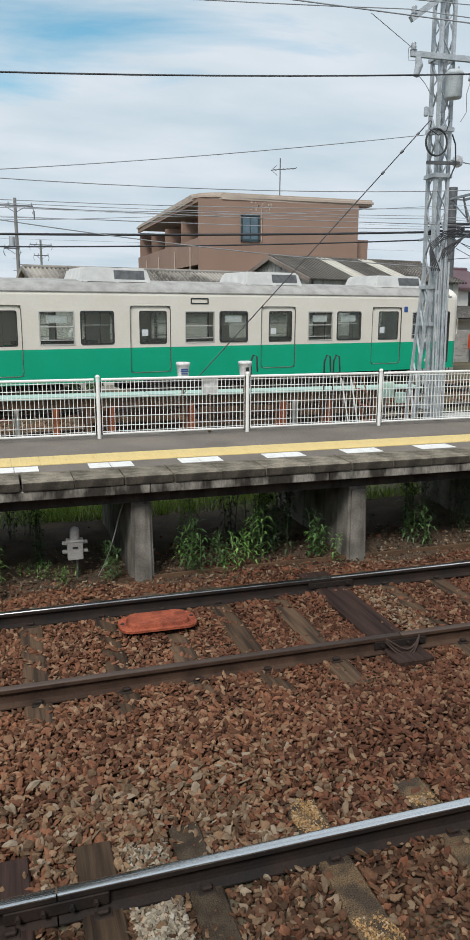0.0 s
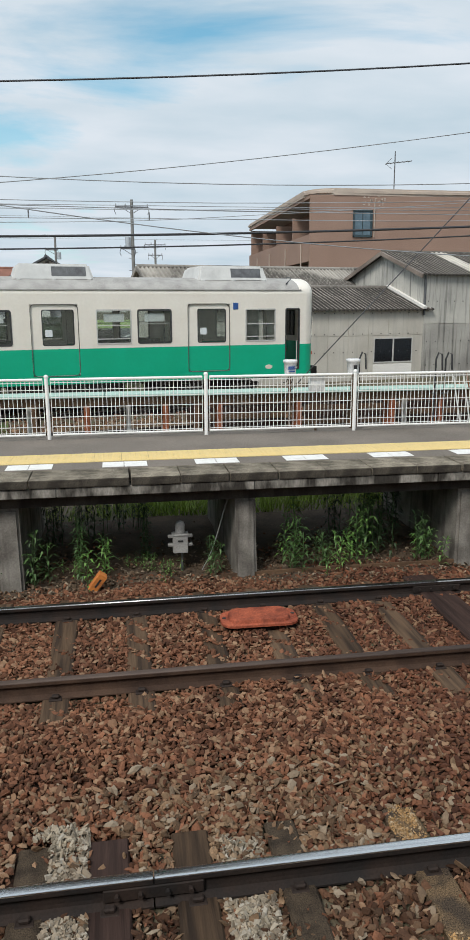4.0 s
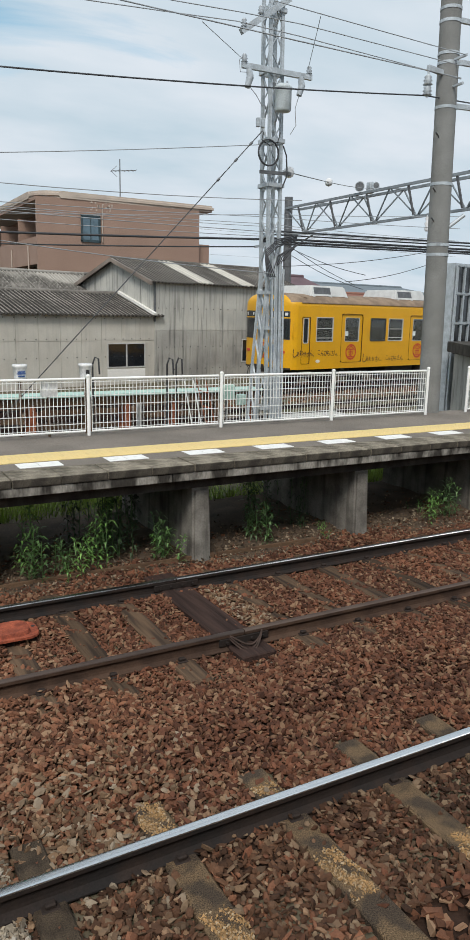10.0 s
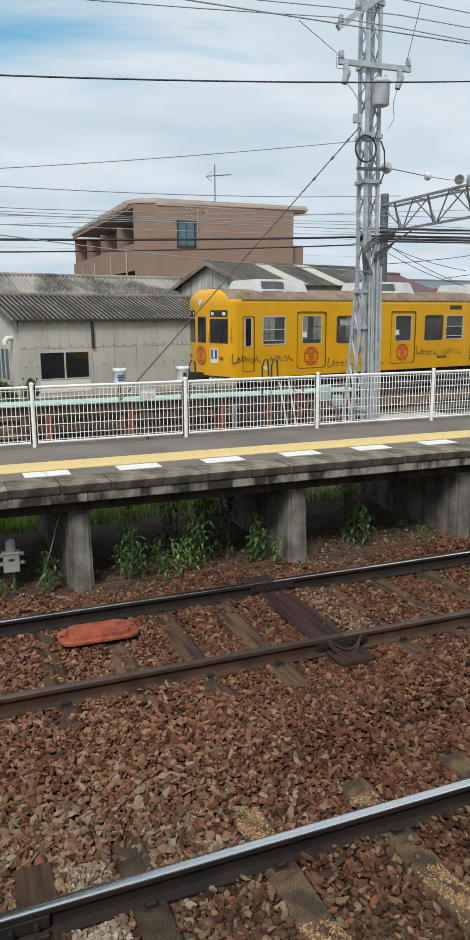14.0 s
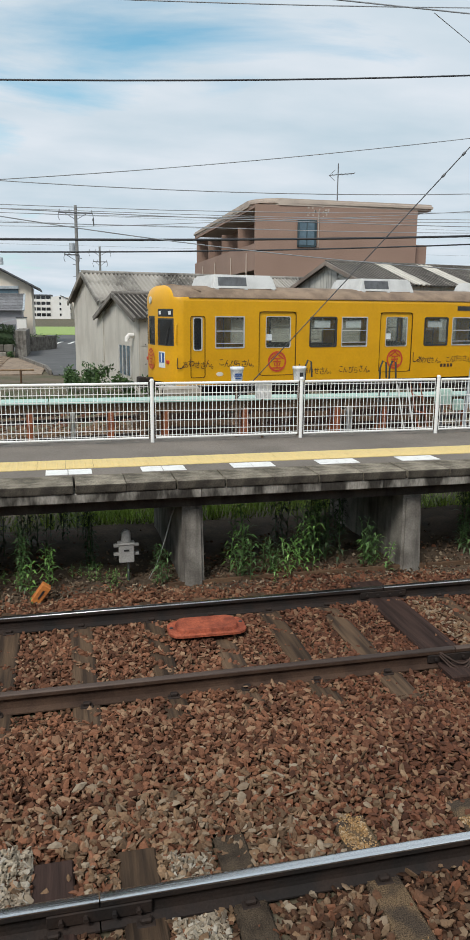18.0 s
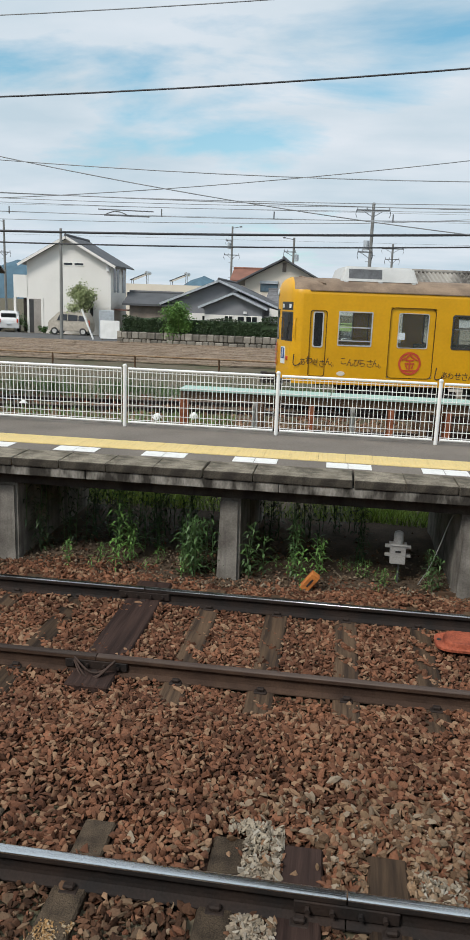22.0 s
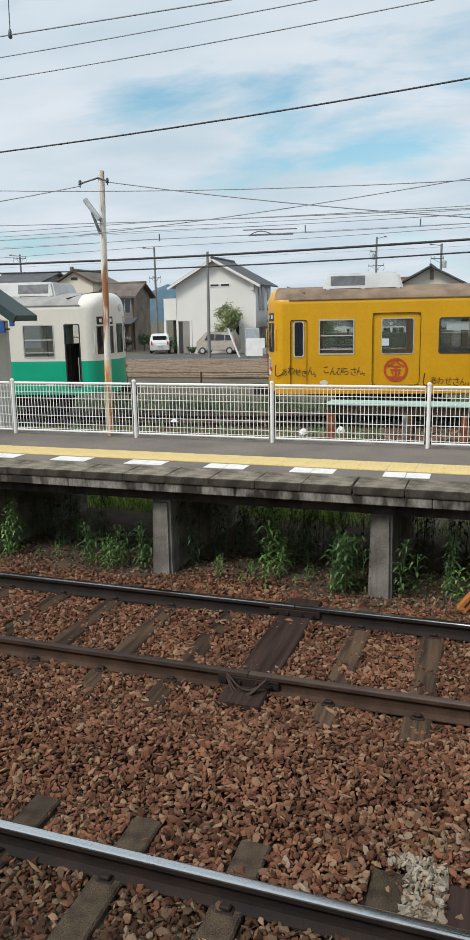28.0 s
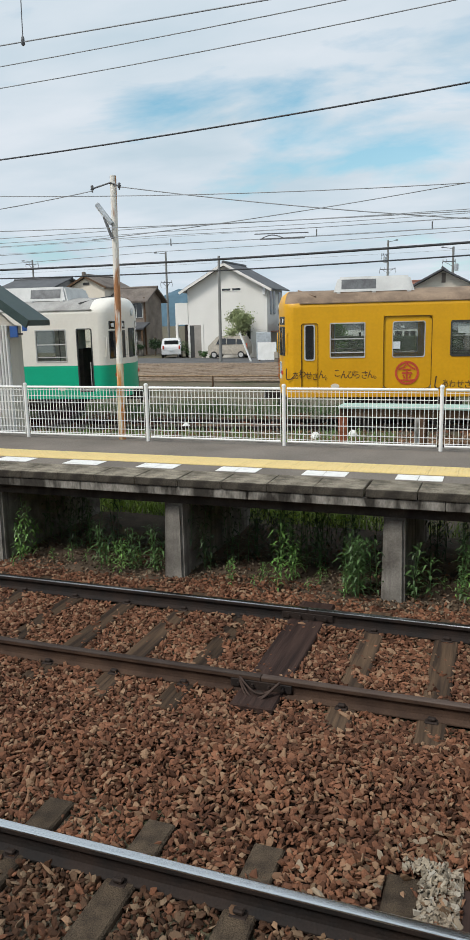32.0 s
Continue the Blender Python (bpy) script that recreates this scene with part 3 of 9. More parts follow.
    me.polygons.foreach_set("loop_start", np.arange(0, n * nt * 3, 3, dtype=np.int32))
    me.polygons.foreach_set("loop_total", np.full(n * nt, 3, dtype=np.int32))
    me.update(calc_edges=True)
    me.shade_flat()
    me.materials.append(material)
    return tagged(new(name, me), label, "ballast", kind="stuff")


RAILS = {"near": 3.315, "far_a": 5.5, "far_b": 7.0}
NEAR_SLEEPERS = (-4.3, -3.57, -2.84, -2.14, -1.45, -0.69, -0.27, 0.18, 0.72, 1.46, 2.22, 3.0, 3.74, 4.5)
FAR_SLEEPERS = (-6.7, -6.03, -5.37, -4.7, -4.05, -3.38, -2.72, -2.05, -1.38, -0.70, -0.03, 0.65, 1.25, 1.85, 2.48, 3.13, 3.76, 4.42, 5.08, 5.74, 6.4, 7.06, 7.72, 8.4)


def bed_height(x, y):
    """The ballast's top: shoulders, a slight hollow between the tracks, and a rise to the piers."""
    h = np.full(np.shape(x), -0.165)
    h = h + 0.05 * np.exp(-((y - 4.45) / 0.45) ** 2)
    h = h + 0.012 * np.sin(x * 2.1 + y) + 0.012 * np.sin(y * 5.3 - x * 1.3)
    return h


def visible_bed(x, y):
    ok = (x > -0.86 * y - 0.5) & (x < 1.16 * y + 0.5)
    for r in RAILS.values():
        ok &= np.abs(y - r) > 0.06
    for cx in NEAR_SLEEPERS:
        ok &= ~((np.abs(x - cx) < 0.112) & (y < 3.80)) | (dice(x + 1.7, y) < (0.45 if cx == 0.72 else 0.12 if cx in (2.22, -2.84) else 0.03))
    for cx in FAR_SLEEPERS:
        ok &= ~((np.abs(x - cx) < 0.10) & (y > 5.12) & (y < 7.45)) | (np.sin(x * 23 + y * 19 + np.sin(y * 7 + x)) > 0.38)
    ok &= (y < 7.76 + 0.07 * np.sin(x * 3.1) + 0.05 * np.sin(x * 7.7)) | (dice(x + 3.3, y) < 0.42 * (y < 8.1))
    return ok


def dice(x, y):
    """An even scatter from 0 to 1 that depends on the place alone."""
    return np.modf(np.abs(np.sin(x * 127.1 + y * 311.7) * 43758.5))[0]


def near_joint(x, y):
    near = np.exp(-((x - 0.55) / 0.95) ** 2 - ((y - 3.72) / 0.48) ** 2)
    return visible_bed(x, y) & (dice(x, y) < near)


def joint_packing(x, y):
    """Fine pale chips packed between the sleepers at the rail joint."""
    a = (x > -0.92) & (x < -0.395) & (np.abs(x + 0.69) > 0.095) & (y > 3.40) & (y < 3.88 + 0.04 * np.sin(x * 31)) & (dice(x, y + 0.7) < np.where(x < -0.8, 0.55, 1.0))
    a |= (np.abs(x + 0.66) < 0.20) & (y >= 3.80) & (y < 3.92) & (dice(x + 0.4, y) < 0.6)
    b = (np.abs(x + 0.49) < 0.11) & (y > 2.5) & (y < 3.24)
    c = (np.abs(x - 0.45) < 0.13) & (y > 2.6) & (y < 3.24)
    d = (np.abs(x - 0.47) < 0.12) & (y > 3.40) & (y < 3.70)
    return a | b | c | (d & (dice(x, y) < 0.5))


def make_bed():
    bm = bmesh.new()
    xs = np.arange(-14, 20.01, 0.25)
    ys = np.arange(0.9, 8.45, 0.15)
    g = [[bm.verts.new((x, y, float(bed_height(x, y)) - 0.03)) for x in xs] for y in ys]
    for a, b in zip(g, g[1:]):
        for i in range(len(xs) - 1):
            bm.faces.new((a[i], a[i + 1], b[i + 1], b[i])).smooth = True
    tagged(part("track_bed", bm, M_bed), "dark fines of the ballast bed under the stones", "track bed", kind="structure")


make_bed()


def stone_zone(x, y):
    """0: rusty stone; 1: darker stone further along the far track; 2: darkest stone inside the near track."""
    edge = dice(x + 5.1, y + 2.2)
    dark_zone = (x - 0.9 + 0.3 * np.sin(y * 2.3)) / 1.2 > edge
    return np.where((y < 3.3) & (edge < 0.85), 2, np.where(dark_zone, 1, 0))


for zone, nm, stone_m, words in ((0, "ballast", M_ballast, "loose rusty brown crushed stone ballast round the rails"), (1, "oily_ballast", M_ballast_dark, "darker brown ballast stones between the tracks"), (2, "dusty_ballast", M_ballast_inner, "darker grey-brown ballast stones inside the near track")):
    ballast_field(nm, 0, 3, (-8, 10, 2.4, 8.1), 0.0222, stone_m, bed_height, words, lambda x, y: visible_bed(x, y) & (stone_zone(x, y) == zone), grid=0.0325, lift=(0.002, 0.022), shape="round")
ballast_field("lower_ballast", 34000, 4, (-8, 10, 2.4, 8.1), 0.024, M_ballast, bed_height, "rusty brown ballast stones lying deeper in the bed", visible_bed, lift=(-0.026, -0.008))
ballast_field("pale_ballast", 1450, 5, (-1.4, 2.2, 2.7, 4.8), 0.0235, M_pale, lambda x, y: bed_height(x, y) + 0.014, "paler tan crushed stone mixed in round a rail joint", near_joint, shape="round")
ballast_field("joint_gravel", 3400, 8, (-0.7, 0.7, 2.4, 3.9), 0.0165, mat("joint_chippings", (0.30, 0.255, 0.19), 0.9, col2=(0.19, 0.15, 0.11), scale=6, fine=90, bump=0.4, per="island", fleck=(0.38, 0.34, 0.28)), lambda x, y: bed_height(x, y) + 0.016, "fine pale chippings packed between sleepers at the joint", joint_packing)


def sand_heaps(x, y):
    """Spilt yellow sand lying in patches on the nearer sleepers."""
    ok = np.zeros(np.shape(x), bool)
    for cx, a, b in ((1.46, 3.42, 3.80), (1.46, 2.40, 2.85), (2.22, 2.55, 2.95), (2.22, 3.50, 3.62), (3.0, 2.4, 2.7), (-1.45, 2.75, 3.05)):
        u = (y - a) / (b - a)
        ok |= (np.abs(x - cx - 0.02 * np.sin(y * 17)) < 0.085) & (u > 0) & (u < 1) & (dice(x, y + 0.2) < 1.15 * np.sin(np.pi * np.clip(u, 0, 1)) ** 0.5 * (0.6 + 0.5 * np.sin(x * 41 + y * 23)))
    return ok


ballast_field("spilt_sand", 3600, 27, (-1.6, 3.2, 2.4, 3.85), 0.0065, mat("sand_yellow", (0.34, 0.205, 0.090), 0.95, col2=(0.22, 0.135, 0.065), scale=7, fine=90, bump=0.2, per="island", fleck=(0.42, 0.33, 0.22)), lambda x, y: np.full(np.shape(x), -0.139), "spilt coarse yellow sand lying on the sleepers", sand_heaps, lift=(0.0, 0.004))


def wide_bed(x, y):
    ok = ~((x > -0.86 * y - 0.5) & (x < 1.16 * y + 0.5)) | (y < 2.4)
    for cx in NEAR_SLEEPERS:
        ok &= ~((np.abs(x - cx) < 0.12) & (y < 2.4) & (y > 1.3))
    return ok & (np.abs(y - 1.815) > 0.08) & (np.abs(y - 3.315) > 0.08) & (np.abs(y - 5.5) > 0.08) & (np.abs(y - 7.0) > 0.08) & (y < 7.75)


ballast_field("far_ballast", 44000, 6, (-14, 18, 1.1, 8.1), 0.034, M_ballast, bed_height, "loose brown crushed stone ballast further along the line", wide_bed)


def pale_patch(x, y):
    """A paler patch beside the jointed sleeper of the far track."""
    return visible_bed(x, y) & (y > 5.62) & (y < 6.86) & (np.abs(x - 3.52) < 0.16) & (dice(x, y) < 0.6)


ballast_field("pale_far_ballast", 420, 9, (3.3, 3.75, 5.6, 6.9), 0.020, M_pale, lambda x, y: bed_height(x, y) + 0.014, "paler stones between the far rails beside a joint", pale_patch, shape="round")


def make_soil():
    # bare soil under the platform, the shade there partly put into its colour
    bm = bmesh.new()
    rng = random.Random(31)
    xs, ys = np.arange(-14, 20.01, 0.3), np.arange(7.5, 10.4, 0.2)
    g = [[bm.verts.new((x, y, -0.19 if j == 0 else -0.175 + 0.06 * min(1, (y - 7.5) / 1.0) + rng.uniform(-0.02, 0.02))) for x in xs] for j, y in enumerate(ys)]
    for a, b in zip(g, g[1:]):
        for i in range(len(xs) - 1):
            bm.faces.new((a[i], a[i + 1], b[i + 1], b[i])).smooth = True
    tagged(part("soil_strip", bm, M_shaded_soil), "brown soil under the platform, darkened for the shade there", "soil", kind="structure")


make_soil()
ballast_field("soil_litter", 11000, 17, (-9, 11, 7.55, 10.3), 0.018, mat("leaf_litter", (0.120, 0.084, 0.055), 0.95, col2=(0.066, 0.046, 0.030), scale=6, fine=70, bump=0.3, per="island", fleck=(0.30, 0.24, 0.17)), lambda x, y: -0.17 + 0.06 * np.minimum(1, (y - 7.5) / 1.0), "dry litter and crumbs on the soil", lambda x, y: dice(x, y) < np.exp(-np.maximum(0, y - 8.3) / 0.3))


# ---- tracks ----
RAIL_PROF = ((-0.0635, -0.153), (0.0635, -0.153), (0.0635, -0.143), (0.012, -0.125), (0.008, -0.105), (0.008, -0.052), (0.030, -0.042), (0.0325, -0.036), (0.0325, -0.013), (0.0315, -0.0075), (0.028, -0.0035), (0.020, -0.0012), (0.010, -0.0003), (0.0, 0.0),
             (-0.010, -0.0003), (-0.020, -0.0012), (-0.028, -0.0035), (-0.0315, -0.0075), (-0.0325, -0.013), (-0.0325, -0.036), (-0.030, -0.042), (-0.008, -0.052), (-0.008, -0.105), (-0.012, -0.125), (-0.0635, -0.143))


def make_rail(y, top, x0, x1, parent, m=None, z=0.0):
    bm = bmesh.new()
    extrude_profile(bm, [(y + a, z + b) for a, b in RAIL_PROF], (x0, x1))
    for f in bm.faces:
        c = f.calc_center_median()
        if c.z > z - 0.011:
            f.material_index = 1
            f.smooth = True
    return part("rail", bm, (m or M_railside, top), parent)


SLEEPER_MESH = {}


def sleeper_mesh(kind):
    if kind not in SLEEPER_MESH:
        bm = bmesh.new()
        wd = {"wood": 0.108, "dark": 0.115, "sand": 0.10, "grey": 0.092, "plate": 0.18}[kind]
        rbox(bm, -wd, wd, -1.05 if kind == "plate" else -1.22, 1.22, -0.14, 0.0, 0.012, 1)
        me = bpy.data.meshes.new("sleeper")
        bm.to_mesh(me); bm.free()
        me.materials.append({"wood": M_sleeper, "dark": M_sleeper_dark, "grey": M_sleeper_grey, "sand": M_sleeper_sand, "plate": M_sleeper_dark}[kind])
        SLEEPER_MESH[kind] = me
    return SLEEPER_MESH[kind]


def clip_mesh():
    bm = bmesh.new()
    rbox(bm, -0.05, 0.05, -0.10, 0.10, 0.0, 0.022, 0.006, 1)
    rbox(bm, -0.03, 0.03, -0.085, -0.045, 0.022, 0.05, 0.008, 1)
    rbox(bm, -0.03, 0.03, 0.045, 0.085, 0.022, 0.05, 0.008, 1)
    me = bpy.data.meshes.new("rail_clip")
    bm.to_mesh(me); bm.free()
    me.materials.append(M_railside)
    return me


def make_main_tracks():
    cl = clip_mesh()
    near = empty("near_track", pose(0, 0, 0), "near railway track with a worn shiny rail on mixed sleepers", "railway track", "main line tracks", "structure")
    far = empty("far_track", pose(0, 0, 0), "far railway track with dull rusty rails beside the platform", "railway track", "main line tracks", "structure")
    for a, b in ((-80, -0.046), (-0.038, 80)):
        make_rail(3.315, M_railtop, a, b, near)
        make_rail(1.815, M_railtop, a, b, near)
    for a, b in ((-80, -2.054), (-2.046, 3.126), (3.134, 80)):
        make_rail(5.5, M_raildull, a, b, far, M_railrust)
        make_rail(7.0, M_railmid, a, b, far)
    kinds = {-0.27: "dark", 0.18: "wood", -0.69: "grey", -1.45: "grey", -2.14: "grey", -2.84: "grey", -3.57: "grey", -4.3: "grey", 1.46: "sand", 2.22: "sand", 3.0: "sand", 3.74: "sand", 0.72: "grey", 4.5: "grey"}
    for cx in NEAR_SLEEPERS:
        piece("sleeper", sleeper_mesh(kinds.get(cx, "wood")), near, pose(cx, 2.565, -0.140, 0, 0, random.uniform(-0.6, 0.6)))
        for y in (1.815, 3.315):
            piece("rail_clip", cl, near, pose(cx, y, -0.158))
    for cx in FAR_SLEEPERS:
        joint = cx in (-2.05, 3.13)
        kind = "plate" if joint else "wood"
        piece("sleeper", sleeper_mesh(kind), far, pose(cx, 6.25, -0.115 if joint else -0.148, 0, 0, random.uniform(-0.6, 0.6)))
        for y in (5.5, 7.0):
            piece("rail_clip", cl, far, pose(cx, y, -0.158))
    # fishplates with bolts at the rail joints
    def fishplate(x, y, parent):
        bm = bmesh.new()
        for s in (-1, 1):
            rbox(bm, x - 0.26, x + 0.26, y + s * 0.022 - 0.012, y + s * 0.022 + 0.012, -0.118, -0.045, 0.006, 1)
            for k in (-0.19, -0.07, 0.07, 0.19):
                tube(bm, (x + k, y + s * 0.03, -0.08), (x + k, y + s * 0.062, -0.08), 0.014, n=6)
        part("fishplate", bm, M_railside, parent)
    fishplate(-0.042, 3.315, near); fishplate(-0.042, 1.815, near)
    for x in (-2.05, 3.13):
        fishplate(x, 5.5, far); fishplate(x, 7.0, far)
        bm = bmesh.new()
        for k in range(3):
            pts = []
            for i in range(13):
                u = i / 12
                pts.append((x - 0.17 + 0.34 * u, 5.44 - 0.07 * math.sin(math.pi * u) * (1 + 0.4 * k) , -0.03 - (0.05 + 0.028 * k) * math.sin(math.pi * u) + 0.02 * math.cos(5 * u + k)))
            chain(bm, pts, 0.009)
        part("bond_cable", bm, M_bond, far, "looped rail bond cables")


make_main_tracks()


# ---- platform ----
PZ = 1.10
PIERS = (-11.5, -8.95, -6.42, -3.89, -1.33, 1.23, 3.865, 6.345, 8.90, 11.45, 14.0)


def make_platform():
    pf = empty("platform", pose(0, 0, 0), "weathered concrete island platform on tapered concrete piers", "platform", kind="structure")
    bm = bmesh.new()
    box(bm, -40, 40, 8.155, 10.28, 0.93, PZ - 0.004)
    part("deck", bm, M_asphalt, pf, "dark asphalt platform surface")
    # the shade under the deck is put into the slab's dark colour
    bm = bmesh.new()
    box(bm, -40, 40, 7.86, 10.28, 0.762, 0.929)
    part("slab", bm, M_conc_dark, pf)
    # edge beam, in lengths with dark joints
    x = -26.0
    k = 0
    while x < 26:
        ln = 2.1
        bm = bmesh.new()
        rbox(bm, x + 0.003, x + ln - 0.003, 7.668, 7.93, 0.903, 1.006, 0.008, 1)
        part("edge_beam", bm, M_beam, pf)
        x += ln
    # back kerb under the fence
    bm = bmesh.new()
    rbox(bm, -40, 40, 10.283, 10.40, 0.80, PZ - 0.002, 0.01, 1)
    part("back_kerb", bm, M_conc, pf)
    # piers: tapered cross walls
    for px in PIERS:
        bm = bmesh.new()
        w0, w1 = 0.132, 0.112
        for y0, y1, zt in ((7.80, 10.22, 0.758),):
            pts0 = [(px - w0, y0, -0.4), (px + w0, y0, -0.4), (px + w0 + 0.02, y1, -0.4), (px - w0 - 0.02, y1, -0.4)]
            pts1 = [(px - w1, y0 + 0.05, zt), (px + w1, y0 + 0.05, zt), (px + w1 + 0.02, y1, zt), (px - w1 - 0.02, y1, zt)]
            a = [bm.verts.new(p) for p in pts0]
            b = [bm.verts.new(p) for p in pts1]
            for i in range(4):
                bm.faces.new((a[i], a[(i + 1) % 4], b[(i + 1) % 4], b[i]))
            bm.faces.new(a[::-1]); bm.faces.new(b)
        bmesh.ops.bevel(bm, geom=[e for e in bm.edges if max(v.co.y for v in e.verts) < 8.0], offset=0.03, segments=2, affect="EDGES")
        part("pier", bm, M_conc, pf)
    # coping blocks along the edge
    bm = bmesh.new()
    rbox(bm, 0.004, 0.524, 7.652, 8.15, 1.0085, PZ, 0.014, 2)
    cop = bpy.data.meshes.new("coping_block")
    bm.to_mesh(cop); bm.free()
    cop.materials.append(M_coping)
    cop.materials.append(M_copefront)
    # front faces are coloured darker than the tops
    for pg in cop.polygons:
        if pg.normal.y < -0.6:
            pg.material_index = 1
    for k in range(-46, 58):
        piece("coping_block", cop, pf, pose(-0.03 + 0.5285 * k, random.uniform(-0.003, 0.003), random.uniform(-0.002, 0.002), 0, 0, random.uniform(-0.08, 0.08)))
    # tactile paving with raised dots
    bm = bmesh.new()
    box(bm, 0.0015, 0.3155, 0.0, 0.50, -0.012, 0.006)
    for i in range(5):
        for j in range(7):
            cx, cy = 0.035 + 0.062 * i, 0.040 + 0.070 * j
            r = 0.015
            v = [bm.verts.new((cx + r * math.cos(a), cy + r * math.sin(a), 0.006)) for a in (0, 1.047, 2.094, 3.142, 4.189, 5.236)]
            w = [bm.verts.new((cx + 0.6 * r * math.cos(a), cy + 0.6 * r * math.sin(a), 0.011)) for a in (0, 1.047, 2.094, 3.142, 4.189, 5.236)]
            for q in range(6):
                bm.faces.new((v[q], v[(q + 1) % 6], w[(q + 1) % 6], w[q]))
            bm.faces.new(w)
    tm = bpy.data.meshes.new("tactile_tile")
    bmesh.ops.recalc_face_normals(bm, faces=list(bm.faces))
    bm.to_mesh(tm); bm.free()
    tm.materials.append(M_yellow_tile)
    for k in range(-60, 80):
        piece("tactile_tile", tm, pf, pose(-0.112 + 0.317 * k, 8.505 + random.uniform(-0.002, 0.002), PZ - 0.002, 0, 0, random.uniform(-0.15, 0.15)))
    # white dashes beside the coping
    for k in range(-16, 20):
        bm = bmesh.new()
        x = -0.879 + 1.0505 * k
        for a, b in ((0.50, 0.263), (0.255, 0.0)):
            box(bm, x - a, x - b, 8.195, 8.455, PZ - 0.003, PZ + 0.002)
        part("white_dash", bm, M_white_mark, pf)


make_platform()
# the platform on this side; wall and roof are added unseen to block skylight
nb = empty("near_platform", pose(0, 0, 0), "plain near platform with an added unseen wall and roof behind it", "platform", kind="structure")
bm = bmesh.new()
box(bm, -40, 40, -5.0, 1.15, -0.3, 1.10)
part("deck", bm, M_asphalt, nb)
bm = bmesh.new()
box(bm, -40, 40, -5.6, -5.0, -0.3, 5.2)
part("building_wall", bm, M_wall_cream, nb)
bm = bmesh.new()
box(bm, -40, 40, -5.0, -2.2, 4.2, 4.4)
part("canopy", bm, M_timber, nb)
ballast_field("scattered_stone", 2600, 21, (-9, 10, 7.95, 9.6), 0.022, M_ballast, lambda x, y: np.minimum(-0.20 + (y - 7.75) * 0.1, -0.125), "stray stones and dry litter under the platform edge", lambda x, y: dice(x, y) < np.exp(-(y - 7.95) / 0.55))

# ---- fence ----
FENCE_Y, FENCE_PITCH = 10.07, 2.118


def make_fence():
    fe = empty("fence", pose(0, 0, 0), "white painted welded mesh fence along the back of the platform", "fence", kind="structure")
    def post_mesh():
        bm = bmesh.new()
        tube(bm, (0, 0, 0), (0, 0, 0.83), 0.0255, n=12)
        lathe(bm, ((0.028, 0.825), (0.031, 0.83), (0.030, 0.85), (0.016, 0.865)), n=12)
        me = bpy.data.meshes.new("post"); bmesh.ops.recalc_face_normals(bm, faces=list(bm.faces)); bm.to_mesh(me); bm.free()
        me.materials.append(M_white)
        return me
    def panel_mesh(w):
        bm = bmesh.new()
        w -= 0.10
        tube(bm, (0.05, 0, 0.80), (0.05 + w, 0, 0.80), 0.019, n=8)
        tube(bm, (0.05, 0, 0.062), (0.05 + w, 0, 0.062), 0.016, n=8)
        n = max(4, round(w / 0.0555))
        for i in range(n + 1):
            x = 0.05 + w * i / n
            bar(bm, (x, 0.004, 0.05), (x, 0.004, 0.80), 0.0075, 0.0075)
        for z in (0.095, 0.173, 0.30, 0.43, 0.566, 0.665, 0.76):
            bar(bm, (0.05, -0.004, z), (0.05 + w, -0.004, z), 0.009, 0.009)
        me = bpy.data.meshes.new("mesh_panel"); bm.to_mesh(me); bm.free()
        me.materials.append(M_white)
        return me
    pm, wm = post_mesh(), panel_mesh(FENCE_PITCH)
    for k in range(-9, 6):
        x = 1.065 + FENCE_PITCH * k
        if x < 9.7:
            piece("post", pm, fe, pose(x, FENCE_Y, PZ))
        if x + FENCE_PITCH < 9.8:
            piece("mesh_panel", wm, fe, pose(x, FENCE_Y, PZ))
    x = 1.065 + FENCE_PITCH * 4
    return fe, pm, wm


FENCE, POST_MESH, PANEL_MESH = make_fence()
for k in range(5):
    piece("post", POST_MESH, FENCE, pose(10.55 + FENCE_PITCH * k, FENCE_Y, PZ))
    piece("mesh_panel", PANEL_MESH, FENCE, pose(10.55 + FENCE_PITCH * k, FENCE_Y, PZ))


# ---- trains of the yard track ----
CAR_W = 2.74
M_doorgrey = mat("door_edge_grey", (0.13, 0.125, 0.115), 0.7, bump=0)
M_doorline = mat("door_edge_brown", (0.11, 0.055, 0.015), 0.7, bump=0)
Z_LEV = (0.84, 1.06, 1.75, 1.87, 2.72, 2.875, 3.14)
DOORS = (2.08, 6.19, 10.30, 14.41)
DOOR_W = 1.19
WINDOWS = ((0.745, 1.60), (3.74, 4.63), (4.83, 5.71), (7.86, 8.75), (8.95, 9.84), (11.97, 12.86), (13.06, 13.95), (16.05, 16.95))
CAR_END = 17.45


def car_plan(inset):
    """The car's outline from above at an inset: bowed cab front, straight sides, flat back."""
    i = inset
    pts = [(CAR_END - i, CAR_W - i), (CAR_END - i, i)]
    us = sorted({u for d in DOORS for u in (d, d + DOOR_W)} | {u for w in WINDOWS for u in w} | {0.0, 0.41}, reverse=True)
    pts += [(u, i) for u in us]
    nose = [(-0.20, 0.0), (-0.34, 0.045), (-0.44, 0.14), (-0.52, 0.32), (-0.62, 0.72), (-0.70, 1.05), (-0.73, 1.37)]
    nose = nose + [(u, CAR_W - y) for u, y in nose[-2::-1]]
    half = CAR_W / 2
    for u, y in nose:
        pts.append((u + 0.36 * i * (1 - abs(y - half) / half), half + (y - half) * (half - i) / half))
    pts += [(u, CAR_W - i) for u in us[::-1]]
    return pts


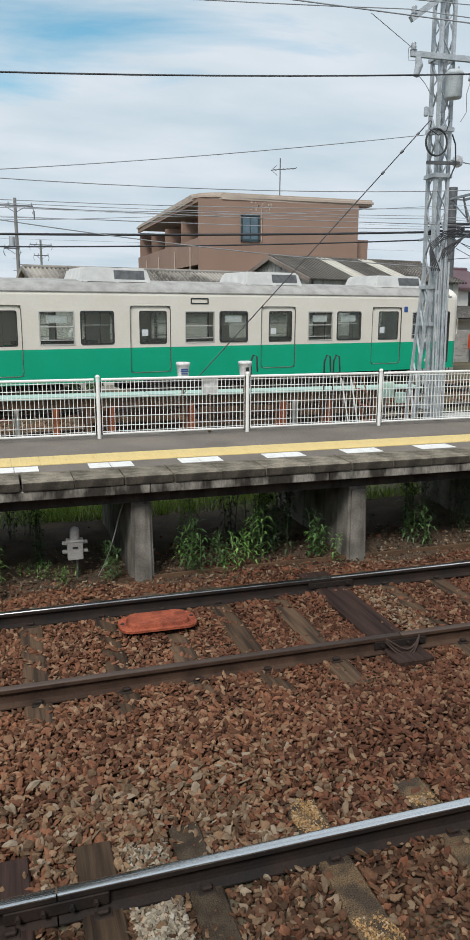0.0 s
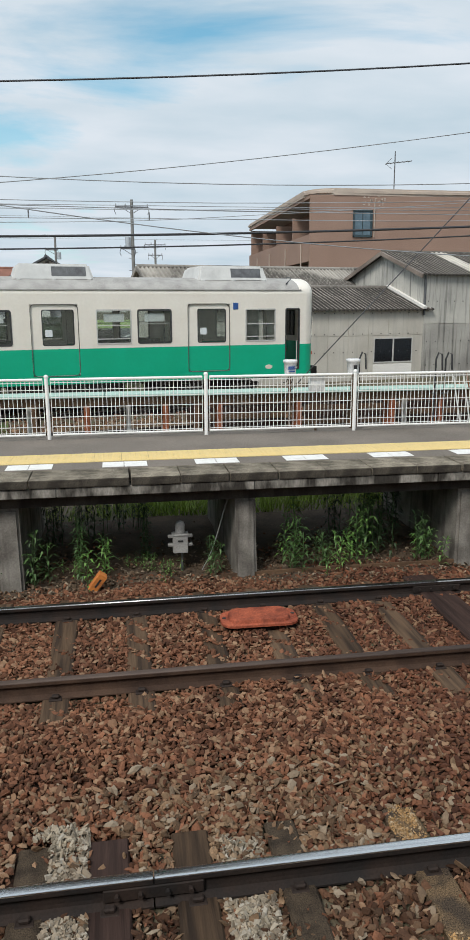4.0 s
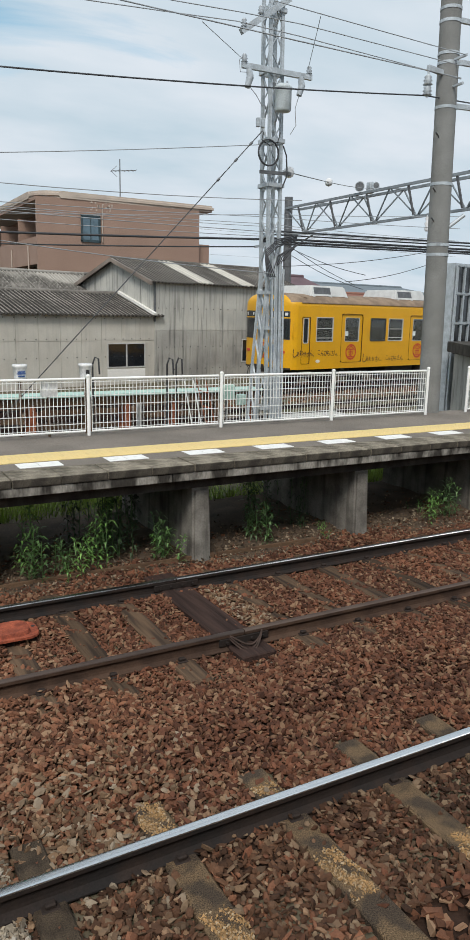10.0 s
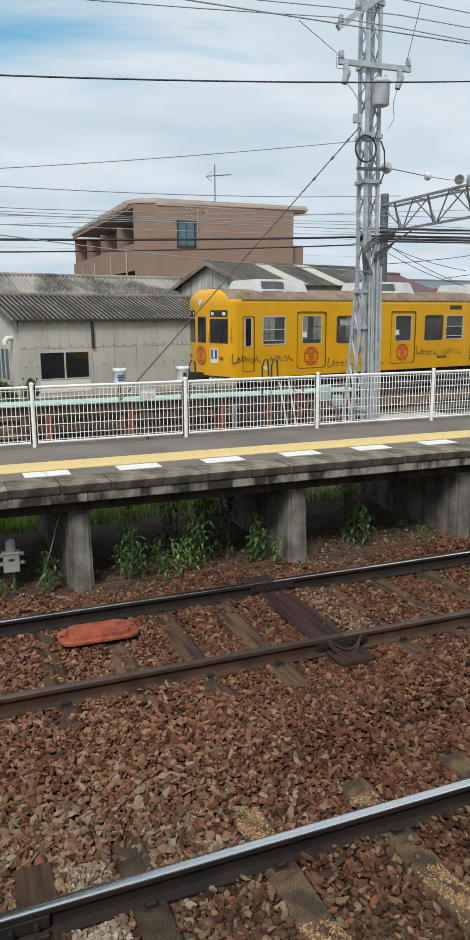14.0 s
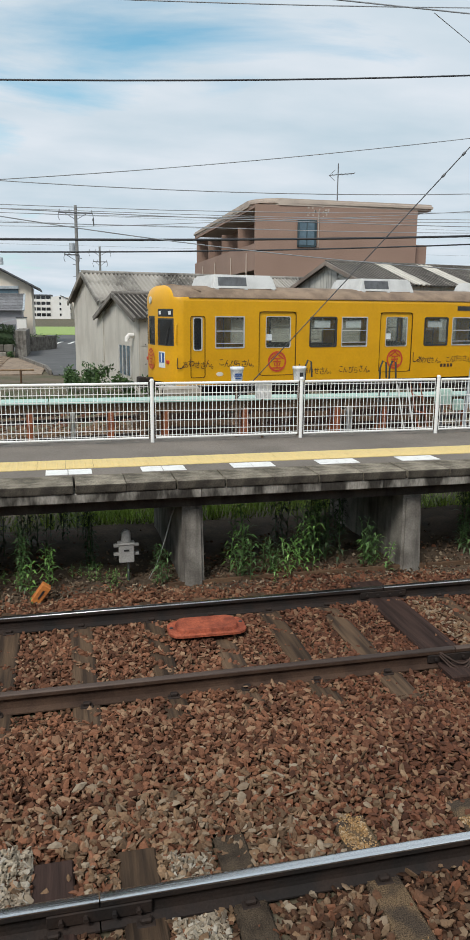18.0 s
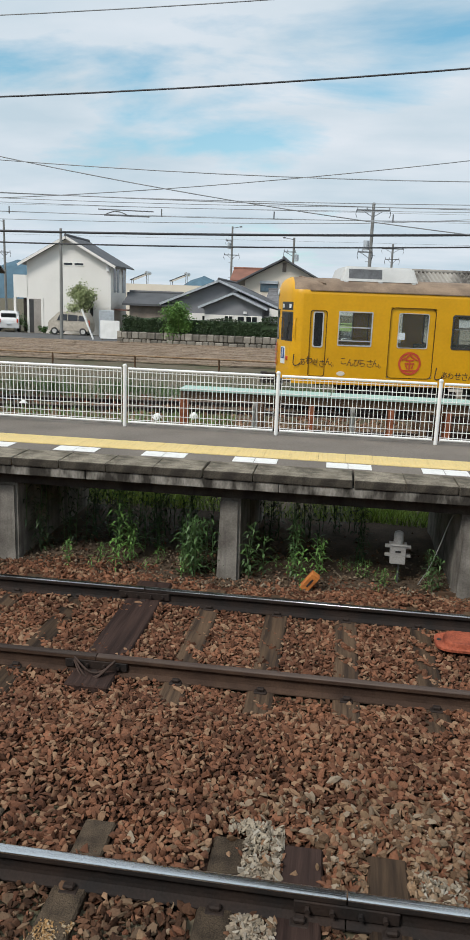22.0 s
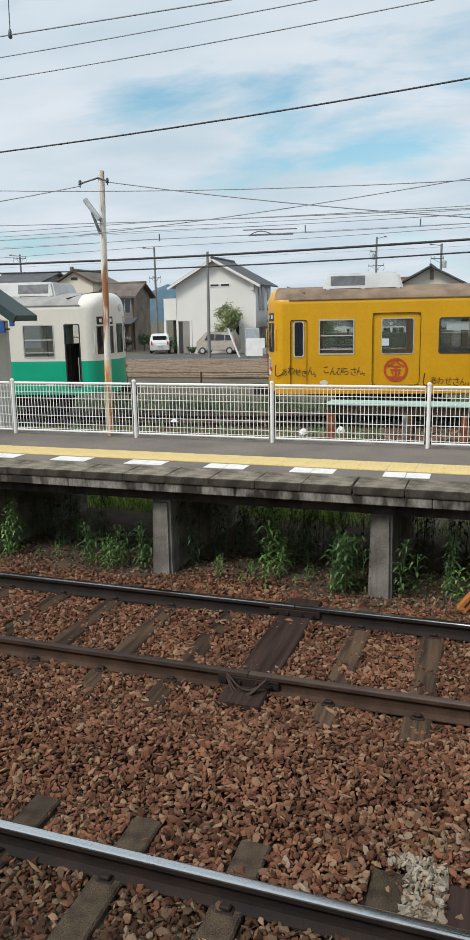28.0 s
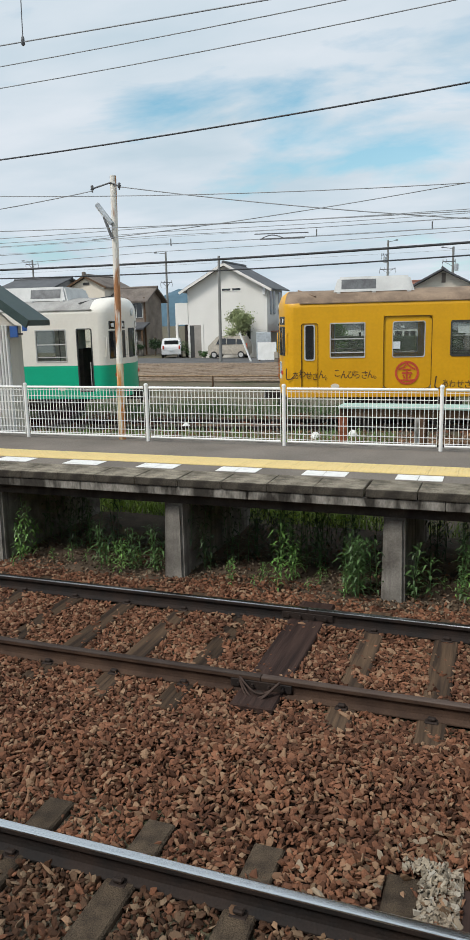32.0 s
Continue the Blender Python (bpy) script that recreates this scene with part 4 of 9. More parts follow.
def in_hole(u, z, cab_open):
    if any(d < u < d + DOOR_W for d in DOORS) and 1.06 < z < 2.875:
        return True
    if any(a < u < b for a, b in WINDOWS) and 1.87 < z < 2.72:
        return True
    return 0.0 < u < 0.41 and 1.06 < z < 2.72


def round_rect(w, h, r, n=4):
    out = []
    for cx, cy, a in ((w / 2 - r, h / 2 - r, 0), (-w / 2 + r, h / 2 - r, 90), (-w / 2 + r, -h / 2 + r, 180), (w / 2 - r, -h / 2 + r, 270)):
        for k in range(n + 1):
            t = radians(a + 90 * k / n)
            out.append((cx + r * math.cos(t), cy + r * math.sin(t)))
    return out


def ring_plate(bm, cu, cz, outer, inner, y0, y1, sx, mi=0):
    """A frame between two outlines, from depth y0 to y1, on the side of a car."""
    vo = [[bm.verts.new((sx * (cu + a), y, cz + b)) for a, b in outer] for y in (y0, y1)]
    vi = [[bm.verts.new((sx * (cu + a), y, cz + b)) for a, b in inner] for y in (y0, y1)]
    n = len(outer)
    for k in range(n):
        q = (k + 1) % n
        for f in ((vo[0][k], vo[0][q], vi[0][q], vi[0][k]), (vo[1][k], vo[1][q], vi[1][q], vi[1][k]), (vo[0][k], vo[0][q], vo[1][q], vo[1][k]), (vi[0][k], vi[0][q], vi[1][q], vi[1][k])):
            bm.faces.new(f).material_index = mi


def flat_plate(bm, cu, cz, outline, y0, y1, sx):
    a = [bm.verts.new((sx * (cu + p), y0, cz + q)) for p, q in outline]
    b = [bm.verts.new((sx * (cu + p), y1, cz + q)) for p, q in outline]
    bm.faces.new(a); bm.faces.new(b)
    for k in range(len(a)):
        q = (k + 1) % len(a)
        bm.faces.new((a[k], a[q], b[q], b[k]))


def make_car(sx, lower, upper, roofm, cab_open, lettering, name, label):
    """One railcar. Its space: x along the track, 0 at the cab door's edge; y from the platform side inwards; z from the rail. sx: which way it runs from the cab."""
    car = empty(name, pose(0, 0, 0), label, "train car", "yard trains")
    # shell
    bm = bmesh.new()
    lev = [(z, 0.0) for z in Z_LEV] + [(3.25, 0.02), (3.34, 0.10), (3.43, 0.24), (3.50, 0.42), (3.55, 0.66), (3.585, 0.98), (3.60, 1.30)]
    rings = []
    for z, i in lev:
        rings.append([(u, y, z) for u, y in car_plan(i)])
    vv = [[bm.verts.new((sx * u, y, z)) for u, y, z in r] for r in rings]
    n = len(rings[0])
    for a in range(len(rings) - 1):
        for k in range(n):
            q = (k + 1) % n
            p0, p1 = rings[a][k], rings[a][q]
            cu, cz = (p0[0] + p1[0]) / 2, (rings[a][k][2] + rings[a + 1][k][2]) / 2
            side = abs(p0[1] - p1[1]) < 1e-6 and (p0[1] < 0.01 or p0[1] > CAR_W - 0.01)
            if side and -0.05 < cu < 17.2 and in_hole(cu, cz, cab_open):
                continue
            f = bm.faces.new((vv[a][k], vv[a][q], vv[a + 1][q], vv[a + 1][k]))
            f.material_index = 0 if cz < 1.75 else (1 if cz < 3.25 or (cz < 3.59 and max(rings[0][k][0], rings[0][q][0]) < (-0.40 if upper is M_yel else 0.01)) else 2)
            f.smooth = a >= 6 or cu < -0.1
    bm.faces.new(vv[-1]).material_index = 2
    part("body", bm, (lower, upper, roofm), car)
    # roof gutter along both sides
    for y in (-0.012, CAR_W - 0.012):
        bm = bmesh.new()
        rbox(bm, min(sx * -0.05, sx * CAR_END), max(sx * -0.05, sx * CAR_END), y, y + 0.03, 3.225, 3.26, 0.006, 1)
        part("gutter", bm, roofm, car)
    # floor, inner ceiling and far partitions
    bm = bmesh.new()
    def sb(u0, u1, y0, y1, z0, z1):
        box(bm, min(sx * u0, sx * u1), max(sx * u0, sx * u1), y0, y1, z0, z1)
    sb(-0.25, CAR_END - 0.05, 0.06, CAR_W - 0.06, 1.0, 1.05)
    sb(-0.1, CAR_END - 0.05, 0.10, CAR_W - 0.10, 3.0, 3.03)
    sb(0.55, 0.60, 0.10, 1.0, 1.05, 3.0)
    sb(0.55, 0.60, 1.75, CAR_W - 0.10, 1.05, 3.0)
    sb(CAR_END - 0.12, CAR_END - 0.08, 0.10, CAR_W - 0.10, 1.05, 3.0)
    part("interior", bm, M_interior, car, "pale grey interior panels")
    bm = bmesh.new()
    for a, b in ((3.45, 6.0), (7.55, 10.1), (11.65, 14.2)):
        for y0, y1, yb in ((0.12, 0.55, 0.10), (CAR_W - 0.55, CAR_W - 0.12, CAR_W - 0.2)):
            bm = bmesh.new()
            sb(a, b, y0, y1, 1.05, 1.47)
            sb(a, b, yb, yb + 0.10, 1.47, 1.86)
            part("bench_seat", bm, M_seat, car)
    # side windows: frame, sash rails, panes
    for wi, (a, b) in enumerate(WINDOWS):
        for ys, far in ((0.0, False), (CAR_W, True)):
            d = -1 if far else 1
            cu, w = (a + b) / 2, b - a
            fixed = wi in (1, 3, 5)
            bm = bmesh.new()
            outer, inner = round_rect(w + 0.045, 0.895, 0.065 if fixed else 0.03), round_rect(w - 0.035 + (0 if fixed else 0.025), 0.805 + (0 if fixed else 0.025), 0.055 if fixed else 0.02)
            ring_plate(bm, cu, 2.295, outer, inner, ys - 0.012 * d, ys + 0.04 * d, sx)
            win = part("window", bm, M_seal if fixed else M_alu, car)
            bm = bmesh.new()
            if not fixed:
                for z, t in ((2.33, 0.014), (1.985, 0.012)):
                    u0, u1 = sx * (a + 0.02), sx * (b - 0.02)
                    box(bm, min(u0, u1), max(u0, u1), min(ys, ys + 0.03 * d), max(ys, ys + 0.03 * d), z - t, z + t)
                part("sash_rail", bm, M_alu, win)
                bm = bmesh.new()
            else:
                u0, u1 = sx * (a + 0.02), sx * (b - 0.02)
                box(bm, min(u0, u1), max(u0, u1), min(ys + 0.03 * d, ys + 0.05 * d), max(ys + 0.03 * d, ys + 0.05 * d), 2.36, 2.38)
                part("sash_rail", bm, M_alu, win)
                bm = bmesh.new()
            flat_plate(bm, cu, 2.295, inner, ys + 0.018 * d, ys + 0.024 * d, sx)
            p = part("pane", bm, G_pane, win)
            p.visible_shadow = False
            if not far and wi in (1, 2, 3, 6):
                bm = bmesh.new()
                u0, u1 = sx * (cu - 0.28), sx * (cu + 0.26)
                box(bm, min(u0, u1), max(u0, u1), 0.05, 0.056, 2.42, 2.63)
                part("notice", bm, M_paper, win, "pale paper notice behind the glass")
    # passenger doors
    for u in DOORS:
        for ys, far in ((0.0, False), (CAR_W, True)):
            d = -1 if far else 1
            cu = u + DOOR_W / 2
            bm = bmesh.new()
            ring_plate(bm, cu, 1.9675, round_rect(DOOR_W + 0.012, 1.83, 0.13), round_rect(DOOR_W - 0.012, 1.805, 0.115), ys - 0.008 * d, ys + 0.06 * d, sx)
            part("door_frame", bm, M_doorgrey if upper is M_cream else M_doorline, car)
            bm = bmesh.new()
            wo = -0.085 if sx < 0 else 0.03
            outer = round_rect(DOOR_W, 1.815, 0.10)
            wc = 0.325
            inner = [(p * 0.78 / 1.0 + wo, q + wc) for p, q in round_rect(1.0, 0.88, 0.06)]
            # door leaf in two bands round the glass
            n = len(outer)
            for y in (ys + 0.03 * d, ys + 0.06 * d):
                vo = [bm.verts.new((sx * (cu + p), y, 1.9675 + q)) for p, q in outer]
                vi = [bm.verts.new((sx * (cu + p), y, 1.9675 + q)) for p, q in inner]
                for k in range(n):
                    f = bm.faces.new((vo[k], vo[(k + 1) % n], vi[(k + 1) % n], vi[k]))
            leaf_mats = (upper,)
            leaf = part("door", bm, leaf_mats, car)
            if lower is not upper:
                bm = bmesh.new()
                u0, u1 = sx * (u + 0.012), sx * (u + DOOR_W - 0.012)
                box(bm, min(u0, u1), max(u0, u1), min(ys + 0.024 * d, ys + 0.028 * d), max(ys + 0.024 * d, ys + 0.028 * d), 1.075, 1.75)
                part("lower_panel", bm, lower, leaf)
            bm = bmesh.new()
            ring_plate(bm, cu, 1.9675, [(p * 1.04 + (wo * -0.04), (q - wc) * 1.03 + wc) for p, q in inner], [(p * 0.985 + wo * 0.015, (q - wc) * 0.985 + wc) for p, q in inner], ys + 0.022 * d, ys + 0.05 * d, sx)
            part("glass_frame", bm, M_alu if upper is M_yel else M_seal, leaf)
            bm = bmesh.new()
            flat_plate(bm, cu, 1.9675, inner, ys + 0.040 * d, ys + 0.046 * d, sx)
            p = part("pane", bm, G_pane, leaf)
            p.visible_shadow = False
            if not far:
                bm = bmesh.new()
                box(bm, sx * (cu + wo + (0.24 if sx < 0 else -0.30)) - 0.09, sx * (cu + wo + (0.24 if sx < 0 else -0.30)) + 0.09, 0.028, 0.034, 2.06, 2.24)
                part("sticker", bm, M_paper, leaf, "white square door sticker")
    # cab side door
    if cab_open:
        bm = bmesh.new()
        ring_plate(bm, 0.205, 1.89, round_rect(0.45, 1.72, 0.05), round_rect(0.39, 1.66, 0.04), -0.008, 0.05, sx)
        part("cab_door_frame", bm, M_seal, car)
        bm = bmesh.new()
        sbx = sorted((sx * 0.40, sx * 0.55))
        box(bm, sbx[0], sbx[1], 0.35, 1.2, 1.06, 2.2)
        part("cab_desk", bm, M_under, car)
        bm = bmesh.new()
        tube(bm, (sx * 0.06, 0.02, 1.15), (sx * 0.06, 0.02, 1.85), 0.014)
        part("handrail", bm, M_alu, car)
    else:
        bm = bmesh.new()
        ring_plate(bm, 0.205, 1.89, round_rect(0.44, 1.70, 0.06), round_rect(0.41, 1.67, 0.05), -0.008, 0.04, sx)
        part("cab_door_frame", bm, M_doorline, car)
        bm = bmesh.new()
        o, i2 = round_rect(0.41, 1.66, 0.05), [(p * 0.72, q + 0.36) for p, q in round_rect(0.30, 0.86, 0.06)]
        n = len(o)
        vo = [bm.verts.new((sx * (0.205 + p), 0.02, 1.89 + q)) for p, q in o]
        vi = [bm.verts.new((sx * (0.205 + p), 0.02, 1.89 + q)) for p, q in i2]
        for k in range(n):
            bm.faces.new((vo[k], vo[(k + 1) % n], vi[(k + 1) % n], vi[k]))
        cd = part("cab_door", bm, upper, car)
        bm = bmesh.new()
        ring_plate(bm, 0.205, 1.89, [(p * 1.3, (q - 0.36) * 1.07 + 0.36) for p, q in i2], i2, 0.005, 0.03, sx)
        part("glass_frame", bm, M_alu, cd)
        bm = bmesh.new()
        flat_plate(bm, 0.205, 1.89, i2, 0.024, 0.03, sx)
        part("pane", bm, M_darkglass, cd)
    # front windows on the bowed cab
    def nose_u(y, z):
        """How far the cab front stands out at y."""
        k = abs(y - CAR_W / 2)
        tab = ((0.0, -0.73), (0.32, -0.70), (0.65, -0.62), (1.05, -0.52), (1.23, -0.44), (1.325, -0.34), (1.37, -0.20))
        for (a, ua), (b, ub) in zip(tab, tab[1:]):
            if k <= b:
                return ua + (ub - ua) * (k - a) / (b - a)
        return -0.20
    def nose_plate(y0, y1, z0, z1, out, mname, m, parent, steps=6):
        bm = bmesh.new()
        cols = []
        for s in range(steps + 1):
            y = y0 + (y1 - y0) * s / steps
            u = nose_u(y, 2) - out
            cols.append([bm.verts.new((sx * u, y, z0)), bm.verts.new((sx * u, y, z1)), bm.verts.new((sx * (u + 0.03 + out), y, z1)), bm.verts.new((sx * (u + 0.03 + out), y, z0))])
        for p, q in zip(cols, cols[1:]):
            for k in range(4):
                bm.faces.new((p[k], p[(k + 1) % 4], q[(k + 1) % 4], q[k]))
        bm.faces.new(cols[0]); bm.faces.new(cols[-1][::-1])
        return part(mname, bm, m, parent)
    for y0, y1, zt in ((0.19, 0.86, 2.64), (1.11, 1.55, 2.70), (1.88, 2.55, 2.64)):
        f = nose_plate(y0 - 0.035, y1 + 0.035, 1.92, zt + 0.035, 0.006, "front_window", M_seal, car)
        nose_plate(y0, y1, 1.955, zt, 0.012, "pane", M_darkglass, f)
    for y0, y1 in ((0.20, 0.86), (1.88, 2.54)):
        f = nose_plate(y0 - 0.03, y1 + 0.03, 2.72, 2.93, 0.006, "sign_box", M_seal, car)
        nose_plate(y0 + 0.02, y1 - 0.02, 2.745, 2.905, 0.012, "pane", M_darkglass, f)
        for q in (y0 + 0.09, y1 - 0.09):
            nose_plate(q - 0.05, q + 0.05, 2.775, 2.875, 0.018, "marker_lamp", M_porcelain, f, 2)
    # bumper band, lamps, coupler, wiper, hand bars
    nose_plate(0.12, CAR_W - 0.12, 0.84, 0.90, 0.02, "sill_band", M_under if upper is M_yel else lower, car, 10)
    bm = bmesh.new()
    tube(bm, (sx * -0.75, CAR_W / 2, 3.17), (sx * -0.60, CAR_W / 2, 3.17), 0.105, n=20)
    hl = part("headlight", bm, M_alu, car)
    bm = bmesh.new()
    tube(bm, (sx * -0.758, CAR_W / 2, 3.17), (sx * -0.751, CAR_W / 2, 3.17), 0.08, n=20)
    part("lens", bm, M_paper, hl)
    for y in (0.42, CAR_W - 0.42):
        bm = bmesh.new()
        u = nose_u(y, 1)
        rbox(bm, min(sx * (u - 0.03), sx * (u + 0.05)), max(sx * (u - 0.03), sx * (u + 0.05)), y - 0.09, y + 0.09, 1.42, 1.52, 0.02, 2)
        part("tail_light", bm, M_red, car)
    bm = bmesh.new()
    rbox(bm, min(sx * -1.05, sx * -0.5), max(sx * -1.05, sx * -0.5), CAR_W / 2 - 0.13, CAR_W / 2 + 0.13, 0.70, 0.98, 0.03, 2)
    rbox(bm, min(sx * -1.15, sx * -0.95), max(sx * -1.15, sx * -0.95), CAR_W / 2 - 0.18, CAR_W / 2 + 0.18, 0.68, 1.0, 0.04, 2)
    part("coupler", bm, M_under, car)
    for y in (0.55, 0.75, 1.95, 2.2):
        bm = bmesh.new()
        u = nose_u(y, 1)
        pts = [(sx * (u + 0.02), y, 0.86), (sx * (u - 0.06), y, 0.78), (sx * (u - 0.08), y + 0.05, 0.60), (sx * (u - 0.03), y + 0.1, 0.42), (sx * (u + 0.1), y + 0.1, 0.40)]
        chain(bm, pts, 0.013, 7)
        part("brake_hose", bm, M_black, car)
    for y in (0.06, 0.9):
        bm = bmesh.new()
        u = nose_u(y, 1)
        chain(bm, [(sx * u, y, 1.98), (sx * (u - 0.06), y - 0.02, 2.0), (sx * (u - 0.06), y - 0.02, 2.5), (sx * u, y, 2.52)], 0.012)
        part("hand_bar", bm, upper, car)
    bm = bmesh.new()
    chain(bm, [(sx * (nose_u(0.45, 2) - 0.03), 0.45, 1.92), (sx * (nose_u(0.36, 2) - 0.035), 0.36, 2.2), (sx * (nose_u(0.3, 2) - 0.03), 0.30, 2.42)], 0.010)
    part("wiper", bm, M_black, car)
    # roof: aircon boxes with dark grilles, roof edge rail at the cab
    for a in (0.78, 5.65, 10.65):
        b = a + 2.08
        bm = bmesh.new()
        y0, y1 = 0.42, CAR_W - 0.42
        s0, s1 = (a, b) if sx > 0 else (-b, -a)
        base = [(s0, y0, 3.47), (s1, y0, 3.47), (s1, y1, 3.47), (s0, y1, 3.47)]
        top = [(s0 + 0.13, y0 + 0.14, 3.90), (s1 - 0.13, y0 + 0.14, 3.90), (s1 - 0.13, y1 - 0.14, 3.90), (s0 + 0.13, y1 - 0.14, 3.90)]
        va, vb = [bm.verts.new(p) for p in base], [bm.verts.new(p) for p in top]
        for k in range(4):
            bm.faces.new((va[k], va[(k + 1) % 4], vb[(k + 1) % 4], vb[k]))
        bm.faces.new(va[::-1]); bm.faces.new(vb)
        bmesh.ops.bevel(bm, geom=list(bm.edges), offset=0.05, segments=2, affect="EDGES")
        ac = part("aircon_box", bm, M_ac, car)
        bm = bmesh.new()
        g0 = (a + 0.22) if sx > 0 else -(a + 1.10)
        for yy, dy in ((y0 + 0.055, -0.02), (y1 - 0.055, 0.02)):
            bm = bmesh.new()
            p = [(g0, yy + dy, 3.585), (g0 + 0.88, yy + dy, 3.585), (g0 + 0.88, yy + dy + (0.075 if dy < 0 else -0.075), 3.83), (g0, yy + dy + (0.075 if dy < 0 else -0.075), 3.83)]
            poly(bm, p)
            poly(bm, [(x, y + (0.03 if dy < 0 else -0.03), z) for x, y, z in p])
            part("grille", bm, M_galv_dark, ac, fix=False)
        for k in (0.15, 1.05, 1.93):
            bm = bmesh.new()
            x = sx * (a + k)
            rbox(bm, x - 0.05, x + 0.05, y0 - 0.05, y0 + 0.03, 3.40, 3.53, 0.01, 1)
            part("bracket", bm, M_ac, ac)
    bm = bmesh.new()
    pts = [(sx * (0.35 - 0.55 * math.sin(math.pi * k / 12)), 0.15 + (CAR_W - 0.3) * k / 12, 3.42 + 0.20 * math.sin(math.pi * k / 12)) for k in range(13)]
    chain(bm, pts, 0.018)
    part("roof_rain_strip", bm, M_seal if upper is M_cream else M_roof_brown, car)
    # underframe gear and bogies
    bm = bmesh.new()
    for a, b, z in ((5.0, 6.8, 0.32), (7.1, 8.0, 0.45), (8.2, 10.0, 0.30), (10.2, 11.2, 0.42)):
        rbox(bm, min(sx * a, sx * b), max(sx * a, sx * b), 0.22, 0.95, z, 0.86, 0.03, 1)
        rbox(bm, min(sx * a, sx * b), max(sx * a, sx * b), CAR_W - 0.95, CAR_W - 0.22, z, 0.86, 0.03, 1)
    rbox(bm, min(sx * 0.3, sx * 17.2), max(sx * 0.3, sx * 17.2), 0.9, CAR_W - 0.9, 0.72, 0.99, 0.02, 1)
    part("underframe_gear", bm, M_under, car)
    wheels = []
    for c in (2.6, 14.6):
        bm = bmesh.new()
        for y in (0.36, CAR_W - 0.36):
            rbox(bm, sx * c - 1.5, sx * c + 1.5, y - 0.06, y + 0.06, 0.52, 0.70, 0.03, 1)
            for q in (-1.05, 1.05):
                rbox(bm, sx * c + q - 0.16, sx * c + q + 0.16, y - 0.10, y + 0.10, 0.30, 0.58, 0.03, 1)
            for q in (-0.25, 0.25):
                tube(bm, (sx * c + q, y, 0.55), (sx * c + q, y, 0.86), 0.10, n=10)
        box(bm, sx * c - 0.2, sx * c + 0.2, 0.4, CAR_W - 0.4, 0.56, 0.74)
        part("bogie_frame", bm, M_under, car)
        for q in (-1.05, 1.05):
            bm = bmesh.new()
            for y in (CAR_W / 2 - 0.75, CAR_W / 2 + 0.75):
                tube(bm, (0, y - CAR_W / 2 - 0.06, 0), (0, y - CAR_W / 2 + 0.06, 0), 0.43, n=24)
                for h in range(5):
                    an = 2 * math.pi * h / 5
                    tube(bm, (0.26 * math.cos(an), y - CAR_W / 2 - 0.075, 0.26 * math.sin(an)), (0.26 * math.cos(an), y - CAR_W / 2 + 0.075, 0.26 * math.sin(an)), 0.04, n=6)
            tube(bm, (0, -0.75, 0), (0, 0.75, 0), 0.08, n=10)
            wl = part("wheelset", bm, M_under, car, at=pose(sx * c + q, CAR_W / 2, 0.43))
            wheels.append((wl, sx * c + q))
    if lettering:
        lettering(car, sx, nose_u, nose_plate)
    return car, wheels


def stroke(bm, pts, w, y, sx=1):
    """Brush strokes of an emblem, flat on the side at depth y."""
    for (a, b), (c, d) in zip(pts, pts[1:]):
        v = Vector((c - a, d - b)).normalized()
        n = Vector((-v.y, v.x)) * w / 2
        e = v * w * 0.3
        q = [(a - e.x + n.x, b - e.y + n.y), (a - e.x - n.x, b - e.y - n.y), (c + e.x - n.x, d + e.y - n.y), (c + e.x + n.x, d + e.y + n.y)]
        bm.faces.new([bm.verts.new((p, y, z)) for p, z in q])


EMBLEM = (((0, 0.26), (-0.10, 0.17), (-0.22, 0.10)), ((0, 0.26), (0.10, 0.17), (0.22, 0.10)), ((-0.11, 0.10), (0.11, 0.10)), ((-0.13, 0.0), (0.13, 0.0)), ((0, 0.10), (0, -0.20)),
          ((-0.10, -0.06), (-0.07, -0.13)), ((0.10, -0.06), (0.07, -0.13)), ((-0.18, -0.20), (0.18, -0.20)))


def text_mesh(txt, size):
    cu = bpy.data.curves.new("lettering", "FONT")
    cu.body, cu.size, cu.extrude, cu.align_x = txt, size, 0.002, "LEFT"
    cu.resolution_u, cu.offset = 2, 0.0
    ob = bpy.data.objects.new("lettering", cu)
    scene.collection.objects.link(ob)
    bpy.context.view_layer.update()
    me = bpy.data.meshes.new_from_object(ob)
    bpy.data.objects.remove(ob)
    return me


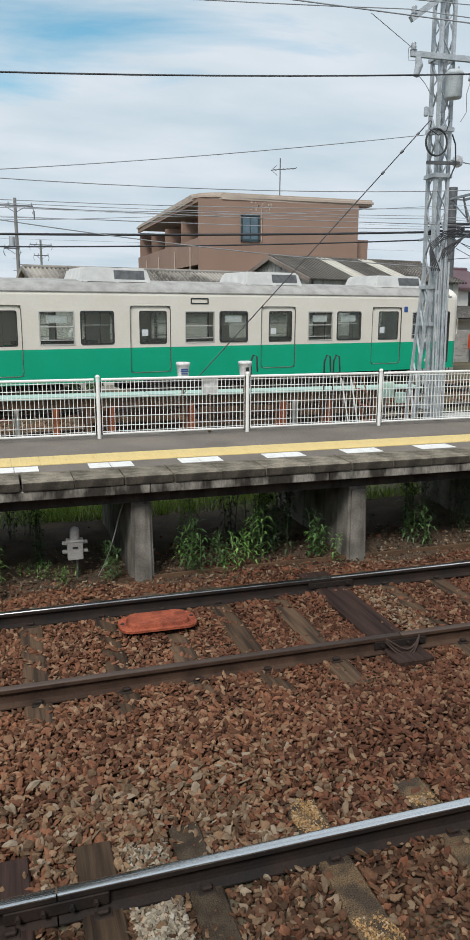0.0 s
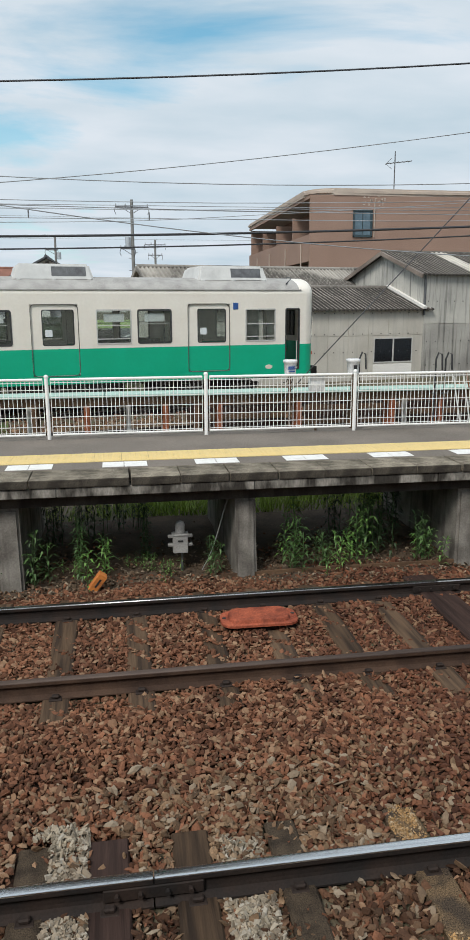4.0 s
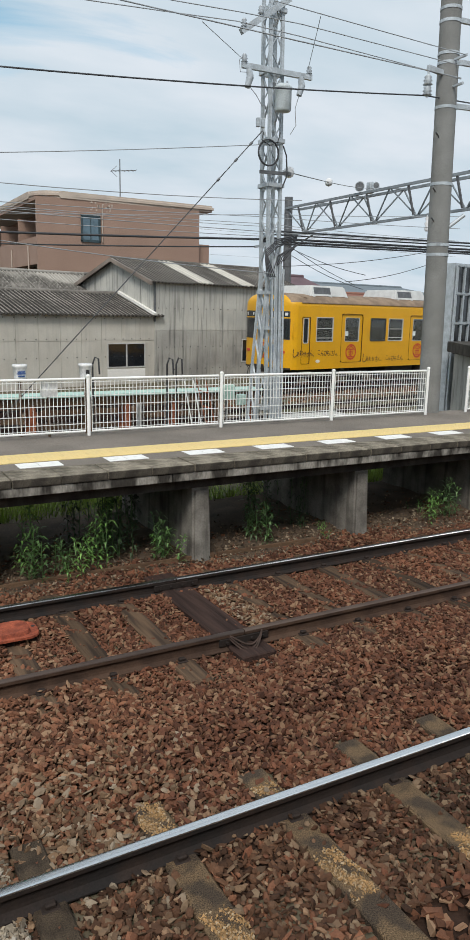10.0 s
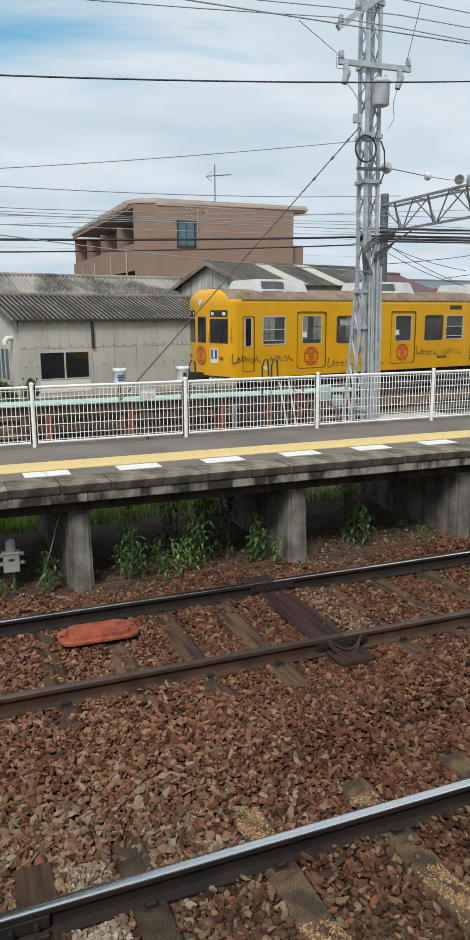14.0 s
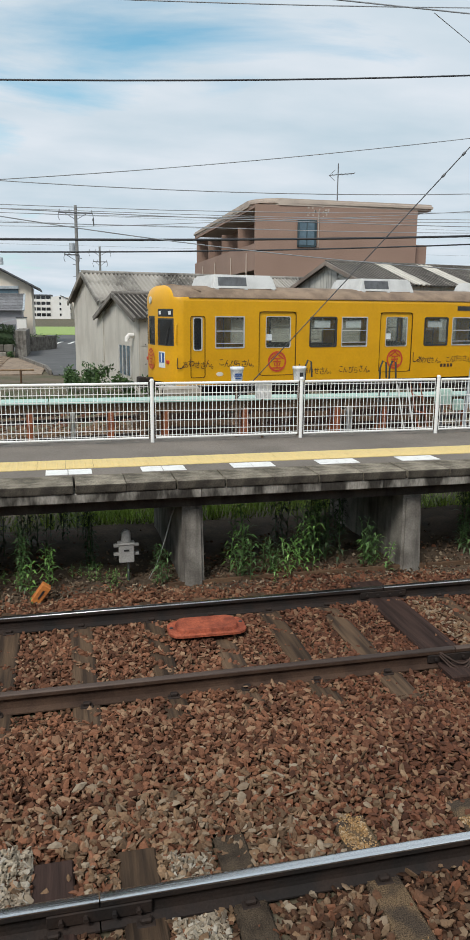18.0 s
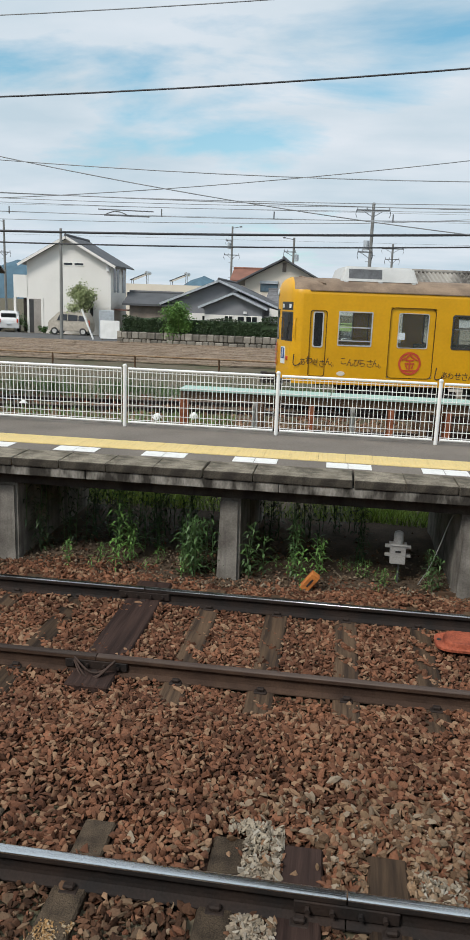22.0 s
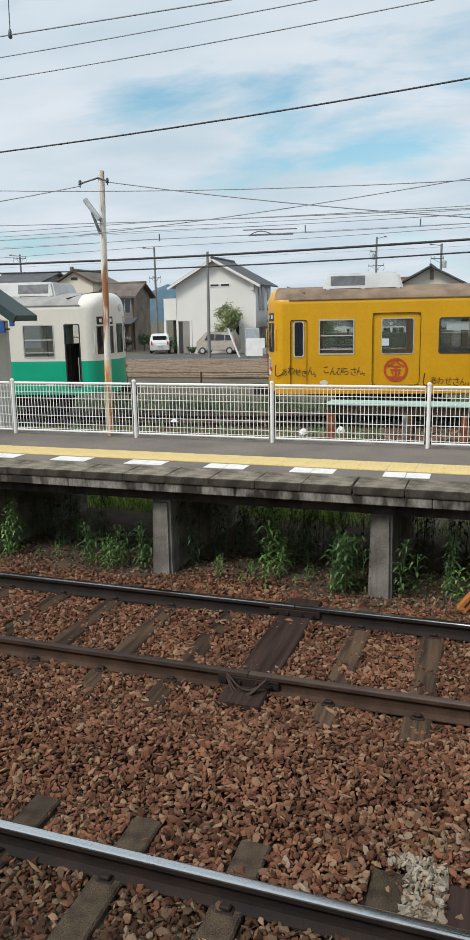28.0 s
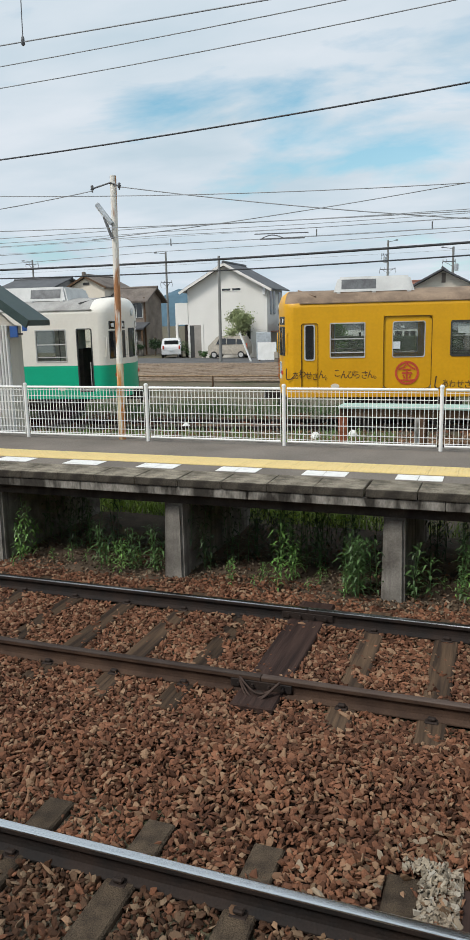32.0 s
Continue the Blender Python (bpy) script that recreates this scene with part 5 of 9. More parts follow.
def yellow_lettering(car, sx, nose_u, nose_plate):
    def emblem(cu, cz, r, y):
        bm = bmesh.new()
        n = 32
        for q0, q1 in (((r, r - 0.055)),):
            a = [bm.verts.new((cu + q0 * math.cos(2 * math.pi * k / n), y, cz + q0 * math.sin(2 * math.pi * k / n))) for k in range(n)]
            b = [bm.verts.new((cu + q1 * math.cos(2 * math.pi * k / n), y, cz + q1 * math.sin(2 * math.pi * k / n))) for k in range(n)]
            for k in range(n):
                bm.faces.new((a[k], a[(k + 1) % n], b[(k + 1) % n], b[k]))
        ring = part("emblem", bm, M_red, car, "red ringed emblem on the door")
        for s in EMBLEM:
            bm = bmesh.new()
            stroke(bm, [(cu + p * r / 0.33, cz + q * r / 0.33 - 0.005) for p, q in s], 0.040, y)
            part("stroke", bm, M_red, ring)
    for u in DOORS:
        emblem(u + DOOR_W / 2, 1.45, 0.30, 0.0135)
    # the slogan, brushed by hand: each sign a little larger, smaller, higher or lower
    rng = random.Random(4)
    for u0, z0, pitch, gap in ((-0.43, 1.36, 0.170, 1.25), (3.34, 1.10, 0.182, 1.38), (7.45, 1.36, 0.172, 1.28), (11.54, 1.14, 0.178, 1.33)):
        for word, w0 in (("しあわせさん。", 0.0), ("こんぴらさん。", gap)):
            for k, ch in enumerate(word):
                size = (0.38 if ch == "し" else 0.222) * rng.uniform(0.92, 1.12)
                glyph = text_mesh(ch, size)
                at = Matrix.Translation((u0 + w0 + pitch * k - (0.07 if ch == "し" else 0), -0.004, z0 + rng.uniform(-0.02, 0.025) - 0.008 * k - (0.03 if ch == "し" else 0)))
                glyph.transform(at @ Matrix.Rotation(radians(90), 4, "X") @ Matrix.Rotation(radians(rng.uniform(-9, 7)), 4, "Z") @ Matrix.Diagonal((0.86, 1.0, 1.0, 1.0)))
                glyph.materials.clear()
                glyph.materials.append(M_ink)
                piece("lettering", glyph, car, pose(0, 0, 0), "dark brush-written Japanese sign" if k == 0 else "")
    for k in range(4):
        bm = bmesh.new()
        box(bm, 8.55 + 0.13 * k, 8.64 + 0.13 * k, -0.006, 0.002, 1.17, 1.27)
        part("number_bar", bm, M_ink, car)
    bm = bmesh.new()
    box(bm, 9.10, 9.72, -0.010, 0.004, 2.95, 3.09)
    part("side_sign", bm, M_seal, car, "dark side sign box")
    # front emblem and notice card
    bm = bmesh.new()
    n, r, cy, cz = 24, 0.30, CAR_W / 2 - 0.02, 1.52
    a = [bm.verts.new((-0.745, cy + r * math.cos(2 * math.pi * k / n), cz + r * math.sin(2 * math.pi * k / n))) for k in range(n)]
    b = [bm.verts.new((-0.745, cy + (r - 0.05) * math.cos(2 * math.pi * k / n), cz + (r - 0.05) * math.sin(2 * math.pi * k / n))) for k in range(n)]
    for k in range(n):
        bm.faces.new((a[k], a[(k + 1) % n], b[(k + 1) % n], b[k]))
    for s in EMBLEM:
        pts = [(cy - p * 0.9, cz + q * 0.9) for p, q in s]
        for (p, q), (c, d) in zip(pts, pts[1:]):
            v = Vector((c - p, d - q)).normalized()
            nn = Vector((-v.y, v.x)) * 0.02
            bm.faces.new([bm.verts.new((-0.746, yy, zz)) for yy, zz in ((p + nn.x, q + nn.y), (p - nn.x, q - nn.y), (c - nn.x, d - nn.y), (c + nn.x, d + nn.y))])
    part("emblem", bm, M_red, car, "red ringed emblem on the cab front")
    card = nose_plate(0.55, 0.86, 1.30, 1.75, 0.012, "notice_card", M_paper, car)
    nose_plate(0.58, 0.83, 1.44, 1.72, 0.016, "blue_field", M_blue, card)
    nose_plate(0.68, 0.74, 1.46, 1.70, 0.020, "white_bar", M_paper, card)
    bm = bmesh.new()
    lathe(bm, ((0.002, 0), (0.09, 0.001), (0.085, 0.006)), n=18)
    bmesh.ops.rotate(bm, verts=bm.verts, cent=(0, 0, 0), matrix=Matrix.Rotation(radians(90), 3, "X"))
    bmesh.ops.scale(bm, verts=bm.verts, vec=(1.25, 1, 0.7))
    part("number_plate", bm, M_wall_cream, car, at=pose(0.86, -0.002, 1.13))


def green_lettering(car, sx, nose_u, nose_plate):
    bm = bmesh.new()
    rbox(bm, -1.98, -1.83, -0.008, 0.004, 2.72, 2.90, 0.004, 1)
    part("wheelchair_sign", bm, M_blue, car, "small blue sign square")
    bm = bmesh.new()
    ring_plate(bm, 9.40, 3.02, round_rect(0.56, 0.17, 0.03), round_rect(0.49, 0.10, 0.02), -0.012, 0.01, sx)
    part("side_sign_frame", bm, M_seal, car)
    bm = bmesh.new()
    lathe(bm, ((0.002, 0), (0.09, 0.001), (0.085, 0.006)), n=18)
    bmesh.ops.rotate(bm, verts=bm.verts, cent=(0, 0, 0), matrix=Matrix.Rotation(radians(90), 3, "X"))
    bmesh.ops.scale(bm, verts=bm.verts, vec=(1.25, 1, 0.7))
    part("number_plate", bm, M_wall_cream, car, at=pose(-0.92, -0.002, 1.13))


def make_tracks_yard():
    yt = empty("yard_track", Matrix.Translation(TR_O) @ pose(0, 0, 0, 0, 0, TURN), "rusty yard siding track in weedy ballast", "railway track", kind="structure")
    for y in (CAR_W / 2 - 0.75, CAR_W / 2 + 0.75):
        make_rail(y, M_raildull, -120, 160, yt)
    for k in range(-60, 70):
        piece("sleeper", sleeper_mesh("wood"), yt, pose(k * 0.7, CAR_W / 2, -0.145))
    # a second siding on this side
    for y in (-3.9, -2.4):
        make_rail(y, M_raildull, -120, 160, yt)


make_tracks_yard()
GREEN, GREEN_WHEELS = make_car(-1, M_green, M_cream, M_roof_grey, True, green_lettering, "green_train_car", "cream and green railcar with an open cab door")
YELLOW, YELLOW_WHEELS = make_car(1, M_yel, M_yel, M_roof_brown, False, yellow_lettering, "yellow_train_car", "yellow railcar with red emblems and brush lettering")


# positions of the cab door's edge along the yard track, in metres
S_GREEN = ((0, 14.81), (0.5, 13.78), (1, 12.70), (1.5, 11.54), (2, 10.34), (2.5, 9.06), (3.5, 6.44), (4.5, 3.80), (5, 2.50), (5.5, 1.25), (6, 0.05), (6.5, -1.10), (7, -2.2), (8, -4.2), (9, -5.95), (10, -7.45), (11, -8.65),
           (12, -9.6), (13, -10.3), (14, -10.80), (15, -11.05), (16, -11.09), (32, -11.09))
S_YELLOW = ((0, 34.9), (1, 32.9), (2, 30.85), (3, 28.8), (4, 26.8), (5, 24.8), (6, 22.85), (6.5, 21.9), (7, 21.0), (7.5, 20.12), (8, 19.2), (8.5, 18.3), (9, 17.43), (9.5, 16.48), (10, 15.55), (10.5, 14.64), (11, 13.80), (11.5, 12.97), (12, 12.14),
            (12.5, 11.33), (13, 10.54), (13.5, 9.75), (14, 8.98), (14.5, 8.23), (15.5, 6.75), (16.5, 5.40), (17, 4.73), (17.5, 4.10), (18, 3.48), (18.5, 2.85), (19, 2.24), (19.5, 1.64), (20, 1.07), (20.5, 0.53), (21, -0.03), (21.5, -0.57), (22, -1.09),
            (22.5, -1.61), (23, -2.10), (23.5, -2.56), (24, -3.01), (24.5, -3.44), (25, -3.85), (25.5, -4.25), (26, -4.64), (26.5, -4.95), (27.0, -5.17), (27.5, -5.30), (28.0, -5.36), (28.5, -5.38), (32, -5.38))
TRACK_M = Matrix.Translation(TR_O) @ pose(0, 0, 0, 0, 0, TURN)
CARS = [(GREEN, GREEN_WHEELS, S_GREEN, 0.0), (YELLOW, YELLOW_WHEELS, S_YELLOW, 0.0)]
# the second car of each pair
for src, tab, off, lab in ((GREEN, S_GREEN, -18.35, "second cream and green railcar, coupled behind the first"), (YELLOW, S_YELLOW, 18.35, "second yellow railcar, coupled behind the first")):
    c2 = copy_thing(src, pose(0, 0, 0))
    tagged(c2, lab)
    wl = [(o, o.matrix_basis.translation.x) for o in c2.children if o.name.split(".")[0] == "wheelset"]
    CARS.append((c2, wl, tab, off))


def motions():
    for car, wheels, tab, off in CARS:
        walk(car, [(t, TRACK_M @ pose(s + off, 0, 0)) for t, s in tab])
        for wl, x in wheels:
            rows, t = [], 0.0
            y, z = CAR_W / 2, 0.43
            last = None
            while t <= 32.001:
                for (ta, sa), (tb, sb2) in zip(tab, tab[1:]):
                    if ta <= t <= tb:
                        s = sa + (sb2 - sa) * (t - ta) / (tb - ta)
                        break
                if last is None or abs(s - last) > 0.02 or t > 31.9:
                    rows.append((t, pose(x, y, z, 0, math.degrees(s / 0.43), 0)))
                    last = s
                t += 0.25
            walk(wl, rows)


# ---- sheds beyond the yard ----
SHED = 12.0


def corrugated(bm, a, b, c, d, n, amp):
    """A wavy sheet between the eave a-b and the ridge d-c, with n waves along it."""
    a, b, c, d = map(Vector, (a, b, c, d))
    nor = (b - a).cross(d - a).normalized()
    if nor.z < 0:
        nor = -nor
    lo, hi = [], []
    for i in range(n * 4 + 1):
        t = i / (n * 4)
        o = nor * amp * math.sin(2 * math.pi * i / 4 + 0.6)
        lo.append(bm.verts.new(a.lerp(b, t) + o))
        hi.append(bm.verts.new(d.lerp(c, t) + o))
    for i in range(len(lo) - 1):
        f = bm.faces.new((lo[i], lo[i + 1], hi[i + 1], hi[i]))
        # the low half of each wave is painted dark for its shade
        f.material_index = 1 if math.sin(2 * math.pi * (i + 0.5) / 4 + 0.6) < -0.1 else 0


def sheet_part(name, parent, a, b, c, d, material, pitch=0.19, amp=0.052, label=""):
    bm = bmesh.new()
    corrugated(bm, a, b, c, d, max(3, int((Vector(b) - Vector(a)).length / pitch)), amp)
    ob = part(name, bm, (material, M_groove_shade if material is M_slate else material), parent, label, fix=False)
    md = ob.modifiers.new("thickness", "SOLIDIFY")
    md.thickness = 0.012
    return ob


def window_set(parent, x0, x1, z0, z1, y, sashes=2, frame_m=None, glass=None, facing=-1):
    """A sash window standing in a wall whose face is at y."""
    frame_m, glass = frame_m or M_alu, glass or M_darkglass
    bm = bmesh.new()
    t, o = 0.045, 0.03 * facing
    ya, yb = sorted((y + o, y - 0.03 * facing))
    for a, b, c, d in ((x0, x1, z0, z0 + t), (x0, x1, z1 - t, z1), (x0, x0 + t, z0 + t, z1 - t), (x1 - t, x1, z0 + t, z1 - t)):
        box(bm, a, b, ya, yb, c, d)
    for k in range(1, sashes):
        x = x0 + (x1 - x0) * k / sashes
        box(bm, x - 0.03, x + 0.03, ya + 0.004, yb - 0.004, z0 + t, z1 - t)
    win = part("window", bm, frame_m, parent)
    for k in range(sashes):
        bm = bmesh.new()
        a = x0 + (x1 - x0) * k / sashes + (t if k == 0 else 0.03)
        b = x0 + (x1 - x0) * (k + 1) / sashes - (t if k == sashes - 1 else 0.03)
        box(bm, a, b, y + 0.008 * facing - 0.004, y + 0.008 * facing + 0.004, z0 + t, z1 - t)
        part("pane", bm, glass, win)
    return win


def gable_shed(name, m, length, width, eave, ridge, wallm, roofm, label, over=0.25, panel=0.9, rows=(), bolts=(), pale=(), low_m=None):
    """A shed with its gable at x = 0 and its front wall along x. Wall panels are upright sheets with cover strips."""
    s = empty(name, m, label, "shed")
    bm = bmesh.new()
    poly(bm, [(0, 0, -0.3), (length, 0, -0.3), (length, 0, eave), (0, 0, eave)])
    poly(bm, [(length, 0, -0.3), (length, width, -0.3), (length, width, eave), (length, width / 2, ridge), (length, 0, eave)])
    poly(bm, [(length, width, -0.3), (0, width, -0.3), (0, width, eave), (length, width, eave)])
    poly(bm, [(0, width, -0.3), (0, 0, -0.3), (0, 0, eave), (0, width / 2, ridge), (0, width, eave)])
    bmesh.ops.remove_doubles(bm, verts=bm.verts, dist=0.001)
    part("wall", bm, wallm, s)
    # cladding sheets, a little uneven, on the front and the gable
    rnd = random.Random(len(name))
    zs = (-0.28,) + tuple(rows) + (eave - 0.02,)
    for za, zb in zip(zs, zs[1:]):
        x = 0.0
        while x < length - 0.05:
            b = min(x + panel, length)
            bm = bmesh.new()
            o = rnd.uniform(0.0, 0.012)
            rbox(bm, x + 0.006, b - 0.006, -0.03 - o, -0.004, za + 0.008, zb - 0.004, 0.004, 1)
            part("cladding_sheet", bm, low_m if low_m and za < 0 else wallm, s)
            x = b
    y = 0.0
    while y < width - 0.05:
        b = min(y + panel, width)
        top = eave + (ridge - eave) * (1 - abs((y + b) / 2 - width / 2) / (width / 2)) - 0.25
        bm = bmesh.new()
        rbox(bm, -0.03 - rnd.uniform(0, 0.01), -0.004, y + 0.006, b - 0.006, -0.28, max(top, eave - 0.03), 0.004, 1)
        part("cladding_sheet", bm, wallm, s)
        y = b
    if bolts:
        bm = bmesh.new()
        for z in bolts:
            x = 0.2
            while x < length:
                tube(bm, (x, -0.055, z), (x, -0.03, z), 0.022, n=6)
                x += 0.42
        part("bolt_row", bm, M_seal, s)["kind"] = "stuff"
    # front slope in lapped sheets, two courses
    lo, hi = Vector((0, -over, eave - 0.06)), Vector((0, width / 2, ridge + 0.03))
    cols = round((length + 2 * over) / 0.74)
    for row, (ta, tb, up) in enumerate(((0.0, 0.56, 0.018), (0.52, 1.0, 0.0))):
        for c in range(cols):
            xa, xb = (-over + (length + 2 * over) * k / cols for k in (c, c + 1))
            qa, qb = lo.lerp(hi, ta), lo.lerp(hi, tb)
            lift = up * (-1 if row else 1) + rnd.uniform(0, 0.014)
            sheet_part("roof_sheet", s, (xa, qa.y, qa.z + lift), (xb + 0.02, qa.y, qa.z + lift), (xb + 0.02, qb.y, qb.z + lift), (xa, qb.y, qb.z + lift), roofm, pitch=0.18, amp=0.05)
    sheet_part("roof_slope", s, (-over, width + over, eave - 0.06), (length + over, width + over, eave - 0.06), (length + over, width / 2, ridge + 0.03), (-over, width / 2, ridge + 0.03), roofm)
    bm = bmesh.new()
    tube(bm, (-over, width / 2, ridge + 0.05), (length + over, width / 2, ridge + 0.05), 0.09, n=8)
    part("ridge_cap", bm, roofm, s)
    for ya in (-over, width + over):
        bm = bmesh.new()
        bar(bm, (-over - 0.02, ya, eave - 0.10), (-over - 0.02, width / 2, ridge - 0.01), 0.06, 0.16)
        part("barge_board", bm, roofm if name != "right_shed" else M_wall_old, s)
    for u in pale:
        sheet_part("pale_roof_sheet", s, (u, -over, eave + 0.0), (u + 0.75, -over, eave + 0.0), (u + 0.75, width / 2, ridge + 0.085), (u, width / 2, ridge + 0.085), M_clad)
    return s


def make_sheds():
    W = Matrix.Translation((2.68, 27.0, 0)) @ pose(0, 0, 0, 0, 0, SHED)
    s1 = gable_shed("front_shed", W, 9.8, 5.1, 2.66, 3.48, M_clad, M_slate, "low pale cement-sheet shed with a corrugated roof", rows=(1.62,), bolts=(1.70, 2.50, 1.0))
    window_set(s1, 0.68, 2.58, 0.52, 1.52, -0.03)
    window_set(s1, 7.44, 9.25, 0.55, 1.54, -0.03)
    for a, b in ((0.68, 2.58), (7.44, 9.25)):
        bm = bmesh.new()
        rbox(bm, a, b, -0.05, -0.03, 0.05, 0.50, 0.005, 1)
        part("apron_panel", bm, M_wall_white, s1)
    bm = bmesh.new()
    tube(bm, (2.72, -0.09, 1.62), (2.72, -0.09, 2.55), 0.055, n=8)
    part("vent_pipe", bm, M_black, s1)
    bm = bmesh.new()
    bar(bm, (9.60, -0.30, 2.70), (9.60, 2.50, 3.60), 0.14, 0.10)
    part("verge_flashing", bm, M_wall_white, s1, "white painted verge strip")
    # vent hood and window on the gable side
    bm = bmesh.new()
    pts = [(-0.05, 0.55, 2.0), (-0.22, 0.55, 2.01), (-0.30, 0.55, 1.91), (-0.30, 0.55, 1.79)]
    chain(bm, pts, 0.09, 10)
    part("vent_hood", bm, M_wall_white, s1)
    bm = bmesh.new()
    box(bm, -0.05, -0.03, 0.95, 2.4, 0.5, 1.6)
    part("window", bm, M_skyglass, s1)
    for y in (0.95, 1.45, 1.95, 2.4):
        bm = bmesh.new()
        box(bm, -0.075, -0.03, y - 0.035, y + 0.035, 0.48, 1.62)
        part("window_post", bm, M_alu, s1)
    W2 = W @ pose(-0.05, 4.6, 0)
    gable_shed("back_shed", W2, 13.5, 4.9, 3.28, 4.45, M_clad, M_slate_pale, "grey cement-sheet shed with a long corrugated roof", rows=(1.9,))
    W3 = Matrix.Translation((12.18, 29.0, 0)) @ pose(0, 0, 0, 0, 0, SHED)
    s3 = gable_shed("right_shed", W3, 8.3, 5.8, 4.02, 4.98, M_clad2, M_slate, "taller stained cement-sheet shed with pale roof strips", rows=(2.05,), bolts=(1.35, 2.95, 0.4), pale=(2.2, 4.6), panel=0.75, low_m=M_clad3)
    window_set(s3, 4.85, 6.1, 0.62, 1.66, -0.03)
    bm = bmesh.new()
    tube(bm, (0.0, -0.06, 2.4), (0.0, -0.06, 4.0), 0.05, n=8)
    part("downpipe", bm, M_galv_dark, s3)


make_sheds()


# ---- brown apartment building ----
def make_brown_building():
    m = Matrix.Translation((11.85, 46.0, 0))
    b = empty("apartment_building", m, "brown tiled apartment building with open side balconies", "building")
    L, D, H = 10.75, 21.0, 9.3
    bm = bmesh.new()
    box(bm, 2.5, L, 0.2, D, -0.3, H)
    part("wall", bm, M_brown, b)
    bm = bmesh.new()
    box(bm, 0.0, L, 0.0, 0.199, -0.3, H)
    part("front_wall", bm, M_brown, b)
    bm = bmesh.new()
    box(bm, L, L + 1.05, 0.6, D, -0.3, 7.25)
    part("side_wing", bm, M_brown, b)
    # roof slab with a rounded front corner
    bm = bmesh.new()
    pts = [(L + 1.1, -0.06), (L + 1.1, D + 0.3), (-0.08, D + 0.3)]
    for k in range(9):
        a = radians(180 + 90 * k / 8)
        pts.append((1.52 + 1.6 * math.cos(a), 1.54 + 1.6 * math.sin(a)))
    lo = [bm.verts.new((x, y, H)) for x, y in pts]
    hi = [bm.verts.new((x, y, H + 0.40)) for x, y in pts]
    bm.faces.new(lo[::-1]); bm.faces.new(hi)
    for k in range(len(pts)):
        q = (k + 1) % len(pts)
        bm.faces.new((lo[k], lo[q], hi[q], hi[k]))
    bmesh.ops.bevel(bm, geom=[e for e in bm.edges], offset=0.13, segments=3, affect="EDGES")
    part("roof_parapet", bm, M_beige, b, "rounded beige parapet")
    # balconies along the left side
    bm = bmesh.new()
    box(bm, 0.0, 0.18, 0.2, D, 9.12, H - 0.003)
    part("eaves_band", bm, M_brown, b)
    for z in (0.0, 2.65, 5.68):
        bm = bmesh.new()
        box(bm, 0.0, 0.16, 0.2, D, z - 0.25, z + 1.35)
        part("balcony_parapet", bm, M_brown, b)
        bm = bmesh.new()
        box(bm, 0.16, 2.5, 0.2, D, z - 0.2, z)
        part("balcony_slab", bm, M_conc, b)
        for y in (5.2, 10.4, 15.6):
            bm = bmesh.new()
            box(bm, 0.165, 2.5, y, y + 0.15, z, z + 2.8)
            part("balcony_divider", bm, M_brown, b)
        for y in (2.0, 6.5, 12.0, 17.0):
            bm = bmesh.new()
            tube(bm, (-0.05, y, z - 0.5), (-0.05, y, z + 0.9), 0.05, n=6)
            part("downpipe", bm, M_beige, b)
            bm = bmesh.new()
            rbox(bm, 1.9, 2.3, y + 0.6, y + 1.4, z + 0.3, z + 1.7, 0.03, 1)
            part("outdoor_unit", bm, M_wall_grey, b)
            bm = bmesh.new()
            box(bm, 2.46, 2.499, y - 0.6, y + 1.4, z + 0.1, z + 2.2)
            part("balcony_window", bm, M_skyglass, b)
    bm = bmesh.new()
    box(bm, 0.165, 2.5, D - 0.2, D - 0.01, -0.3, 9.1)
    part("end_wall", bm, M_brown, b)
    window_set(b, 2.78, 3.85, 6.96, 8.40, -0.02, 2, M_teal, M_skyglass)
    for x0, x1, z0, z1 in ((2.70, 2.79, 6.88, 8.46), (3.84, 3.93, 6.88, 8.46), (2.70, 3.93, 8.38, 8.47), (2.70, 3.93, 6.86, 6.95)):
        bm = bmesh.new()
        box(bm, x0, x1, -0.09, -0.004, z0, z1)
        part("window_surround", bm, M_teal, b)
    bm = bmesh.new()
    tube(bm, (4.05, -0.08, 6.9), (4.05, -0.08, 9.1), 0.03, n=6)
    part("downpipe", bm, M_beige, b)
    rnd = random.Random(8)
    bm = bmesh.new()
    for k in range(26):
        x, z = 4.0 + rnd.gauss(0, 0.5), 8.9 + rnd.gauss(0, 0.2)
        w = rnd.uniform(0.06, 0.16)
        box(bm, x, x + w, -0.018, -0.0145, z, min(H - 0.02, z + rnd.uniform(0.04, 0.12)))
    part("peeled_patch", bm, M_beige, b, "pale patches where the tiles peeled")["kind"] = "stuff"
    bm = bmesh.new()
    rbox(bm, 2.8, 3.9, -0.2, -0.02, 4.6, 4.75, 0.03, 1)
    part("window_hood", bm, M_galv_dark, b)
    # aerial on the roof
    an = empty("roof_aerial", m @ pose(5.85, 1.6, H + 0.395), "thin metal television aerial on the roof parapet", "aerial")
    bm = bmesh.new()
    tube(bm, (0, 0, 0), (0, 0, 2.5), 0.035, n=6)
    part("mast", bm, M_galv_dark, an)
    bm = bmesh.new()
    tube(bm, (-0.6, 0, 1.75), (1.1, 0, 1.95), 0.025, n=6)
    for k in range(6):
        x = -0.5 + 0.3 * k
        tube(bm, (x, -0.35, 1.76 + 0.035 * k), (x, 0.35, 1.76 + 0.035 * k), 0.015, n=5)
    tube(bm, (-0.6, 0, 1.75), (-0.2, 0, 2.1), 0.015, n=5)
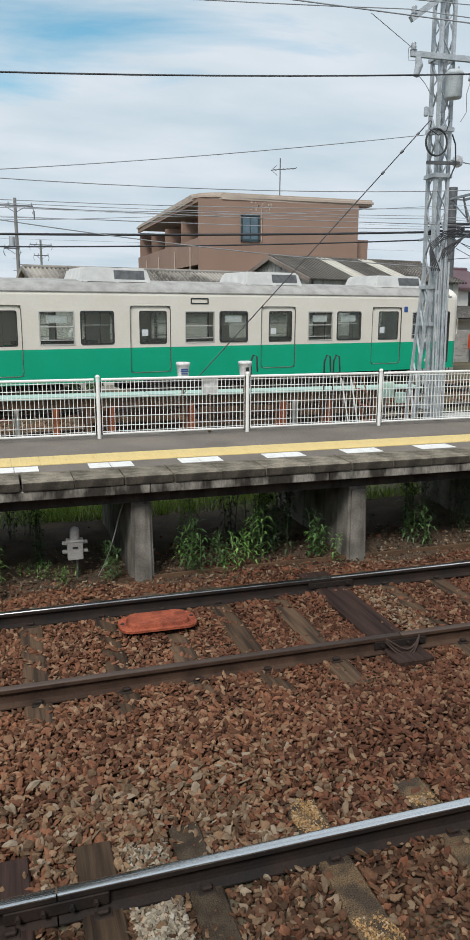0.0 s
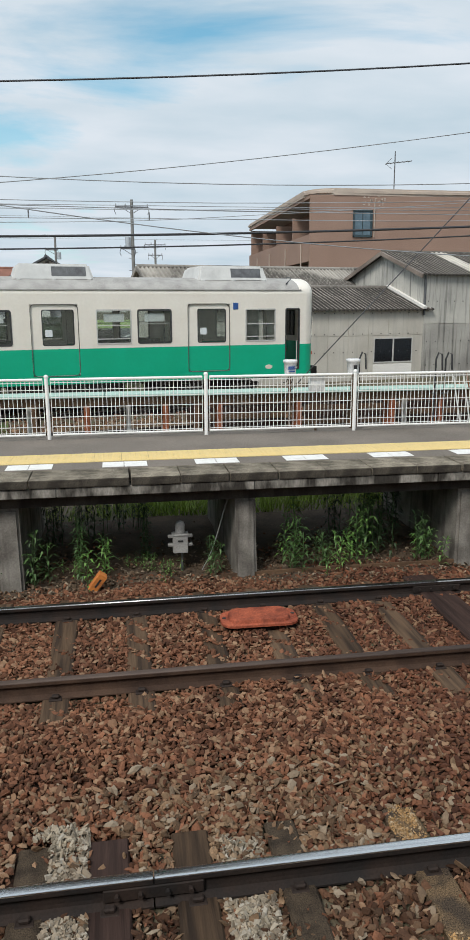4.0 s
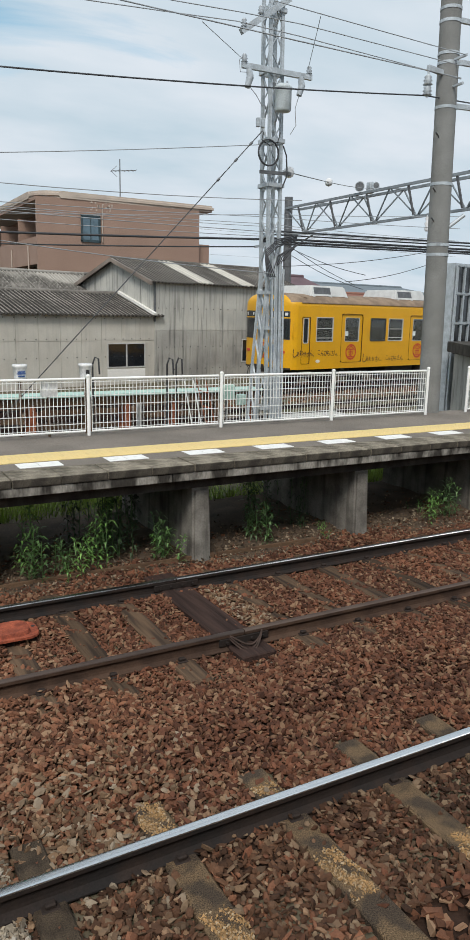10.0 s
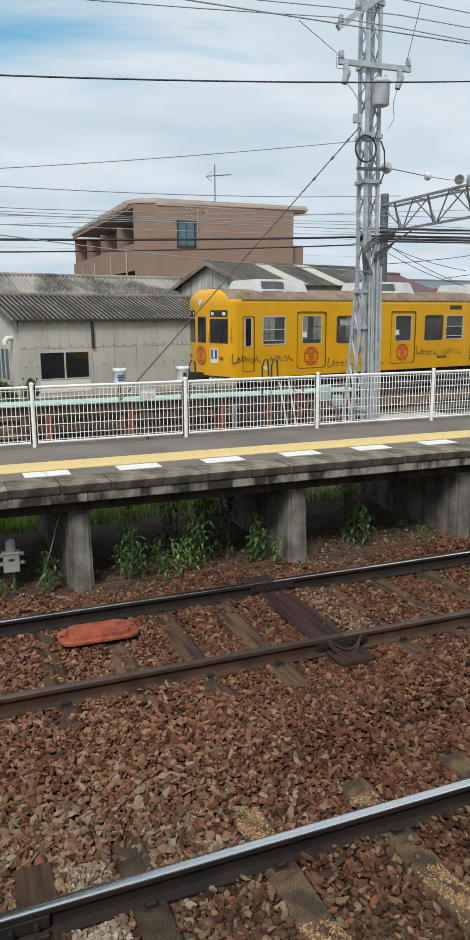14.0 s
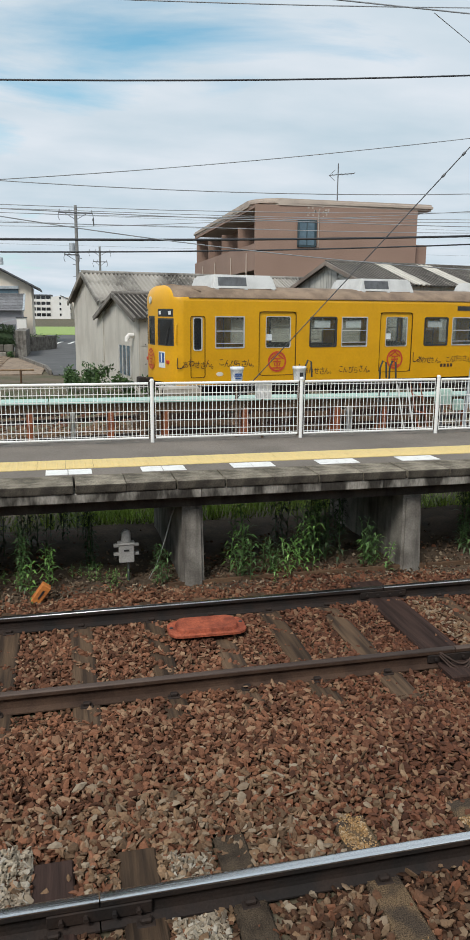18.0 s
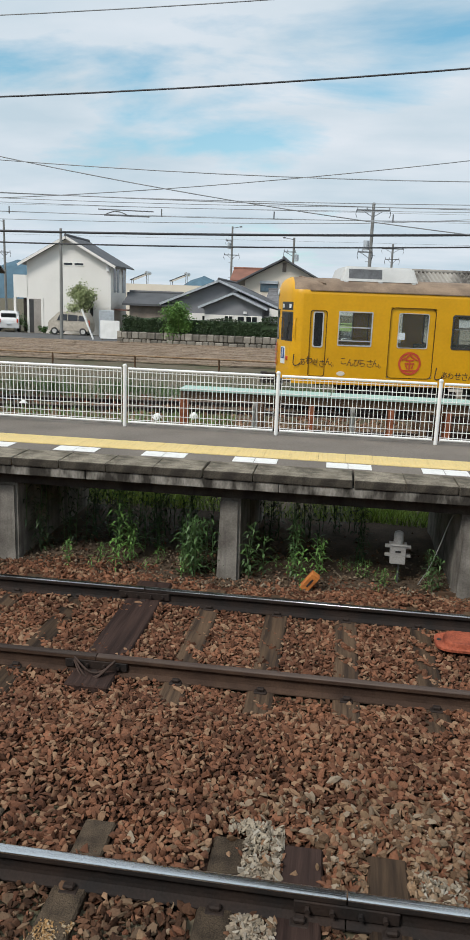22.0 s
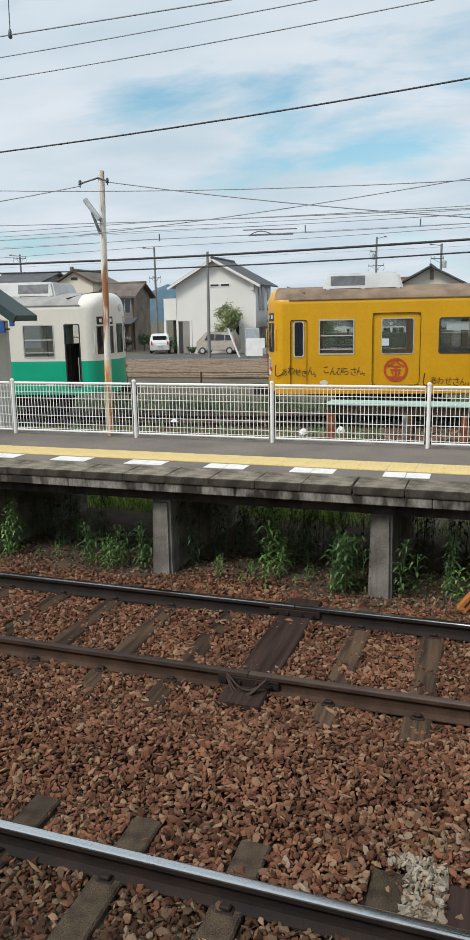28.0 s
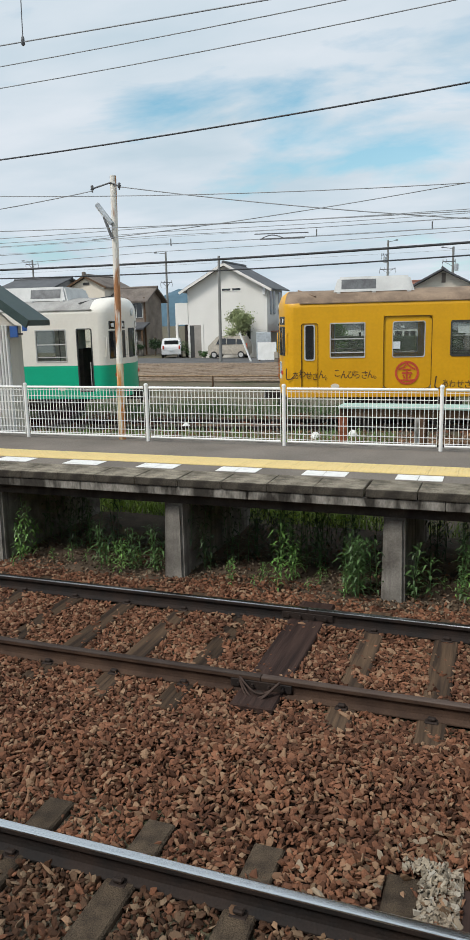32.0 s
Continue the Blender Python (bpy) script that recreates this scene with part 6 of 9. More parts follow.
    tube(bm, (-0.6, 0, 1.75), (-0.2, 0, 1.45), 0.015, n=5)
    part("elements", bm, M_galv_dark, an)


make_brown_building()


# ---- houses beyond the field ----
def house_body(name, m, x0, x1, depth, eave, ridge, wallm, roofm, label, over=0.6, base=-0.2, along=False, thick=0.16, edge_m=None):
    """A house whose gable faces the railway (along=False) or whose eaves do."""
    h = empty(name, m, label, "house")
    bm = bmesh.new()
    xm = (x0 + x1) / 2
    if not along:
        prof = [(x0, base), (x1, base), (x1, eave), (xm, ridge), (x0, eave)]
        a = [bm.verts.new((x, 0, z)) for x, z in prof]
        b = [bm.verts.new((x, depth, z)) for x, z in prof]
    else:
        prof = [(0, base), (depth, base), (depth, eave), (depth / 2, ridge), (0, eave)]
        a = [bm.verts.new((x0, y, z)) for y, z in prof]
        b = [bm.verts.new((x1, y, z)) for y, z in prof]
    n = len(prof)
    for k in range(n):
        bm.faces.new((a[k], a[(k + 1) % n], b[(k + 1) % n], b[k]))
    bm.faces.new(a[::-1]); bm.faces.new(b)
    part("wall", bm, wallm, h)
    half = (x1 - x0) / 2 if not along else depth / 2
    sl = (ridge - eave) / half
    for s in (-1, 1):
        bm = bmesh.new()
        if not along:
            p = [(xm, -over), (xm + s * (half + over), -over), (xm + s * (half + over), depth + over), (xm, depth + over)]
            z = [ridge + 0.05, ridge + 0.05 - sl * (half + over)]
            zz = [z[0], z[1], z[1], z[0]]
        else:
            c = depth / 2
            p = [(x0 - over, c), (x0 - over, c + s * (half + over)), (x1 + over, c + s * (half + over)), (x1 + over, c)]
            z = [ridge + 0.05, ridge + 0.05 - sl * (half + over)]
            zz = [z[0], z[1], z[1], z[0]]
        lo = [bm.verts.new((x, y, q)) for (x, y), q in zip(p, zz)]
        hi = [bm.verts.new((x, y, q + thick)) for (x, y), q in zip(p, zz)]
        bm.faces.new(lo[::-1]); bm.faces.new(hi)
        for k in range(4):
            bm.faces.new((lo[k], lo[(k + 1) % 4], hi[(k + 1) % 4], hi[k]))
        part("roof_slope", bm, roofm, h)
    bm = bmesh.new()
    if not along:
        tube(bm, (xm, -over - 0.05, ridge + thick + 0.06), (xm, depth + over + 0.05, ridge + thick + 0.06), 0.13, n=8)
    else:
        tube(bm, (x0 - over - 0.05, depth / 2, ridge + thick + 0.06), (x1 + over + 0.05, depth / 2, ridge + thick + 0.06), 0.13, n=8)
    part("ridge_cap", bm, roofm, h)
    if edge_m:
        for s in (-1, 1):
            bm = bmesh.new()
            bar(bm, (xm, -over - 0.03, ridge + 0.10), (xm + s * (half + over), -over - 0.03, ridge + 0.10 - sl * (half + over)), 0.06, 0.17)
            part("barge_board", bm, edge_m, h)
    return h


def make_houses():
    # white two-storey house
    wh = house_body("white_house", pose(-22.65, 60, 0), -3.55, 3.57, 4.4, 5.62, 7.55, M_wall_white, M_rooftile, "white rendered two-storey house with a grey gabled roof", 0.55, thick=0.10)
    for s in (-1, 1):
        bm = bmesh.new()
        bar(bm, (0.01, -0.57, 7.56), (0.01 + s * 4.12, -0.57, 5.32), 0.05, 0.20)
        part("barge_board", bm, M_wall_white, wh)
    bm = bmesh.new()
    box(bm, -4.72, -3.55, -0.05, 4.2, 2.72, 4.55)
    part("annex_wall", bm, M_wall_white, wh)
    for x in (-4.65, -3.5, -2.27):
        bm = bmesh.new()
        box(bm, x - 0.1, x + 0.1, -0.04, 0.2, -0.2, 2.72)
        part("porch_post", bm, M_wall_white, wh)
    # the porch recess is a flat panel painted in its shaded colour
    bm = bmesh.new()
    box(bm, -3.42, -2.3, -0.03, 0.02, -0.1, 2.65)
    part("porch_opening", bm, mat("porch_shaded_wall", (0.36, 0.33, 0.30), 0.85, col2=(0.28, 0.255, 0.23), scale=1, fine=30, bump=0.1), wh)
    # the recess's darker left strip: its shade as a near-black panel
    bm = bmesh.new()
    box(bm, -3.40, -3.02, -0.05, -0.031, -0.1, 2.6)
    part("porch_door", bm, M_seal, wh)
    # a near-black panel stands for the open shade under the annex
    bm = bmesh.new()
    box(bm, -4.7, -3.6, 1.8, 1.9, -0.2, 2.7)
    part("carport_back", bm, M_under, wh)
    for a, b in ((-0.42, 0.40), (0.50, 1.33)):
        window_set(wh, a, b, 5.38, 5.64, -0.01, 1, M_wall_white)
    window_set(wh, 1.8, 2.1, 1.4, 2.35, -0.01, 1, M_seal)
    bm = bmesh.new()
    rbox(bm, 3.25, 3.5, -0.22, -0.01, 5.0, 5.75, 0.05, 2)
    part("wall_lamp", bm, M_porcelain, wh)
    for y0 in (0.8, 1.7, 3.3):
        bm = bmesh.new()
        box(bm, 3.565, 3.60, y0, y0 + 0.6, 3.4 if y0 < 4 else 4.1, 5.3)
        part("side_window", bm, M_darkglass, wh)
    bm = bmesh.new()
    box(bm, 3.6, 4.7, 0.8, 2.6, 1.95, 2.05)
    part("porch_roof", bm, M_roofred, wh)
    # low grey tiled house
    lh = house_body("tiled_house", pose(-10.4, 60, 0), -3.9, 4.5, 9.0, 2.75, 4.45, M_wall_grey, M_rooftile, "low grey house with dark tiled gables", 0.55, edge_m=M_galv)
    for x0, x1, z0, z1 in ((-1.1, -0.2, 1.25, 1.85), (0.4, 1.4, 1.25, 1.85), (1.7, 2.6, 1.25, 1.85)):
        window_set(lh, x0, x1, z0, z1, -0.02, 2, M_wall_white)
    bm = bmesh.new()
    box(bm, -3.9, 4.5, -0.03, -0.005, 0.9, 2.0)
    part("pale_wall_band", bm, M_wall_white, lh)
    l2 = house_body("tiled_wing", pose(-8.75, 58.2, 0), -2.2, 2.3, 3.0, 2.55, 3.5, M_wall_grey, M_rooftile, "grey gabled wing with white-edged roof tiles", 0.45, edge_m=M_galv)
    bm = bmesh.new()
    box(bm, -2.19, 2.29, -0.03, -0.005, 0.9, 1.96)
    part("pale_wall_band", bm, M_wall_white, l2)
    for x0, x1, n_s in ((-0.65, 0.05, 2), (0.37, 0.95, 1), (1.05, 1.97, 2)):
        window_set(l2, x0, x1, 1.36, 1.92, -0.05, n_s, M_wall_white)
    bm = bmesh.new()
    rbox(bm, 0.85, 1.12, -0.14, -0.01, 2.08, 2.28, 0.02, 1)
    part("wall_box", bm, M_porcelain, l2)
    house_body("tiled_annex", pose(-15.75, 60, 0), -1.75, 1.75, 4.0, 2.55, 3.3, M_wall_old, M_rooftile, "small annex with a hipped dark tile roof", 0.5, along=True)
    # cream two-storey house
    ch = house_body("cream_house", pose(-6.0, 72, 0), -3.7, 3.6, 7.0, 5.05, 6.95, M_wall_cream, M_rooftile, "cream two-storey house with a shallow gable", 0.8)
    window_set(ch, -2.20, -0.55, 4.05, 4.78, -0.02, 2, M_teal, M_skyglass)
    window_set(ch, 0.80, 2.46, 4.05, 4.78, -0.02, 2, M_teal, M_skyglass)
    for x0, x1 in ((-2.24, -0.51), (0.76, 2.50)):
        bm = bmesh.new()
        rbox(bm, x0, x1, -0.20, -0.02, 4.785, 5.06, 0.02, 1)
        part("shutter_box", bm, M_galv, ch)
    bm = bmesh.new()
    box(bm, -0.18, 0.18, -0.04, -0.005, 5.9, 6.75)
    part("gable_vent", bm, M_wall_old, ch)
    house_body("red_roof_house", pose(-9.6, 78, 0), -2.0, 2.0, 5.0, 5.2, 6.3, M_wall_cream, M_roofred, "house with a brown tiled roof", 0.4, along=True)
    # shed roof with grey sheets before the cream house
    lr = empty("lean_to", pose(-5.1, 66.5, 0), "grey tiled lean-to beside the cream house", "shed")
    bm = bmesh.new()
    box(bm, -1.9, 2.0, 0, 3.5, -0.2, 2.9)
    part("wall", bm, mat("lean_to_wall", (0.44, 0.43, 0.45), 0.85, col2=(0.36, 0.35, 0.37), scale=0.7, fine=30, bump=0.1, grain=0.08), lr)
    tile_m = mat("roof_tile_pale", (0.215, 0.215, 0.222), 0.7, col2=(0.14, 0.14, 0.145), scale=1.6, fine=9, bump=0.3, grain=0.3, per="object", spread=0.12)
    for k in range(10):
        ya, za = -0.4 + 0.38 * k, 2.86 + 0.131 * k
        bm = bmesh.new()
        pts = [(-2.05, ya, za), (2.1, ya, za), (2.1, ya + 0.42, za + 0.10), (-2.05, ya + 0.42, za + 0.10)]
        lo, hi = [bm.verts.new(p) for p in pts], [bm.verts.new((x, y, z + 0.06)) for x, y, z in pts]
        bm.faces.new(lo[::-1]); bm.faces.new(hi)
        for q in range(4):
            bm.faces.new((lo[q], lo[(q + 1) % 4], hi[(q + 1) % 4], hi[q]))
        part("tile_course", bm, tile_m, lr)
    bm = bmesh.new()
    rbox(bm, -2.1, 2.2, 3.3, 3.6, 4.1, 4.36, 0.05, 2)
    part("ridge_cap", bm, tile_m, lr)
    bm = bmesh.new()
    bar(bm, (2.16, -0.45, 2.88), (2.16, 3.5, 4.28), 0.16, 0.14)
    part("verge_tiles", bm, M_galv, lr)
    # garden store and white gate wall behind the hedge
    gs = empty("garden_store", pose(-4.6, 58.3, 0), "low grey store with a white panel and a thin sloping roof", "shed")
    bm = bmesh.new()
    box(bm, -1.3, 1.35, 0, 0.9, -0.2, 1.85)
    part("wall", bm, M_wall_grey, gs)
    bm = bmesh.new()
    pts = [(-1.3, 2.0), (-0.28, 1.93), (-0.28, 2.38), (-1.3, 2.6)]
    lo, hi = [bm.verts.new((x, -0.05, z)) for x, z in pts], [bm.verts.new((x, 0.05, z)) for x, z in pts]
    bm.faces.new(lo); bm.faces.new(hi[::-1])
    for q in range(4):
        bm.faces.new((lo[q], lo[(q + 1) % 4], hi[(q + 1) % 4], hi[q]))
    part("white_panel", bm, M_wall_white, gs)
    bm = bmesh.new()
    box(bm, -1.3, -0.28, 0.06, 0.8, 1.85, 2.0)
    part("roof_base", bm, M_wall_grey, gs)
    bm = bmesh.new()
    bar(bm, (-0.15, 0.4, 1.9), (1.45, 0.4, 2.28), 1.0, 0.06)
    part("roof_slope", bm, M_galv, gs)
    gw = empty("gate_wall", pose(-2.75, 58.0, 0), "narrow white rendered gate wall beside the road", "wall")
    bm = bmesh.new()
    rbox(bm, -0.36, 0.34, -0.1, 0.1, -0.2, 2.33, 0.02, 1)
    part("panel", bm, M_wall_white, gw)
    bm = bmesh.new()
    rbox(bm, -0.42, 0.40, -0.16, 0.16, 2.335, 2.42, 0.02, 1)
    part("cap", bm, M_rooftile, gw)
    # flat-roofed building with solar heaters
    fb = empty("flat_building", pose(-21.5, 88, 0), "beige flat-roofed building with rooftop solar heaters", "building")
    bm = bmesh.new()
    box(bm, -5.0, 5.2, 0, 8, -0.2, 4.75)
    part("wall", bm, M_wall_cream, fb)
    for k in range(6):
        window_set(fb, -4.4 + 1.55 * k, -3.3 + 1.55 * k, 2.9, 3.8, -0.02, 2)
    for x in (-3.2, 1.6):
        sh = empty("solar_heater", pose(-21.5 + x, 89, 4.75), "tilted rooftop solar water heater", "solar heater", "rooftop solar heaters")
        bm = bmesh.new()
        bar(bm, (-1.0, 0.4, 0.45), (1.0, 0.4, 1.25), 1.6, 0.10)
        part("collector", bm, M_darkglass, sh)
        bm = bmesh.new()
        tube(bm, (1.0, -0.4, 1.3), (1.0, 1.2, 1.3), 0.22, n=10)
        part("tank", bm, M_galv, sh)
        for y in (0, 0.8):
            for lx, lz in ((0.9, 1.15), (-0.9, 0.45)):
                bm = bmesh.new()
                bar(bm, (lx, y, 0), (lx, y, lz), 0.06, 0.06)
                part("leg", bm, M_galv_dark, sh)
    # far apartment block
    ap = empty("apartment_block", pose(-6.0, 320, 0), "pale four-storey apartment block far down the road", "building")
    bm = bmesh.new()
    box(bm, -4.6, 3.3, 0, 12, -0.5, 8.9)
    part("wall", bm, M_wall_white, ap)
    bm = bmesh.new()
    prof = [(3.3, -0.5), (10.9, -0.5), (10.9, 7.4), (7.2, 9.0), (3.3, 8.5)]
    lo, hi = [bm.verts.new((x, -1.6, z)) for x, z in prof], [bm.verts.new((x, 12, z)) for x, z in prof]
    bm.faces.new(lo); bm.faces.new(hi[::-1])
    for q in range(5):
        bm.faces.new((lo[q], lo[(q + 1) % 5], hi[(q + 1) % 5], hi[q]))
    part("gable_wall", bm, M_wall_white, ap)
    bm = bmesh.new()
    rbox(bm, -5.0, 4.0, -1.6, 12.5, 8.9, 9.45, 0.05, 1)
    part("roof", bm, M_rooftile, ap)
    bm = bmesh.new()
    bar(bm, (7.1, 5, 9.15), (11.3, 5, 7.35), 14, 0.25)
    part("gable_roof", bm, M_rooftile, ap)
    for fl in range(4):
        for k in range(4):
            bm = bmesh.new()
            box(bm, -4.4 + 1.95 * k, -2.9 + 1.95 * k, -0.06, -0.01, 0.6 + 2.3 * fl, 2.1 + 2.3 * fl)
            part("window", bm, M_darkglass, ap)
        bm = bmesh.new()
        box(bm, -4.6, 3.2, -1.3, -1.1, -0.3 + 2.3 * fl, 0.75 + 2.3 * fl)
        part("balcony", bm, M_wall_white, ap)
        bm = bmesh.new()
        box(bm, 6.6, 7.3, -1.66, -1.605, 1.0 + 2.2 * fl, 1.9 + 2.2 * fl)
        part("gable_window", bm, M_darkglass, ap)
    # second pale block
    ap2 = empty("apartment_block", pose(6.0, 330, 0), "second pale apartment block far down the road", "building")
    bm = bmesh.new()
    box(bm, -3, 6, 0, 12, -0.5, 8.6)
    part("wall", bm, M_wall_cream, ap2)
    for fl in range(3):
        for k in range(2):
            bm = bmesh.new()
            box(bm, -2.2 + 3.0 * k, -0.6 + 3.0 * k, -0.05, 0.0, 0.7 + 2.7 * fl, 2.2 + 2.7 * fl)
            part("window", bm, M_darkglass, ap2)
    # old timber two-storey house
    wr = mat("roof_tile_weathered", (0.20, 0.17, 0.145), 0.75, col2=(0.12, 0.10, 0.088), scale=1, fine=9, bump=0.3, grain=0.3)
    oh = house_body("timber_house", pose(-39.6, 66, 0), -2.0, 2.0, 5.0, 6.5, 7.5, M_wall_cream, wr, "old two-storey house with a cream plaster gable and brown tiles", 0.36, edge_m=M_timber)
    bm = bmesh.new()
    box(bm, -0.35, 0.35, -0.04, -0.005, 6.75, 7.0)
    part("gable_vent", bm, M_seal, oh)
    bm = bmesh.new()
    rbox(bm, -0.16, 0.16, -0.5, -0.2, 7.6, 8.0, 0.05, 2)
    part("ridge_ornament", bm, wr, oh)
    ow = house_body("timber_wing", pose(-34.3, 66.6, 0), -3.2, 0.75, 3.6, 5.15, 6.2, M_wall_old, wr, "brown timber two-storey wing with sliding windows", 0.5, along=True)
    window_set(ow, -0.9, 0.45, 3.45, 4.9, -0.02, 2, M_alu)
    window_set(ow, -2.6, -1.3, 3.5, 4.8, -0.02, 2, M_alu)
    for x in (-1.1, 0.68):
        bm = bmesh.new()
        box(bm, x - 0.08, x + 0.08, -0.05, -0.005, -0.2, 5.4)
        part("corner_post", bm, M_timber, ow)
    bm = bmesh.new()
    poly(bm, [(-3.4, -1.6, 2.45), (1.2, -1.6, 2.45), (1.2, 0, 3.05), (-3.4, 0, 3.05)])
    poly(bm, [(-3.4, -1.6, 2.33), (1.2, -1.6, 2.33), (1.2, 0, 2.93), (-3.4, 0, 2.93)])
    part("porch_roof", bm, M_rooftile, ow, fix=False)
    for x in (-3.2, -1.6, -0.2, 1.0):
        bm = bmesh.new()
        box(bm, x - 0.08, x + 0.08, -1.5, -1.34, -0.2, 2.4)
        part("porch_post", bm, M_timber, ow)
    window_set(ow, -2.6, -0.2, 0.4, 2.1, -0.02, 3, M_alu)
    bm = bmesh.new()
    rbox(bm, -2.4, 1.4, -2.2, -2.05, -0.2, 1.25, 0.02, 1)
    part("garden_wall", bm, M_conc, ow)
    house_body("grey_roof_house", pose(-50, 74, 0), -6.0, 0.8, 8.0, 7.0, 8.2, M_wall_grey, M_rooftile, "grey-roofed house beside the old timber house", 0.6, along=True)
    # houses by the gantry
    gh = house_body("purple_roof_house", pose(27.0, 40.5, 0, 0, 0, 8), -3.5, 3.0, 7.0, 4.0, 5.15, M_wall_white, mat("roof_purple", (0.15, 0.095, 0.105), 0.7, col2=(0.115, 0.075, 0.085), scale=1, fine=25, bump=0.2), "white house with a dark purple roof", 0.4, along=True)
    window_set(gh, -2.1, -0.6, 2.75, 3.85, -0.02, 2, M_seal)
    window_set(gh, 0.6, 2.0, 2.75, 3.85, -0.02, 2, M_seal)
    bm = bmesh.new()
    poly(bm, [(-3.6, -1.6, 2.3), (3.0, -1.6, 2.3), (3.0, 0, 3.0), (-3.6, 0, 3.0)])
    poly(bm, [(-3.6, -1.6, 2.2), (3.0, -1.6, 2.2), (3.0, 0, 2.9), (-3.6, 0, 2.9)])
    part("porch_roof", bm, M_slate, gh, fix=False)
    house_body("red_roof_annex", pose(31.8, 42, 0, 0, 0, 8), -3.0, 6.0, 5.0, 3.45, 4.15, M_wall_cream, M_roofred, "cream annex with a flat red-brown roof", 0.3, along=True)
    house_body("grey_hall", pose(38, 52, 0, 0, 0, 8), -8.0, 14.0, 10.0, 4.6, 5.4, M_wall_grey, mat("roof_slate_blue", (0.15, 0.18, 0.20), 0.6, bump=0.1), "grey hall with a long blue-grey roof", 0.4, along=True)
    # block wall along the yard road, red box on it
    bw = empty("block_wall", pose(24.5, 36.5, 0, 0, 0, 8), "grey concrete block wall beside the yard road", "wall")
    for r in range(9):
        for k in range(16):
            bm = bmesh.new()
            x = -3.0 + 0.4 * k + (0.2 if r % 2 else 0)
            rbox(bm, x + 0.004, x + 0.396, 0, 0.12, -0.15 + 0.2 * r + 0.004, -0.15 + 0.2 * r + 0.196, 0.006, 1)
            part("concrete_block", bm, mat("block_pale_grey", (0.40, 0.39, 0.365), 0.9, col2=(0.30, 0.29, 0.27), scale=1.5, fine=60, bump=0.3, per="object", spread=0.08), bw)
    rb = empty("red_box", pose(25.0, 36.2, 0.35, 0, 0, 8), "small red metal box fixed beside the block wall", "box")
    bm = bmesh.new()
    rbox(bm, -0.15, 0.15, -0.1, 0.1, 0.3, 1.1, 0.03, 2)
    part("body", bm, M_red, rb)
    bm = bmesh.new()
    box(bm, -0.09, 0.09, -0.115, -0.10, 0.8, 0.88)
    part("slot", bm, M_black, rb)
    bm = bmesh.new()
    box(bm, -0.04, 0.04, -0.06, 0.06, -0.5, 0.3)
    part("bracket", bm, M_galv_dark, rb)
    # steel-framed wall beside the big pole, before the yard track
    sf = empty("steel_frame_building", pose(15.93, 16.0, 0, 0, 0, 10), "grey sheet-metal building with a dark glazed steel front", "building")
    bm = bmesh.new()
    box(bm, 0, 9, 0.02, 0.34, -0.2, 4.36)
    part("wall", bm, M_galv, sf)
    for k in range(16):
        bm = bmesh.new()
        bar(bm, (0.04 + 0.36 * k, -0.05, -0.2), (0.04 + 0.36 * k, -0.05, 4.32), 0.05, 0.07)
        part("frame_post", bm, M_galv, sf)
    for z in (1.75, 2.69, 3.52, 4.30):
        bm = bmesh.new()
        bar(bm, (0.0, -0.06, z), (5.6, -0.06, z), 0.07, 0.05)
        part("frame_rail", bm, M_galv, sf)
    for k in range(15):
        for z0, z1 in ((1.80, 2.64), (2.74, 3.47), (3.57, 4.26)):
            bm = bmesh.new()
            box(bm, 0.08 + 0.36 * k, 0.36 + 0.36 * k, -0.02, 0.01, z0, z1)
            part("dark_panel", bm, M_darkglass, sf)
    cs = empty("concrete_stand", pose(0, 0, 0), "low sheet-walled stand with a flat concrete roof slab", "shed")
    e0, e1 = Vector((15.55, 15.7, 0)), Vector((13.4, 12.6, 0))
    bm = bmesh.new()
    pts = [(e0.x, e0.y), (e1.x, e1.y), (21.0, 12.6), (21.0, 15.7)]
    lo, hi = [bm.verts.new((x, y, 1.90)) for x, y in pts], [bm.verts.new((x, y, 2.18)) for x, y in pts]
    for k in range(4):
        bm.faces.new((lo[k], lo[(k + 1) % 4], hi[(k + 1) % 4], hi[k]))
    bm.faces.new(lo[::-1]); bm.faces.new(hi)
    part("roof_slab", bm, M_conc_dark, cs)
    d = (e1 - e0).normalized()
    for k in range(9):
        bm = bmesh.new()
        a = e0 + d * (0.25 + 0.40 * k) + Vector((0.45, 0, 0))
        bar(bm, (a.x, a.y, -0.2), (a.x, a.y, 1.90), 0.36, 0.05)
        part("wall_sheet", bm, M_clad2, cs)
    for k in range(18):
        bm = bmesh.new()
        rbox(bm, 13.9 + 0.4 * k, 14.28 + 0.4 * k, 12.75, 12.8, -0.2, 1.90, 0.01, 1)
        part("wall_sheet", bm, M_clad2, cs)


make_houses()


# ---- masts, poles, gantry ----
def insulator(bm, c, h=0.16, r=0.055, n=10):
    lathe(bm, ((r * 0.5, 0), (r, h * 0.1), (r * 0.6, h * 0.3), (r * 0.95, h * 0.45), (r * 0.55, h * 0.62), (r * 0.8, h * 0.78), (r * 0.35, h)), c, n)


